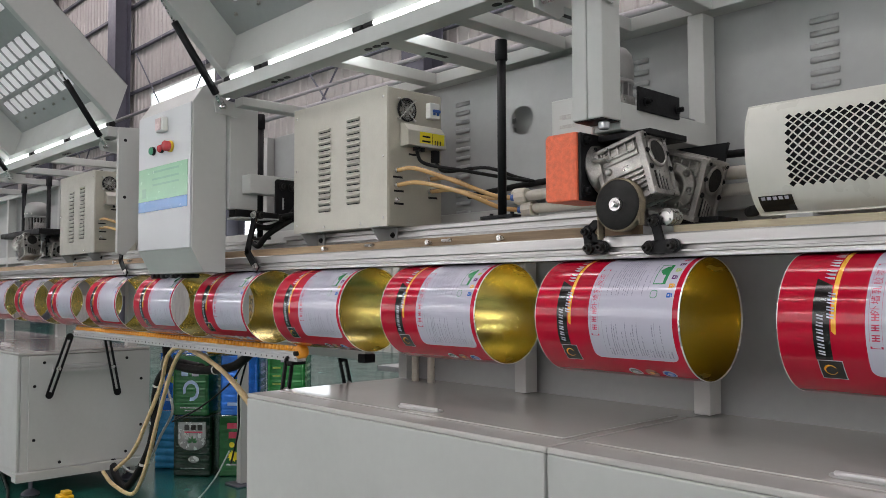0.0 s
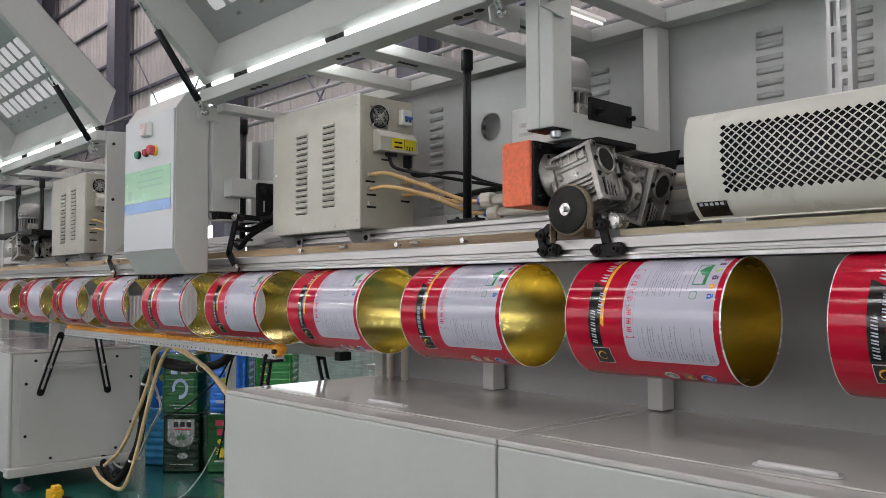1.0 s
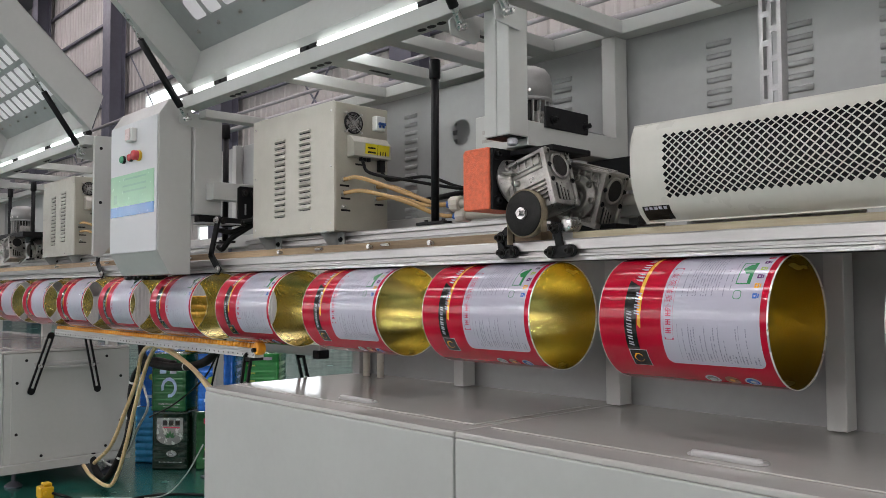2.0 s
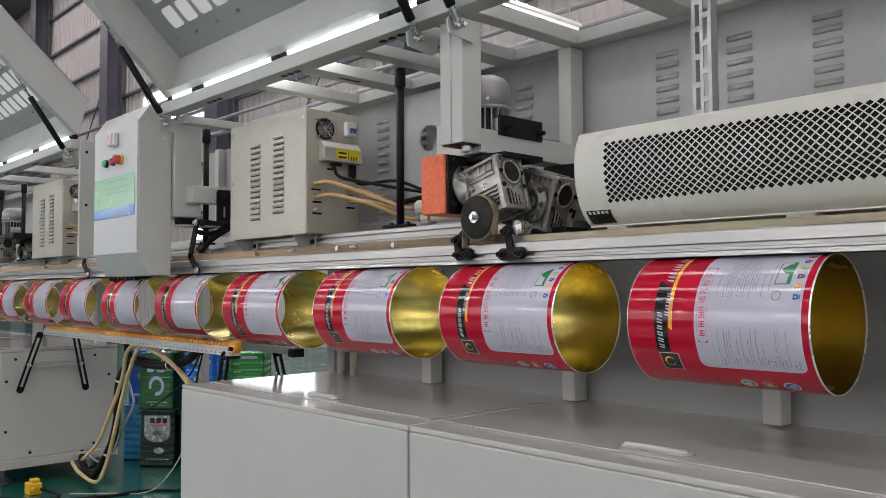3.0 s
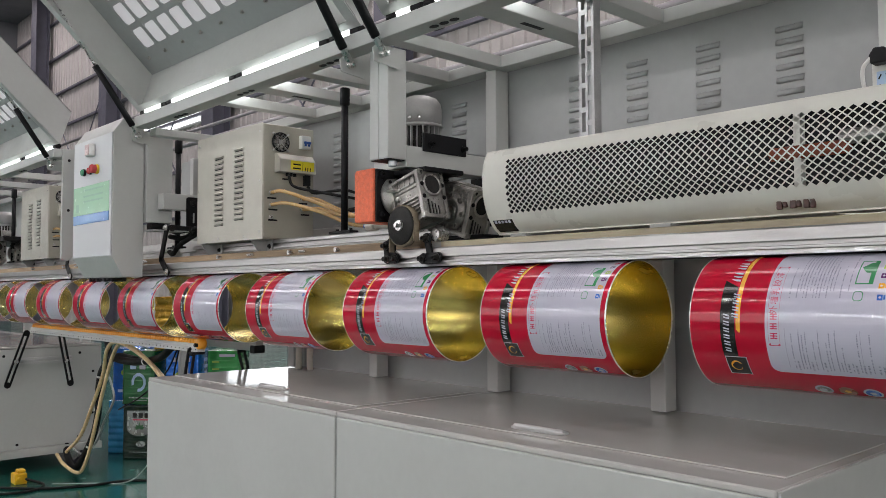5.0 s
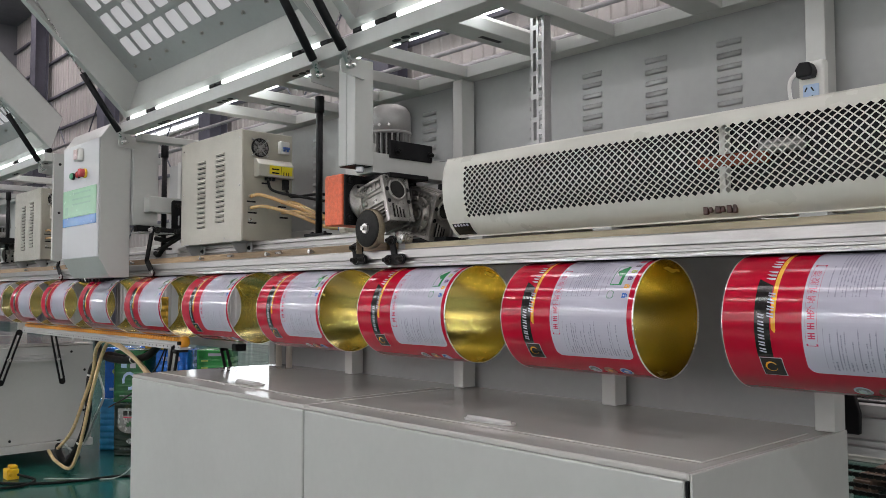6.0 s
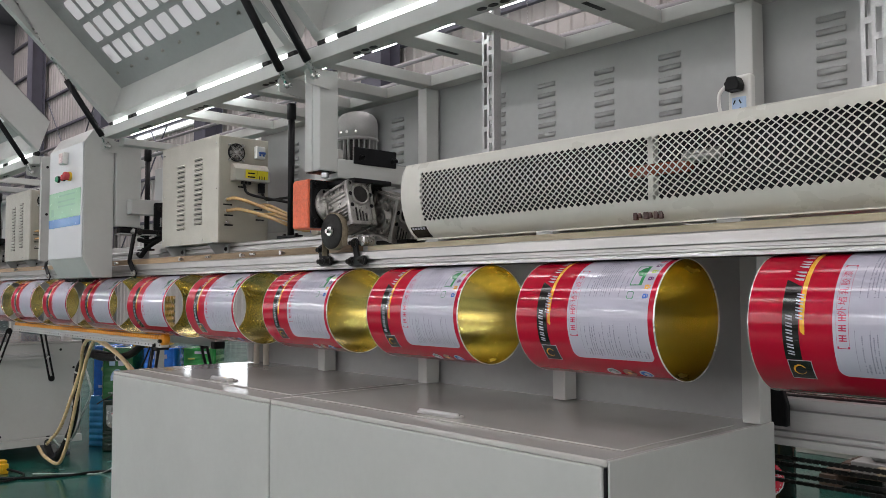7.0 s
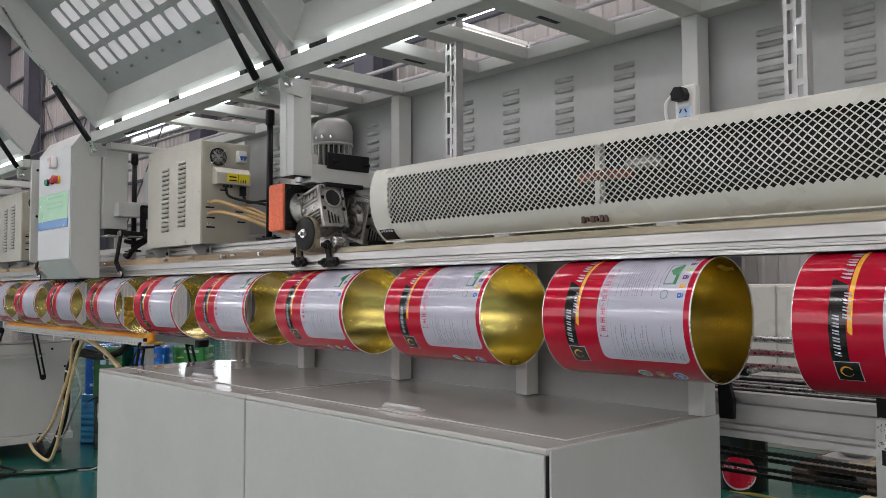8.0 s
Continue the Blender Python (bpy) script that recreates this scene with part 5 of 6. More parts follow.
prism(bm, [(-0.030, 1.568), (0.006, 1.568), (0.010, 1.585), (0.002, 1.604), (-0.022, 1.606), (-0.034, 1.588)], 0.575, 0.611, "y", 0.004)
part("plug", bm, BLACK, SOCK, "black plug")
part("cord", sweep(bm_new(), [(-0.030, 0.58, 1.582), (-0.045, 0.575, 1.56), (-0.046, 0.58, 1.52), (-0.040, 0.60, 1.46), (-0.04, 0.60, 1.40)], 0.005, 8, 6), WHITEPL, SOCK, "white cord", True)

# ---------------------------------------------------------------- control cabinet
CTL = thing("control_cabinet", "light grey control cabinet with buttons and a green display film", "control cabinet")
CX0, CX1 = -3.640, -3.138
part("body", prism(bm_new(), [(0.022, 1.206), (0.075, 1.112), (0.169, 1.112), (0.169, 1.858), (0.068, 1.858), (0.022, 1.788)], CX0, CX1, "x", 0.003), GREY, CTL)
part("door", box(bm_new(), CX0 + 0.004, CX1 - 0.004, 0.016, 0.0215, 1.210, 1.786, 0.002), mat("pale_door_paint", (0.57, 0.585, 0.60), 0.36, 0, 0.01, 3, 0.01, 200, rvar=0.01), CTL)
part("display_film", box(bm_new(), CX0 + 0.012, CX1 - 0.026, 0.0135, 0.0158, 1.420, 1.560, 0.0008), SCREEN, CTL, "pale green film")
part("blue_strip", box(bm_new(), CX0 + 0.012, CX1 - 0.026, 0.0135, 0.0158, 1.374, 1.4195, 0.0008), SCREENB, CTL, "blue strip under the film")
bm = bm_new()
for zz in (1.535, 1.505, 1.48):
    box(bm, CX0 + 0.15, CX1 - 0.10, 0.0131, 0.0134, zz, zz + 0.008)
box(bm, CX0 + 0.05, CX0 + 0.09, 0.0131, 0.0134, 1.435, 1.475)
pieces("film_mark", bm, mat("faded_green_mark", (0.30, 0.52, 0.38), 0.2, 0, 0.05, 9, 0.0), CTL)
sw = part("rocker_switch", box(bm_new(), -3.410, -3.345, -0.012, 0.0155, 1.695, 1.755, 0.005), WHITEPL, CTL, "square switch with a red lens")
part("lens", box(bm_new(), -3.402, -3.353, -0.0165, -0.0125, 1.700, 1.750, 0.002), mat("pale_switch_lens", (0.70, 0.55, 0.55), 0.25, 0, 0.05, 9, 0.0), sw)
for bx_, r, m_, dpt, collar in ((-3.478, 0.016, GREENPL, 0.020, BLACK), (-3.395, 0.016, REDPL, 0.020, BLACK), (-3.312, 0.021, REDPL, 0.036, YELPL)):
    b_ = part("push_button", cyl(bm_new(), (bx_, 0.0155, 1.628), (bx_, 0.0155 - dpt, 1.628), r, 22, 0.004), m_, CTL, "", True)
    part("button_collar", cyl(bm_new(), (bx_, 0.0158, 1.628), (bx_, 0.004, 1.628), r * 1.12, 22, 0.002), collar, b_, "", True)
# idlers under the cabinet
IDL = thing("idler_row", "row of black idler rollers and bolts on the rail", "roller row")
for k in range(8):
    x = -3.88 + k * 0.050
    part("idler", cyl(bm_new(), (x, 0.226, 1.108 + 0.006 * (k % 2)), (x, 0.188, 1.108 + 0.006 * (k % 2)), 0.014, 12, 0.002), BLACK, IDL)
part("base_plate", box(bm_new(), -3.91, -3.50, 0.2265, 0.2375, 1.094, 1.128, 0.002), BLACK, IDL)


def bent_arm(x):
    t = thing("bent_arm", "black bent flat steel arm with end bolts", "arm", "bent arms")
    bm = bm_new()
    for a, b in (((x - 0.012, 0.226, 1.345), (x - 0.074, 0.226, 1.195)), ((x - 0.074, 0.226, 1.195), (x, 0.226, 1.125))):
        a, b = Vector(a), Vector(b)
        d = (b - a).normalized()
        w = d.cross(Vector((0, 1, 0))).normalized()
        t2 = bmesh.new()
        bmesh.ops.create_cube(t2, size=1.0)
        L = (b - a).length + 0.015
        for v in t2.verts:
            v.co = (a + b) / 2 + d * v.co.z * L + w * v.co.x * 0.032 + Vector((0, v.co.y * 0.008, 0))
        join(bm, t2)
    part("bar", bm, BLACK, t)
    bm = bm_new()
    bolt(bm, (x, 0.221, 1.132), (0, -1, 0), 0.009, 0.012)
    bolt(bm, (x - 0.015, 0.221, 1.340), (0, -1, 0), 0.009, 0.012)
    pieces("bolt", bm, STEEL, t)


bent_arm(-2.992)
bent_arm(-4.28)
TEN = thing("tensioner_plate", "black slotted tensioner plate with pivot bolts", "plate")
part("plate", prism(bm_new(), [(0.339, 1.332), (0.345, 1.322), (0.462, 1.322), (0.468, 1.332), (0.468, 1.488), (0.460, 1.496), (0.347, 1.496), (0.339, 1.488)], -3.0495, -3.040, "x", 0.002), BLACK, TEN)
part("slot", box(bm_new(), -3.0396, -3.0390, 0.370, 0.378, 1.372, 1.420), GREY2, TEN, "slot with the pale arm behind it")
part("lower_plate", prism(bm_new(), [(0.244, 1.326), (0.37, 1.322), (0.37, 1.352), (0.244, 1.358)], -3.0395, -3.031, "x", 0.003), BLACK, TEN)
for y, z in ((0.371, 1.468), (0.414, 1.466), (0.262, 1.342), (0.362, 1.337)):
    bm = bm_new()
    bolt(bm, (-3.0395 if z > 1.4 else -3.031, y, z), (1, 0, 0), 0.010, 0.014)
    part("pivot_bolt", bm, WHEELBLK, TEN)
hoses("machine_cable", "thick black cables looping behind the control cabinet", [
    [(-3.16, 0.31, 1.235), (-3.12, 0.31, 1.225), (-3.08, 0.33, 1.27), (-3.02, 0.40, 1.33)],
    [(-3.17, 0.31, 1.36), (-3.11, 0.31, 1.33), (-3.06, 0.34, 1.335), (-2.98, 0.40, 1.35)],
    [(-3.16, 0.31, 1.31), (-3.08, 0.34, 1.30), (-3.02, 0.40, 1.35), (-2.96, 0.42, 1.45)]], 0.012, RUBBER)
tagged(part("drip_tray", box(bm_new(), -3.13, -3.03, 0.17, 0.36, 1.325, 1.3315), GREY2), "small grey drip tray under the column", "tray")

# ---------------------------------------------------------------- printed can bodies
CAN_R, CAN_L, CAN_Y, CAN_Z = 0.143, 0.409, 0.290, 0.975


def can_rows(bm, rows, off):
    """A printed patch bent round the can: rows of (angle, from, to) along the can."""
    prev = None
    r = CAN_R + off
    for a, s0, s1 in rows:
        c, s = math.cos(radians(a)), math.sin(radians(a))
        pair = (bm.verts.new((s0, -r * c, r * s)), bm.verts.new((s1, -r * c, r * s)))
        if prev:
            bm.faces.new((prev[0], prev[1], pair[1], pair[0]))
        prev = pair
    return bm


def rect_rows(s0, s1, a0, a1, rad=0.0, shear=0.0):
    rows, n = [], max(2, int((a1 - a0) / 2.5))
    angs = [a0 + (a1 - a0) * i / n for i in range(n + 1)]
    if rad:
        deg = math.degrees(rad / CAN_R)
        angs = sorted(set(angs + [a0 + deg * q for q in (0.04, 0.15, 0.3, 0.5, 0.75, 1)] + [a1 - deg * q for q in (0.04, 0.15, 0.3, 0.5, 0.75, 1)]))
    for a in angs:
        cut = 0.0
        if rad:
            d = min(a - a0, a1 - a)
            if d < deg:
                q = 1 - d / deg
                cut = rad * (1 - math.sqrt(max(0, 1 - q * q)))
        sh = shear * (a - a0) / (a1 - a0)
        rows.append((a, s0 + cut + sh, s1 - cut + sh))
    return rows


def disc_rows(s, a, r):
    deg = math.degrees(r / CAN_R)
    return [(a + deg * math.sin(q), s - r * math.cos(q), s + r * math.cos(q)) for q in [math.pi * (i / 12 - 0.5) for i in range(13)]]


def can_text(bm, text, size, s, a, off):
    t = glyph(text, size)
    r = CAN_R + off
    vs = {}
    for v in t.verts:
        # letters stand along the can's round, reading upwards
        ang = radians(a) + v.co.x / r
        ss = s + v.co.y * -1
        vs[v] = bm.verts.new((ss, -r * math.cos(ang), r * math.sin(ang)))
    for f in t.faces:
        bm.faces.new([vs[v] for v in f.verts])
    t.free()


def stroke_shapes(bm, n, a0, step, bars, s0, s1, w, lean):
    """Plain leaning bars where brand words stand: n blocks of bars along the round."""
    wd = math.degrees(w / CAN_R)
    gap = step * 0.8 / bars
    for i in range(n):
        for k in range(bars):
            b = a0 + i * step + k * gap
            can_rows(bm, [(b, s1 - 0.0012, s1), (b + lean * 0.5, (s0 + s1) / 2, s1), (b + wd, s0, s1), (b + wd + lean * 0.5, s0, (s0 + s1) / 2), (b + wd + lean, s0, s0 + 0.0012)], 0.0008)


def build_can():
    t = thing("tin_can", "open red printed tin can with gold inside, under the rail", "can", "tin cans on the line")
    seg = 128
    bm = bm_new()
    rings = [[bm.verts.new((x, -CAN_R * math.cos(2 * math.pi * k / seg), CAN_R * math.sin(2 * math.pi * k / seg))) for k in range(seg)] for x in (0.0, CAN_L)]
    for k in range(seg):
        bm.faces.new((rings[0][k], rings[0][(k + 1) % seg], rings[1][(k + 1) % seg], rings[1][k]))
    part("shell", bm, REDP, t, "glossy red printed outside", True)
    bm = bm_new()
    ri = CAN_R - 0.0007
    rings = [[bm.verts.new((x, -ri * math.cos(2 * math.pi * k / seg), ri * math.sin(2 * math.pi * k / seg))) for k in range(seg)] for x in (0.0, CAN_L)]
    for k in range(seg):
        bm.faces.new((rings[1][k], rings[1][(k + 1) % seg], rings[0][(k + 1) % seg], rings[0][k]))
    part("lining", bm, GOLD, t, "gold lacquered inside", True)
    for x0, x1, w in ((-0.0005, 0.0012, 0.0), (CAN_L - 0.0030, CAN_L + 0.0005, 0.0)):
        bm = bm_new()
        prof = [(CAN_R - 0.0009, x0), (CAN_R + 0.0004, x0), (CAN_R + 0.0004, x1), (CAN_R - 0.0009, x1)]
        rr = [[bm.verts.new((x, -r * math.cos(2 * math.pi * k / seg), r * math.sin(2 * math.pi * k / seg))) for k in range(seg)] for r, x in prof]
        for i in range(4):
            for k in range(seg):
                bm.faces.new((rr[i][k], rr[i][(k + 1) % seg], rr[(i + 1) % 4][(k + 1) % seg], rr[(i + 1) % 4][k]))
        part("rim", bm, EDGE, t, "bare pale metal edge")
    part("weld_seam", can_rows(bm_new(), rect_rows(0.001, CAN_L - 0.003, 172, 176), 0.0003), EDGE, t)
    # far face: black band, yellow stripe and a narrow white title strip over pale mottled print
    sb = 180
    back = part("title_strip", can_rows(bm_new(), rect_rows(0.150, 0.208, sb - 88, sb + 66), 0.0003), WHITEP, t, "white title strip")
    part("black_band", can_rows(bm_new(), rect_rows(0.060, 0.094, sb - 70, sb + 8), 0.0003), BLACKP, t, "black band")
    part("yellow_stripe", can_rows(bm_new(), rect_rows(0.110, 0.118, sb - 62, sb + 68), 0.0003), YELP, t, "yellow stripe")
    for i, ch in enumerate("外墙乳胶漆"):
        bm = bm_new()
        can_text(bm, ch, 0.043, 0.179, sb - 35 + i * 18, 0.0006)
        part("title_text", bm, REDTXT, back, "red title lettering")
    bm = bm_new()
    stroke_shapes(bm, 3, sb - 86, 15.5, 3, 0.160, 0.197, 0.0040, 0.3)
    stroke_shapes(bm, 3, sb + 14, 17, 3, 0.082, 0.107, 0.0050, 0.3)
    pieces("mark_shape", bm, WHITEP, back, "white shapes in place of brand words")
    part("oval_badge", can_rows(bm_new(), disc_rows(0.198, sb + 72, 0.015), 0.0006), GREENP, back, "green oval badge")
    rnd = random.Random(3)
    bm = bm_new()
    for k in range(46):
        can_rows(bm, disc_rows(0.232 + rnd.random() * 0.155, sb - 85 + rnd.random() * 150, 0.003 + 0.008 * rnd.random() ** 2), 0.0003 + 0.00001 * k)
    tagged(part("mottled_print", bm, PINKP, t, "pale pink mottled print"), kind="stuff")
    for sh in (0,):
        panel = part("white_panel", can_rows(bm_new(), rect_rows(0.166, 0.392, sh - 40.5, sh + 96, 0.018), 0.0003), WHITEP, t, "white text panel")
        band = part("black_band", can_rows(bm_new(), rect_rows(0.070, 0.102, sh - 27.5, sh + 32) + [(38.5, 0.070, 0.0715)], 0.0003), BLACKP, t, "black band")
        part("yellow_stripe", can_rows(bm_new(), [(-6.5, 0.1105, 0.1130)] + rect_rows(0.1045, 0.1135, sh - 4, sh + 88), 0.0003), YELP, t, "yellow stripe")
        # emblem square with a plain crescent
        em = part("emblem", can_rows(bm_new(), rect_rows(0.0715, 0.1185, -46.2, -27.6), 0.0004), WHITEP, t)
        part("emblem_field", can_rows(bm_new(), rect_rows(0.0730, 0.1170, -45.6, -28.2), 0.0006), BLACKP, em)
        bm = bm_new()
        deg = math.degrees(0.0125 / CAN_R)
        for i in range(12):
            q0, q1 = radians(25 + 26 * i), radians(25 + 26 * (i + 1))
            quad = []
            for q, f in ((q0, 1.0), (q1, 1.0), (q1, 0.62 + 0.3 * abs(math.cos(q1 / 2 + 0.4))), (q0, 0.62 + 0.3 * abs(math.cos(q0 / 2 + 0.4)))):
                aa, ss = radians(-36.5 + deg * f * math.sin(q)), 0.092 + 0.0125 * f * math.cos(q)
                r = CAN_R + 0.0008
                quad.append(bm.verts.new((ss, -r * math.cos(aa), r * math.sin(aa))))
            bm.faces.new(quad)
        part("crescent", bm, YELP, em)
        # plain shapes where the brand words stand
        for n, a0, s0, s1 in ((6, -23.5, 0.0770, 0.0900), (4, 5.0, 0.0960, 0.1100)):
            bm = bm_new()
            stroke_shapes(bm, n, a0, 5.55, 2, s0, s1, 0.0030, 0.9)
            pieces("word_shape", bm, WHITEP, band, "white shapes in place of a brand word")
        bm = bm_new()
        stroke_shapes(bm, 3, 37.5, 14.0, 3, 0.083, 0.1025, 0.0050, 0.5)
        pieces("mark_shape", bm, WHITEP, band, "white shapes in place of a brand mark")
        # title in red, with the brand part as bars
        bm = bm_new()
        for i, ch in enumerate("外墙乳胶漆"):
            can_text(bm, ch, 0.0175, 0.1835, 12.2 + i * 7.9, 0.0006)
        part("title_text", bm, REDTXT, panel, "red title lettering")
        bm = bm_new()
        for i in range(3):
            a = -10.6 + i * 7.6
            for e in (0, 1.9, 3.9):
                can_rows(bm, rect_rows(0.1765, 0.1905, a + e, a + e + 0.9), 0.0006)
            can_rows(bm, rect_rows(0.182, 0.1845, a, a + 4.8), 0.0006)
        for a0 in (-16.2, 52.0):
            for s0 in (0.1725, 0.1915):
                can_rows(bm, rect_rows(s0, s0 + 0.0035, a0, a0 + 1.8), 0.0006)
            can_rows(bm, rect_rows(0.1725, 0.195, a0 + (0 if a0 < 0 else 1.5), a0 + (0.5 if a0 < 0 else 2.0)), 0.0006)
        can_rows(bm, rect_rows(0.1722, 0.1727, -13.5, 51.5), 0.0006)
        can_rows(bm, rect_rows(0.1945, 0.1950, -13.5, 51.5), 0.0006)
        pieces("title_bar", bm, REDTXT, panel)
        # small print as plain bars, lines run round the can
        bm = bm_new()
        rnd = random.Random(5)
        s = 0.2175
        while s < 0.384:
            para = rnd.random() < 0.22
            end = -4.0 - (rnd.random() * 16 if rnd.random() < 0.4 else rnd.random() * 2)
            if s > 0.30 and s < 0.335:
                end -= 10
            a = -35.5 if not para else -36.5
            while a < end:
                w = 0.65 + rnd.random() * 0.35
                can_rows(bm, rect_rows(s - (0.0011 if not para else 0.0017), s + (0.0011 if not para else 0.0017), a, a + w), 0.0006)
                a += w + (0.45 if rnd.random() < 0.88 else 2.2)
                if para and a > -29:
                    break
            s += rnd.choice((0.0060, 0.0062, 0.0066, 0.0105)) if not para else 0.0078
        s = 0.212
        while s < 0.322:
            end = 92 - rnd.random() * 14
            a = 22.5 + (0 if rnd.random() < 0.7 else 6)
            if rnd.random() < 0.15:
                end = 52
            while a < end:
                w = 0.65 + rnd.random() * 0.35
                can_rows(bm, rect_rows(s - 0.0011, s + 0.0011, a, a + w), 0.0006)
                a += w + (0.45 if rnd.random() < 0.88 else 2.4)
            s += rnd.choice((0.0062, 0.0062, 0.0066, 0.0135))
        tagged(part("small_print", bm, GREYP, panel, "grey small print as bars"), kind="stuff")
        bm = bm_new()
        for s in (0.205, 0.232, 0.268, 0.30, 0.345):
            can_rows(bm, rect_rows(s, s + 0.0006, -35, -2), 0.0005)
        pieces("column_rule", bm, GREYP, panel)
        # badges and small icons
        bm = bm_new()
        can_rows(bm, rect_rows(0.330, 0.362, 34, 60), 0.0004)
        bd = part("green_badge", bm, GREENP, panel, "green framed badge")
        can = bm_new()
        can_rows(can, rect_rows(0.332, 0.354, 35, 59), 0.0006)
        part("badge_field", can, WHITEP, bd)
        hill = bm_new()
        can_rows(hill, [(45, 0.346, 0.3545), (47, 0.342, 0.3545), (49, 0.338, 0.3545), (51, 0.335, 0.3545), (53, 0.340, 0.3545), (55, 0.344, 0.3545), (57, 0.349, 0.3545)], 0.0008)
        part("badge_hill", hill, GREENP, bd)
        bm = bm_new()
        can_rows(bm, rect_rows(0.330, 0.348, 20, 28, 0.006), 0.0004)
        b2 = part("round_badge", bm, GREENP, panel)
        bm = bm_new()
        can_rows(bm, rect_rows(0.3315, 0.3465, 20.6, 27.4, 0.005), 0.0006)
        part("badge_field", bm, WHITEP, b2)
        for a, m_ in ((70, REDTXT), (61, PURPLEP), (51.5, LIMEP), (42, PURPLEP), (32.5, YELP), (23, BLUEP)):
            bm = bm_new()
            can_rows(bm, rect_rows(0.3725, 0.3825, a - 2.3, a + 2.3), 0.0004)
            can_rows(bm, rect_rows(0.3835, 0.3865, a - 1.8, a + 1.8), 0.0004)
            ic = part("icon", bm, m_, panel)
            part("icon_spot", can_rows(bm_new(), disc_rows(0.3775, a, 0.0022), 0.0006), WHITEP, ic)
        for s, m_ in ((0.249, TINSILVER), (0.294, BROWNP), (0.340, BLUEP)):
            sl = part("seal", can_rows(bm_new(), disc_rows(s, -61.3, 0.0175), 0.0003), WHITEP if m_ is not BROWNP else BROWNP, t)
            part("seal_field", can_rows(bm_new(), disc_rows(s, -61.3, 0.0135), 0.0005), m_, sl)
            part("seal_centre", can_rows(bm_new(), disc_rows(s, -61.3, 0.006), 0.0007), YELP if m_ is BROWNP else WHITEP, sl)
    return t


# ---------------------------------------------------------------- stacked square tins
def square_tin(x, y, z, rot, body_mat, label, art):
    t = thing("square_tin", label, "tin", "stacked square tins")
    t.matrix_basis = pose(x, y, z, 0, 0, rot)
    w, h = 0.120, 0.372
    bm = bm_new()
    rings = []
    levels = [(0, -0.004), (0.004, 0), (0.012, 0)]
    zc = 0.03
    while zc < h - 0.04:
        levels += [(zc, 0), (zc + 0.006, -0.007 if art == "ribs" else -0.0016), (zc + 0.012, 0)]
        zc += 0.046
    levels += [(h - 0.012, 0), (h - 0.004, 0.002), (h, -0.002), (h - 0.006, -0.012)]
    for z_, o in levels:
        ring = []
        for cx_, cy_, a0 in ((1, 1, 0), (-1, 1, 90), (-1, -1, 180), (1, -1, 270)):
            for q in range(4):
                a = radians(a0 + 30 * q)
                ring.append(bm.verts.new((cx_ * (w - 0.022) + (0.022 + o) * math.cos(a), cy_ * (w - 0.022) + (0.022 + o) * math.sin(a), z_)))
        rings.append(ring)
    for a, b in zip(rings, rings[1:]):
        for k in range(16):
            bm.faces.new((a[k], a[(k + 1) % 16], b[(k + 1) % 16], b[k]))
    bm.faces.new(rings[0][::-1])
    bm.faces.new(rings[-1])
    part("body", bm, body_mat, t, "", True)
    bm = bm_new()
    lathe(bm, [(0, 0.03), (0.008, 0.03), (0.010, 0.027), (0.010, 0)], (0.05, 0.05, h - 0.006), (0, 0, 1), 20)
    part("cap", bm, TINSILVER, t)
    f = -w - 0.0012

    def slab(x0, x1, z0, z1, m_, nm, d=0.0, bev=0.0):
        return part(nm, box(bm_new(), x0, x1, f - 0.0006 - d, f - d, z0, z1, bev), m_, t)
    if art == "leaf":
        slab(-0.085, 0.09, 0.20, 0.335, TINSILVER, "label_field")
        bm = bm_new()
        lathe(bm, [(0, 0.088), (0.0006, 0.088)], (0.0025, f - 0.0006, 0.215), (0, -1, 0), 32)
        for v in bm.verts:
            v.co.z = 0.215 + (v.co.z - 0.215) * 0.62
        part("label_bow", bm, TINSILVER, t)
        bm = bm_new()
        for k, (aa, ln) in enumerate(((90, 0.05), (55, 0.045), (125, 0.045), (25, 0.04), (155, 0.04))):
            ca, sa = math.cos(radians(aa)), math.sin(radians(aa))
            vs = [bm.verts.new((0.005 + ln * u_ * ca - v_ * 0.009 * sa, f - 0.0022, 0.205 + ln * u_ * sa + v_ * 0.009 * ca)) for u_, v_ in ((0.1, 0), (0.5, -1), (1, 0), (0.5, 1))]
            bm.faces.new(vs)
        part("leaf_print", bm, TINGREEN, t)
        for i in range(3):
            slab(-0.045 + i * 0.042, -0.015 + i * 0.042, 0.285, 0.318, BLACKP, "word_shape", 0.0014)
        slab(-0.045, 0.07, 0.268, 0.277, REDTXT, "word_bar", 0.0014)
        bm = bm_new()
        lathe(bm, [(0, 0.034), (0.0006, 0.034)], (0.015, f - 0.0014, 0.105), (0, -1, 0), 28)
        for v in bm.verts:
            v.co.z = 0.105 + (v.co.z - 0.105) * 0.6
        part("oval_print", bm, TINSILVER, t)
        slab(-0.07, 0.085, 0.048, 0.053, TINSILVER, "word_bar", 0.0014)
    elif art == "swirl":
        for i in range(5):
            slab(-0.055 + i * 0.024, -0.037 + i * 0.024, 0.315, 0.332, TINSILVER, "word_shape", 0.0014)
        for i in range(2):
            slab(-0.055 + i * 0.07, -0.01 + i * 0.07, 0.245, 0.295, (LTBLUE, WHITEP)[i], "word_shape", 0.0014, 0.0)
        bm = bm_new()
        for k in range(10):
            a0, a1 = radians(200 - 30 * k), radians(200 - 30 * (k + 1))
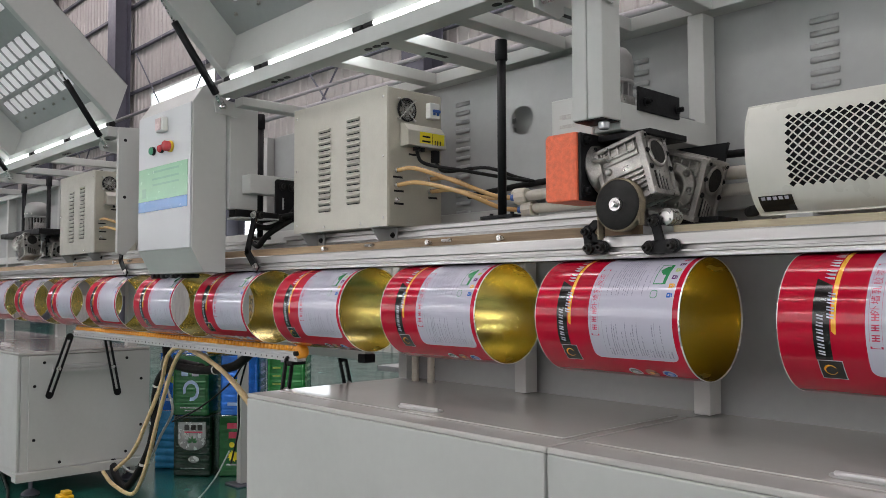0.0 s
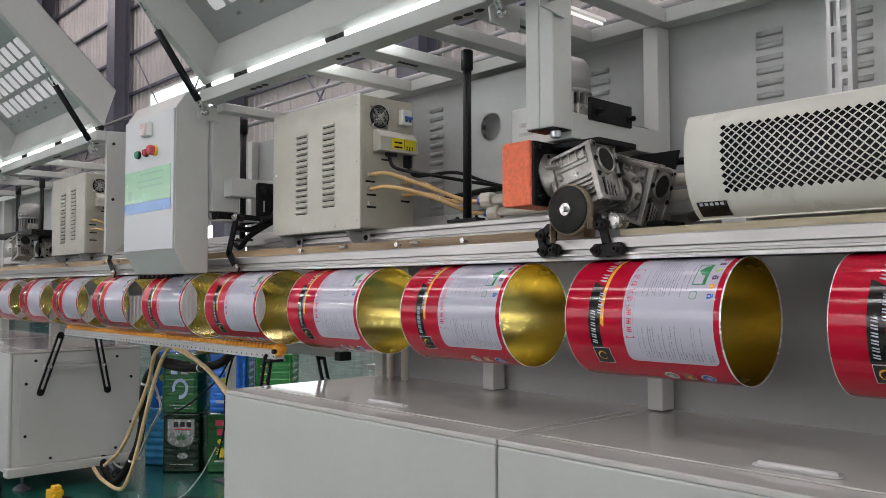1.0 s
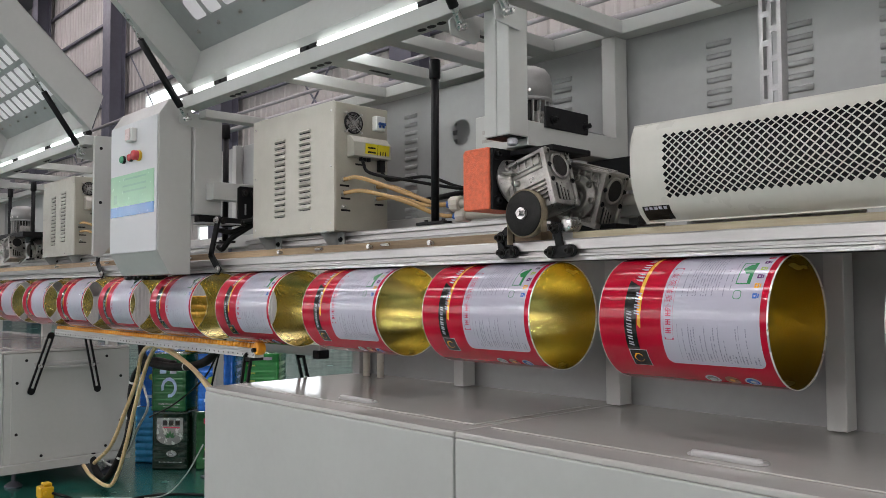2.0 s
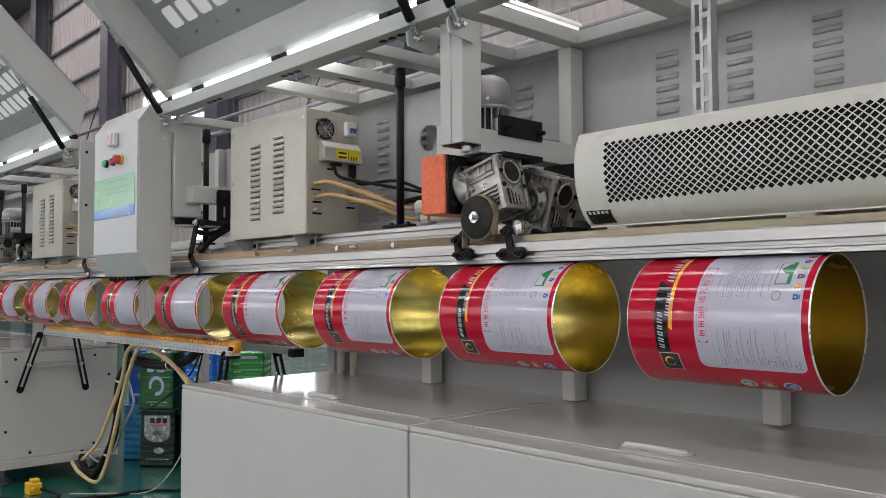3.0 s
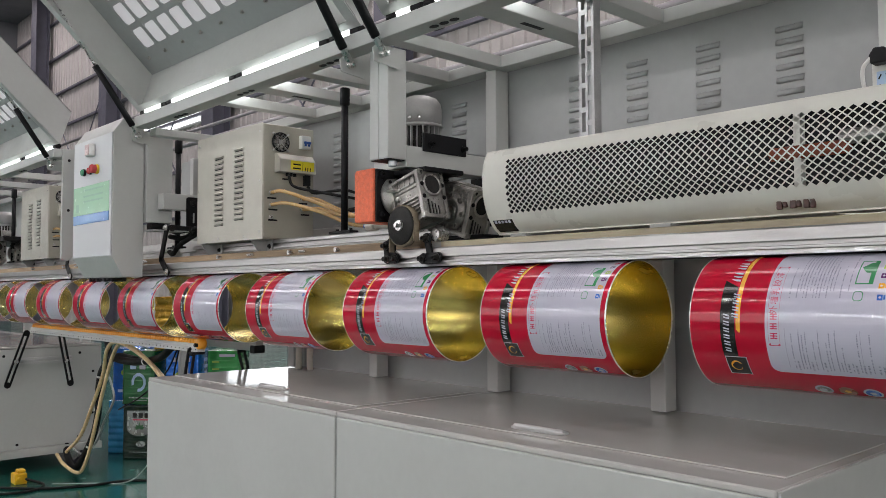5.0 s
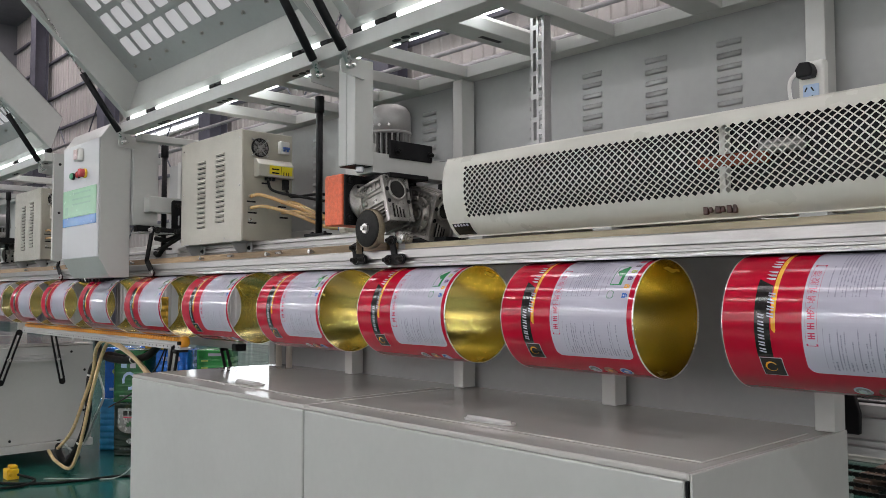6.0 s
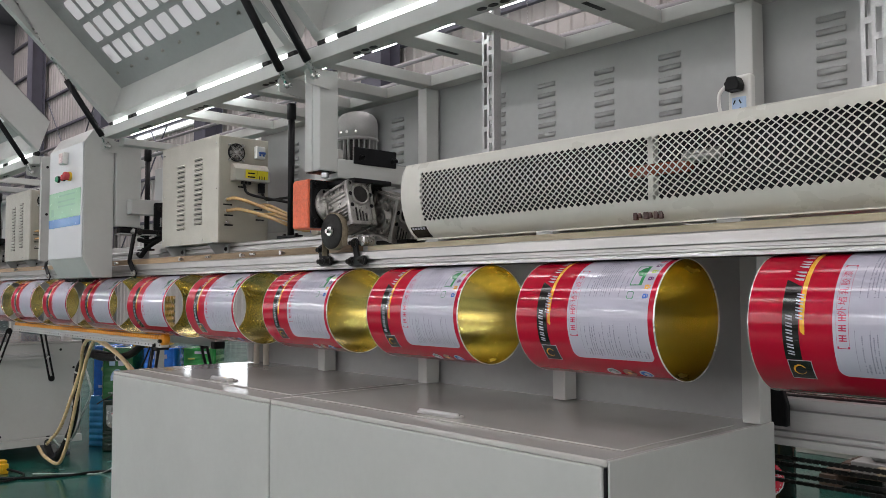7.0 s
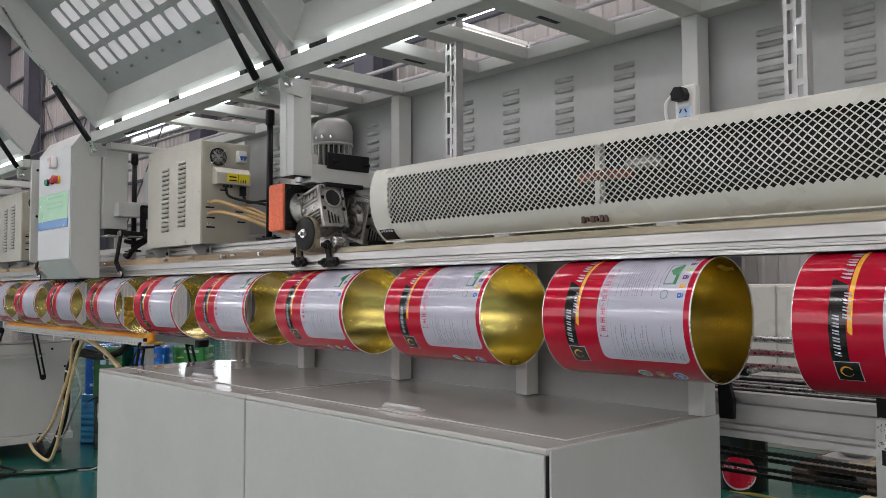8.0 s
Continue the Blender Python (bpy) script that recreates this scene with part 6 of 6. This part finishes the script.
            vs = [bm.verts.new((0.01 + r * math.cos(a), f - 0.0016, 0.155 + r * 1.2 * math.sin(a))) for r, a in ((0.055, a0), (0.055, a1), (0.036, a1), (0.036, a0))]
            bm.faces.new(vs)
        part("swirl_print", bm, LTBLUE, t)
        slab(-0.06, 0.085, 0.045, 0.052, TINSILVER, "word_bar", 0.0014)
        slab(-0.03, 0.075, 0.028, 0.033, TINSILVER, "word_bar", 0.0014)
    elif art == "star":
        slab(-0.06, 0.06, 0.295, 0.330, REDTXT, "word_shape", 0.0014)
        slab(-0.05, 0.07, 0.235, 0.275, REDTXT, "word_shape", 0.0014)
        bm = bm_new()
        vs = []
        for k in range(24):
            r = 0.040 if k % 2 else 0.026
            vs.append(bm.verts.new((-0.02 + r * math.cos(2 * math.pi * k / 24), f - 0.0016, 0.125 + r * math.sin(2 * math.pi * k / 24))))
        bm.faces.new(vs)
        part("star_print", bm, YELLAB, t)
        bm = bm_new()
        lathe(bm, [(0, 0.017), (0.0006, 0.017)], (-0.03, f - 0.001, 0.195), (0, -1, 0), 20)
        part("round_print", bm, YELLAB, t)
        slab(-0.065, 0.03, 0.068, 0.078, TINSILVER, "word_bar", 0.0014)
    elif art == "oval":
        for i in range(4):
            slab(-0.06 + i * 0.032, -0.035 + i * 0.032, 0.295, 0.325, WHITEP, "word_shape", 0.0014)
        bm = bm_new()
        lathe(bm, [(0, 0.05), (0.0006, 0.05)], (0.0, f - 0.0008, 0.20), (0, -1, 0), 28)
        for v in bm.verts:
            v.co.z = 0.20 + (v.co.z - 0.20) * 0.55
        part("oval_print", bm, LIMEP, t)
        slab(-0.07, 0.07, 0.06, 0.08, LTBLUE, "word_bar", 0.0014)
    elif art == "bars":
        for k in range(5):
            slab(-0.08, -0.03, 0.09 + 0.05 * k, 0.10 + 0.05 * k, LIMEP, "word_bar", 0.0014)
        slab(-0.03, 0.08, 0.330, 0.348, WHITEP, "word_bar", 0.0014)
    return t


TZ = FLOOR + 0.001
square_tin(-5.342, 1.029, TZ, 35, TINCYAN, "pale blue ribbed square tin standing on the floor", "ribs")
square_tin(-5.057, 1.019, TZ, 43, TINDARK, "dark green square tin with a silver leaf label", "leaf")
square_tin(-4.862, 1.219, TZ, 45, TINGREEN, "green square tin with a yellow star print", "star")
square_tin(-4.657, 1.439, TZ, 45, TINGREEN2, "bright green square tin at floor level", "bars")
TZ2 = TZ + 0.375
square_tin(-5.327, 1.049, TZ2, 40, TINBLUE, "blue square tin stacked on a pale blue one", "oval")
square_tin(-5.057, 1.014, TZ2, 38, TINGREEN, "green square tin with a pale swirl print, stacked", "swirl")
square_tin(-4.862, 1.229, TZ2, 45, TINBLUE, "blue square tin stacked on a green one", "oval")
square_tin(-4.657, 1.439, TZ2, 45, TINGREEN2, "bright green square tin, stacked", "bars")
square_tin(-5.011, 1.211, TZ2 + 0.375, 45, TINYELLOW, "yellow square tin on top of the stack", "ribs")

# ---------------------------------------------------------------- hoses in the gap
hoses("air_hose", "pale amber air hoses hanging in a loop under the roller track", [
    [(-3.30, 0.44, 0.46), (-3.42, 0.42, 0.56), (-3.62, 0.40, 0.68), (-3.90, 0.36, 0.762), (-4.12, 0.38, 0.71), (-4.285, 0.42, 0.551), (-4.44, 0.42, 0.358), (-4.634, 0.42, 0.151), (-4.88, 0.42, 0.015)],
    [(-3.34, 0.46, 0.44), (-3.46, 0.44, 0.57), (-3.66, 0.42, 0.675), (-3.88, 0.38, 0.758), (-4.079, 0.40, 0.682), (-4.237, 0.40, 0.441), (-4.367, 0.40, 0.191), (-4.47, 0.40, 0.028), (-4.60, 0.40, -0.07), (-4.86, 0.40, -0.06), (-5.03, 0.41, -0.02)]], 0.011, HOSE2)
hoses("corrugated_hose", "thick black corrugated hose tied with white straps", [
    [(-4.40, 0.47, 0.80), (-4.323, 0.46, 0.747), (-4.24, 0.45, 0.664), (-3.934, 0.45, 0.647), (-3.596, 0.45, 0.684), (-3.44, 0.46, 0.757), (-3.36, 0.48, 0.82)],
    [(-3.95, 0.48, 0.655), (-4.186, 0.46, 0.660), (-4.353, 0.45, 0.587), (-4.42, 0.45, 0.477), (-4.436, 0.45, 0.295), (-4.532, 0.45, 0.131), (-4.78, 0.45, -0.07), (-4.98, 0.46, -0.03), (-5.12, 0.5, 0.02)]], 0.021, RUBBER)
hoses("clear_hose", "thin clear hose hanging beside the black hose", [
    [(-4.36, 0.48, 0.72), (-4.465, 0.5, 0.606), (-4.357, 0.5, 0.478), (-4.32, 0.5, 0.392), (-4.455, 0.5, 0.256), (-4.60, 0.5, 0.10), (-4.82, 0.5, 0.0), (-5.08, 0.52, 0.01)]], 0.007, CLEAR)
hoses("thin_cable", "thin black cables slung across the gap", [
    [(-3.9, 0.70, 0.70), (-4.1, 0.72, 0.55), (-4.45, 0.72, 0.38), (-4.75, 0.70, 0.27)],
    [(-3.92, 0.72, 0.70), (-4.08, 0.76, 0.50), (-4.12, 0.78, 0.30), (-4.2, 0.78, 0.10)]], 0.005, RUBBER)
hoses("floor_cable", "black cable lying on the green floor", [
    [(-4.06, 0.88, FLOOR + 0.008), (-4.36, 0.62, FLOOR + 0.008), (-4.40, 0.385, FLOOR + 0.008), (-4.55, 0.12, FLOOR + 0.008), (-4.9, -0.1, FLOOR + 0.008), (-5.4, 0.0, FLOOR + 0.008), (-5.9, 0.1, FLOOR + 0.008)],
    [(-4.75, 0.14, FLOOR + 0.03), (-4.6, 0.2, FLOOR + 0.008), (-4.5, 0.05, FLOOR + 0.008), (-4.7, -0.25, FLOOR + 0.008), (-5.2, -0.3, FLOOR + 0.008)]], 0.008, RUBBER)
hoses("floor_hose", "pale hose trailing on the floor by the tins", [
    [(-4.25, 0.80, 0.16), (-4.26, 0.70, 0.0), (-4.33, 0.60, FLOOR + 0.01), (-4.45, 0.42, FLOOR + 0.008), (-4.6, 0.25, FLOOR + 0.008)]], 0.004, CLEAR)
for p in ((-4.40, 0.45, 0.53), (-4.435, 0.45, 0.33), (-3.75, 0.45, 0.66), (-4.56, 0.45, 0.09)):
    bm = lathe(bm_new(), [(-0.006, 0.0225), (0.006, 0.0225)], p, (0.25, 0, 1) if p[0] < -4 else (1, 0, 0.1), 14)
    tagged(part("cable_tie", bm, WHITEPL), "white cable tie round the black hose", "cable tie", "cable ties")
PLUG = thing("floor_plug", "yellow plug box with two knobs on the floor", "plug box")
part("box", box(bm_new(), -4.83, -4.74, 0.08, 0.15, FLOOR, FLOOR + 0.065, 0.006), YELPL, PLUG)
part("flap", box(bm_new(), -4.815, -4.755, 0.10, 0.145, FLOOR + 0.0655, FLOOR + 0.085, 0.006), YELPL, PLUG)
part("knob", cyl(bm_new(), (-4.74, 0.10, FLOOR + 0.035), (-4.725, 0.10, FLOOR + 0.035), 0.012, 14, 0.003), YELPL, PLUG)

# upright pipes behind the can line and the far bench
for x in (-2.494, -2.405):
    t = thing("riser_pipe", "thin pale vertical pipe standing on the cabinet lid", "pipe", "riser pipes")
    part("pipe", cyl(bm_new(), (x, 0.62, 0.6945), (x, 0.62, 1.26), 0.014, 14), PIPEW, t, "", True)
BENCH = thing("far_bench", "pale timber trestle bench with dark sacks, behind the line", "bench")
part("top", box(bm_new(), -4.9, -2.6, 2.35, 2.95, 0.44, 0.48, 0.004), GREY2, BENCH)
for x in (-4.6, -3.4, -2.8):
    for y in (2.4, 2.9):
        part("leg", box(bm_new(), x - 0.03, x + 0.03, y - 0.03, y + 0.03, FLOOR, 0.44), PALEWOOD, BENCH)
RACK = thing("timber_rack", "pale timber rack behind the line", "rack")
for x in (-5.35, -4.75, -4.15):
    part("upright", box(bm_new(), x - 0.035, x + 0.035, 3.2, 3.26, FLOOR, 1.05, 0.003), PALEWOOD, RACK)
for z in (0.55, 0.72, 1.0):
    part("rail", box(bm_new(), -5.6, -3.9, 3.265, 3.31, z - 0.03, z + 0.03, 0.003), PALEWOOD, RACK)
for i, (x, y, s) in enumerate(((-4.3, 2.6, 0.16), (-3.9, 2.65, 0.13), (-4.75, 2.6, 0.12), (-3.3, 2.6, 0.10))):
    bm = bm_new()
    bmesh.ops.create_icosphere(bm, subdivisions=3, radius=s)
    for v in bm.verts:
        v.co *= 1 + 0.25 * noise.noise(v.co * 9 + Vector((i, 0, 0)))
        v.co.z = max(v.co.z * 0.8, -s * 0.55)
        v.co += Vector((x, y, 0.48 + s * 0.55))
    tagged(part("sack", bm, (BLACK, OLDWOOD, PALEWOOD, BLACK)[i], None, "", True), "crumpled dark sack lying on the bench", "sack", "sacks on the bench")

# ---------------------------------------------------------------- outfeed bed at the line's end
BED = thing("outfeed_bed", "aluminium profile bed with steel guide rods at the line's end", "conveyor bed")
for y0, nm in ((0.85, "front_profile"), (1.35, "rear_profile")):
    prof = [(y0, 0.610), (y0 + 0.045, 0.610), (y0 + 0.045, 0.742), (y0, 0.742), (y0, 0.722), (y0 + 0.022, 0.720), (y0 + 0.022, 0.710), (y0, 0.708), (y0, 0.662), (y0 + 0.022, 0.660), (y0 + 0.022, 0.650), (y0, 0.648), (y0, 0.640), (y0 + 0.018, 0.638), (y0 + 0.018, 0.632), (y0, 0.630)]
    part(nm, prism(bm_new(), prof, -0.6, 3.1), ANOD, BED)
for i, y in enumerate((0.92, 0.96, 1.0, 1.05, 1.10, 1.16, 1.22, 1.28)):
    part("slat_rod", box(bm_new(), -0.6, 3.1, y, y + 0.022, 0.728 - 0.002 * (i % 3), 0.744 - 0.002 * (i % 3), 0.003), STEEL if i % 2 else WHEELBLK, BED)
for y, z in ((1.05, 0.80), (1.18, 0.835), (1.32, 0.87)):
    part("guide_rod", cyl(bm_new(), (-0.6, y, z), (2.6, y, z), 0.012, 14), STEEL, BED, "", True)
for x in (-0.02, 0.42, 1.2):
    cl = part("rod_clamp", prism(bm_new(), [(x - 0.022, 0.665), (x + 0.022, 0.665), (x + 0.024, 0.720), (x + 0.012, 0.765), (x + 0.012, 0.814), (x + 0.006, 0.820), (x - 0.022, 0.820), (x - 0.028, 0.814)], 0.828, 0.848, "y", 0.003), BLACK, BED, "black rod clamp")
    part("clamp_knob", lathe(bm_new(), [(0, 0.005), (0.012, 0.005), (0.013, 0.016), (0.022, 0.018), (0.026, 0.012), (0.027, 0)], (x - 0.008, 0.838, 0.820), (0, 0, 1), 14), BLACK, cl)
    part("short_rod", cyl(bm_new(), (x - 0.055, 0.838, 0.808), (x + 0.085, 0.838, 0.808), 0.007, 14), STEEL, cl, "bright steel rod", True)
    part("bushing", cyl(bm_new(), (x + 0.030, 0.838, 0.808), (x + 0.066, 0.838, 0.808), 0.015, 16, 0.002), BLACK, cl)
    part("cross_rod", cyl(bm_new(), (x, 0.849, 0.780), (x, 1.12, 0.80), 0.008, 12), STEEL, cl, "", True)
for x in (0.40, 2.2, -0.5):
    lg = part("leg", box(bm_new(), x, x + 0.055, 0.80, 0.848, FLOOR, 0.715, 0.003), ANOD, BED)
    bm = bm_new()
    for z in (0.69, 0.655):
        bolt(bm, (x + 0.022, 0.80, z), (0, -1, 0), 0.010, 0.012)
    pieces("leg_bolt", bm, STEEL, lg)
    bm = bm_new()
    box(bm, x + 0.016, x + 0.028, 0.7985, 0.7995, 0.60, 0.64)
    part("leg_slot", bm, BLACK, lg)
    part("leg", box(bm_new(), x, x + 0.055, 1.352, 1.40, FLOOR, 0.609, 0.003), ALU, BED)
for z, y in ((0.555, 0.95), (0.515, 1.05), (0.47, 1.12), (0.43, 1.20)):
    bm = bm_new()
    box(bm, -0.6, 3.1, y + 0.002, y + 0.008, z - 0.004, z + 0.004)
    for k in range(185):
        box(bm, -0.6 + 0.02 * k, -0.6 + 0.02 * k + 0.014, y, y + 0.010, z - 0.006, z + 0.006)
    part("drive_chain", bm, WHEELBLK, BED, "dark drive chain")

# cabinet, pails and pallet behind the bed
CB = thing("electrical_cabinet", "off-white steel cabinet standing behind the outfeed bed", "cabinet")
part("body", box(bm_new(), -2.4, 0.1, 4.5, 5.1, FLOOR, 1.08, 0.006), CREAM, CB)
for xa in (-2.38, -1.56, -0.735):
    part("door", box(bm_new(), xa, xa + 0.80, 4.485, 4.498, FLOOR + 0.03, 1.06, 0.004), CREAM, CB)
part("beacon", cyl(bm_new(), (-1.45, 4.7, 1.08), (-1.45, 4.7, 1.12), 0.05, 16, 0.008), REDPL, CB)
PAIL = thing("paint_pail", "black and red printed metal pail on the floor", "pail", "pails")
PAIL.matrix_basis = pose(-1.20, 3.20, FLOOR)
part("body", lathe(bm_new(), [(0, 0.140), (0.004, 0.146), (0.37, 0.146), (0.376, 0.150), (0.382, 0.146), (0.382, 0.135), (0.374, 0.13)], (0, 0, 0), (0, 0, 1), 40), BLACKP, PAIL, "", True)


def pail_patch(r, rows, m_, nm):
    bm = bm_new()
    prev = None
    for z, a0, a1 in rows:
        line = [bm.verts.new((r * math.sin(radians(a0 + (a1 - a0) * i / 10)), -r * math.cos(radians(a0 + (a1 - a0) * i / 10)), z)) for i in range(11)]
        if prev:
            for i in range(10):
                bm.faces.new((prev[i], prev[i + 1], line[i + 1], line[i]))
        prev = line
    return part(nm, bm, m_, PAIL, "", True)


pail_patch(0.1464, [(0.105 + 0.095 * math.sin(math.pi * (i / 12 - 0.5)), 20 - 40 * math.cos(math.pi * (i / 12 - 0.5)), 20 + 40 * math.cos(math.pi * (i / 12 - 0.5))) for i in range(13)], WHITEP, "disc_edge")
pail_patch(0.1468, [(0.112 + 0.092 * math.sin(math.pi * (i / 12 - 0.5)), 20 - 38.5 * math.cos(math.pi * (i / 12 - 0.5)), 20 + 38.5 * math.cos(math.pi * (i / 12 - 0.5))) for i in range(13)], REDP, "red_disc")
tt = glyph("环保万能胶", 0.036)
bm = bm_new()
mp = {}
for v in tt.verts:
    a = radians(20) + v.co.x / 0.1474
    mp[v] = bm.verts.new((0.1474 * math.sin(a), -0.1474 * math.cos(a), 0.135 + v.co.y))
for f in tt.faces:
    bm.faces.new([mp[v] for v in f.verts])
tt.free()
part("pail_text", bm, WHITEP, PAIL, "white lettering")
for i in range(4):
    pail_patch(0.1468, [(0.318, 4 + i * 8, 10 + i * 8), (0.335, 4 + i * 8, 10 + i * 8)], WHITEP, "word_shape")
pail_patch(0.1468, [(0.350, 15, 27), (0.366, 15, 27)], REDP, "crest_shape")
PAL = thing("pallet", "worn dark wooden pallet with a paper sheet on it", "pallet")
for i in range(5):
    part("deck_board", box(bm_new(), -1.05 + 0.0, -0.05, 3.55 + 0.15 * i, 3.67 + 0.15 * i, FLOOR + 0.085, FLOOR + 0.105, 0.003), OLDWOOD, PAL)
for x in (-1.05, -0.62, -0.15):
    part("bearer", box(bm_new(), x, x + 0.09, 3.52, 4.28, FLOOR, FLOOR + 0.0845, 0.003), OLDWOOD, PAL)
bm = bm_new()
box(bm, -0.74, -0.60, 3.55, 4.25, FLOOR + 0.106, FLOOR + 0.16, 0.004)
tagged(part("timber_block", bm, PALEWOOD), "pale timber block lying on the pallet", "timber")
bm = bm_new()
box(bm, -0.62, 0.2, 3.1, 3.52, FLOOR + 0.001, FLOOR + 0.006)
tagged(part("cardboard_sheet", bm, PALEWOOD), "flattened brown cardboard sheet on the floor", "cardboard")
GM = thing("gear_motor", "pale grey gear motor under the outfeed bed", "gear motor")
part("body", lathe(bm_new(), [(0, 0.09), (0.05, 0.11), (0.2, 0.11), (0.24, 0.08), (0.26, 0.0)], (-0.80, 3.88, FLOOR + 0.27), (0.3, -1, 0), 24), MOTOR, GM, "", True)
part("base", box(bm_new(), -0.90, -0.66, 3.60, 3.90, FLOOR + 0.106, FLOOR + 0.17, 0.005), MOTOR, GM)
bm = bm_new()
for k in range(6):
    a = 2 * math.pi * k / 6
    bolt(bm, (-0.73 + 0.07 * math.cos(a), 3.655, FLOOR + 0.27 + 0.07 * math.sin(a)), (0.3, -1, 0), 0.008, 0.01)
pieces("bolt", bm, STEEL, GM)
bm = bm_new()
box(bm, -1.2, 0.2, 3.04, 3.10, FLOOR + 0.0005, FLOOR + 0.0015)
structure("floor_line", bm, WORNYEL, "worn yellow floor marking line")


# ---------------------------------------------------------------- what moves
CAN_SPEED, CAN_PITCH = 0.2468, 0.626
CAN0 = build_can()
CAN0.matrix_basis = pose(-1.489, CAN_Y, CAN_Z)
CANS = [(0, CAN0)] + [(k, copy_thing(CAN0, pose(-1.489 + CAN_PITCH * k, CAN_Y, CAN_Z))) for k in (-11, -10, -9, -8, -7, -6, -5, -4, -3, -2, -1, 1, 2)]


STAND = Matrix.Rotation(radians(90), 4, "Y") @ Matrix.Rotation(radians(180), 4, "X")
UPRIGHT_CAN = copy_thing(CAN0, pose(2.67, 1.12, 0.7445 + CAN_L) @ STAND)
tagged(UPRIGHT_CAN, "red printed tin can standing upright on the outfeed bed", "can", "tin cans on the line")


def motions():
    """The can bodies slide along the rail at an even pace; one can rides back upright on the bed."""
    walk(UPRIGHT_CAN, [(t, pose(2.67 - 0.38 * t, 1.12, 0.7445 + CAN_L) @ STAND) for t in (0.0, 4.0, 8.0)])
    for k, ob in CANS:
        x = -1.489 + CAN_PITCH * k
        walk(ob, [(0.0, pose(x, CAN_Y, CAN_Z)), (4.0, pose(x + 4 * CAN_SPEED, CAN_Y, CAN_Z)), (8.0, pose(x + 8 * CAN_SPEED, CAN_Y, CAN_Z))])


motions()
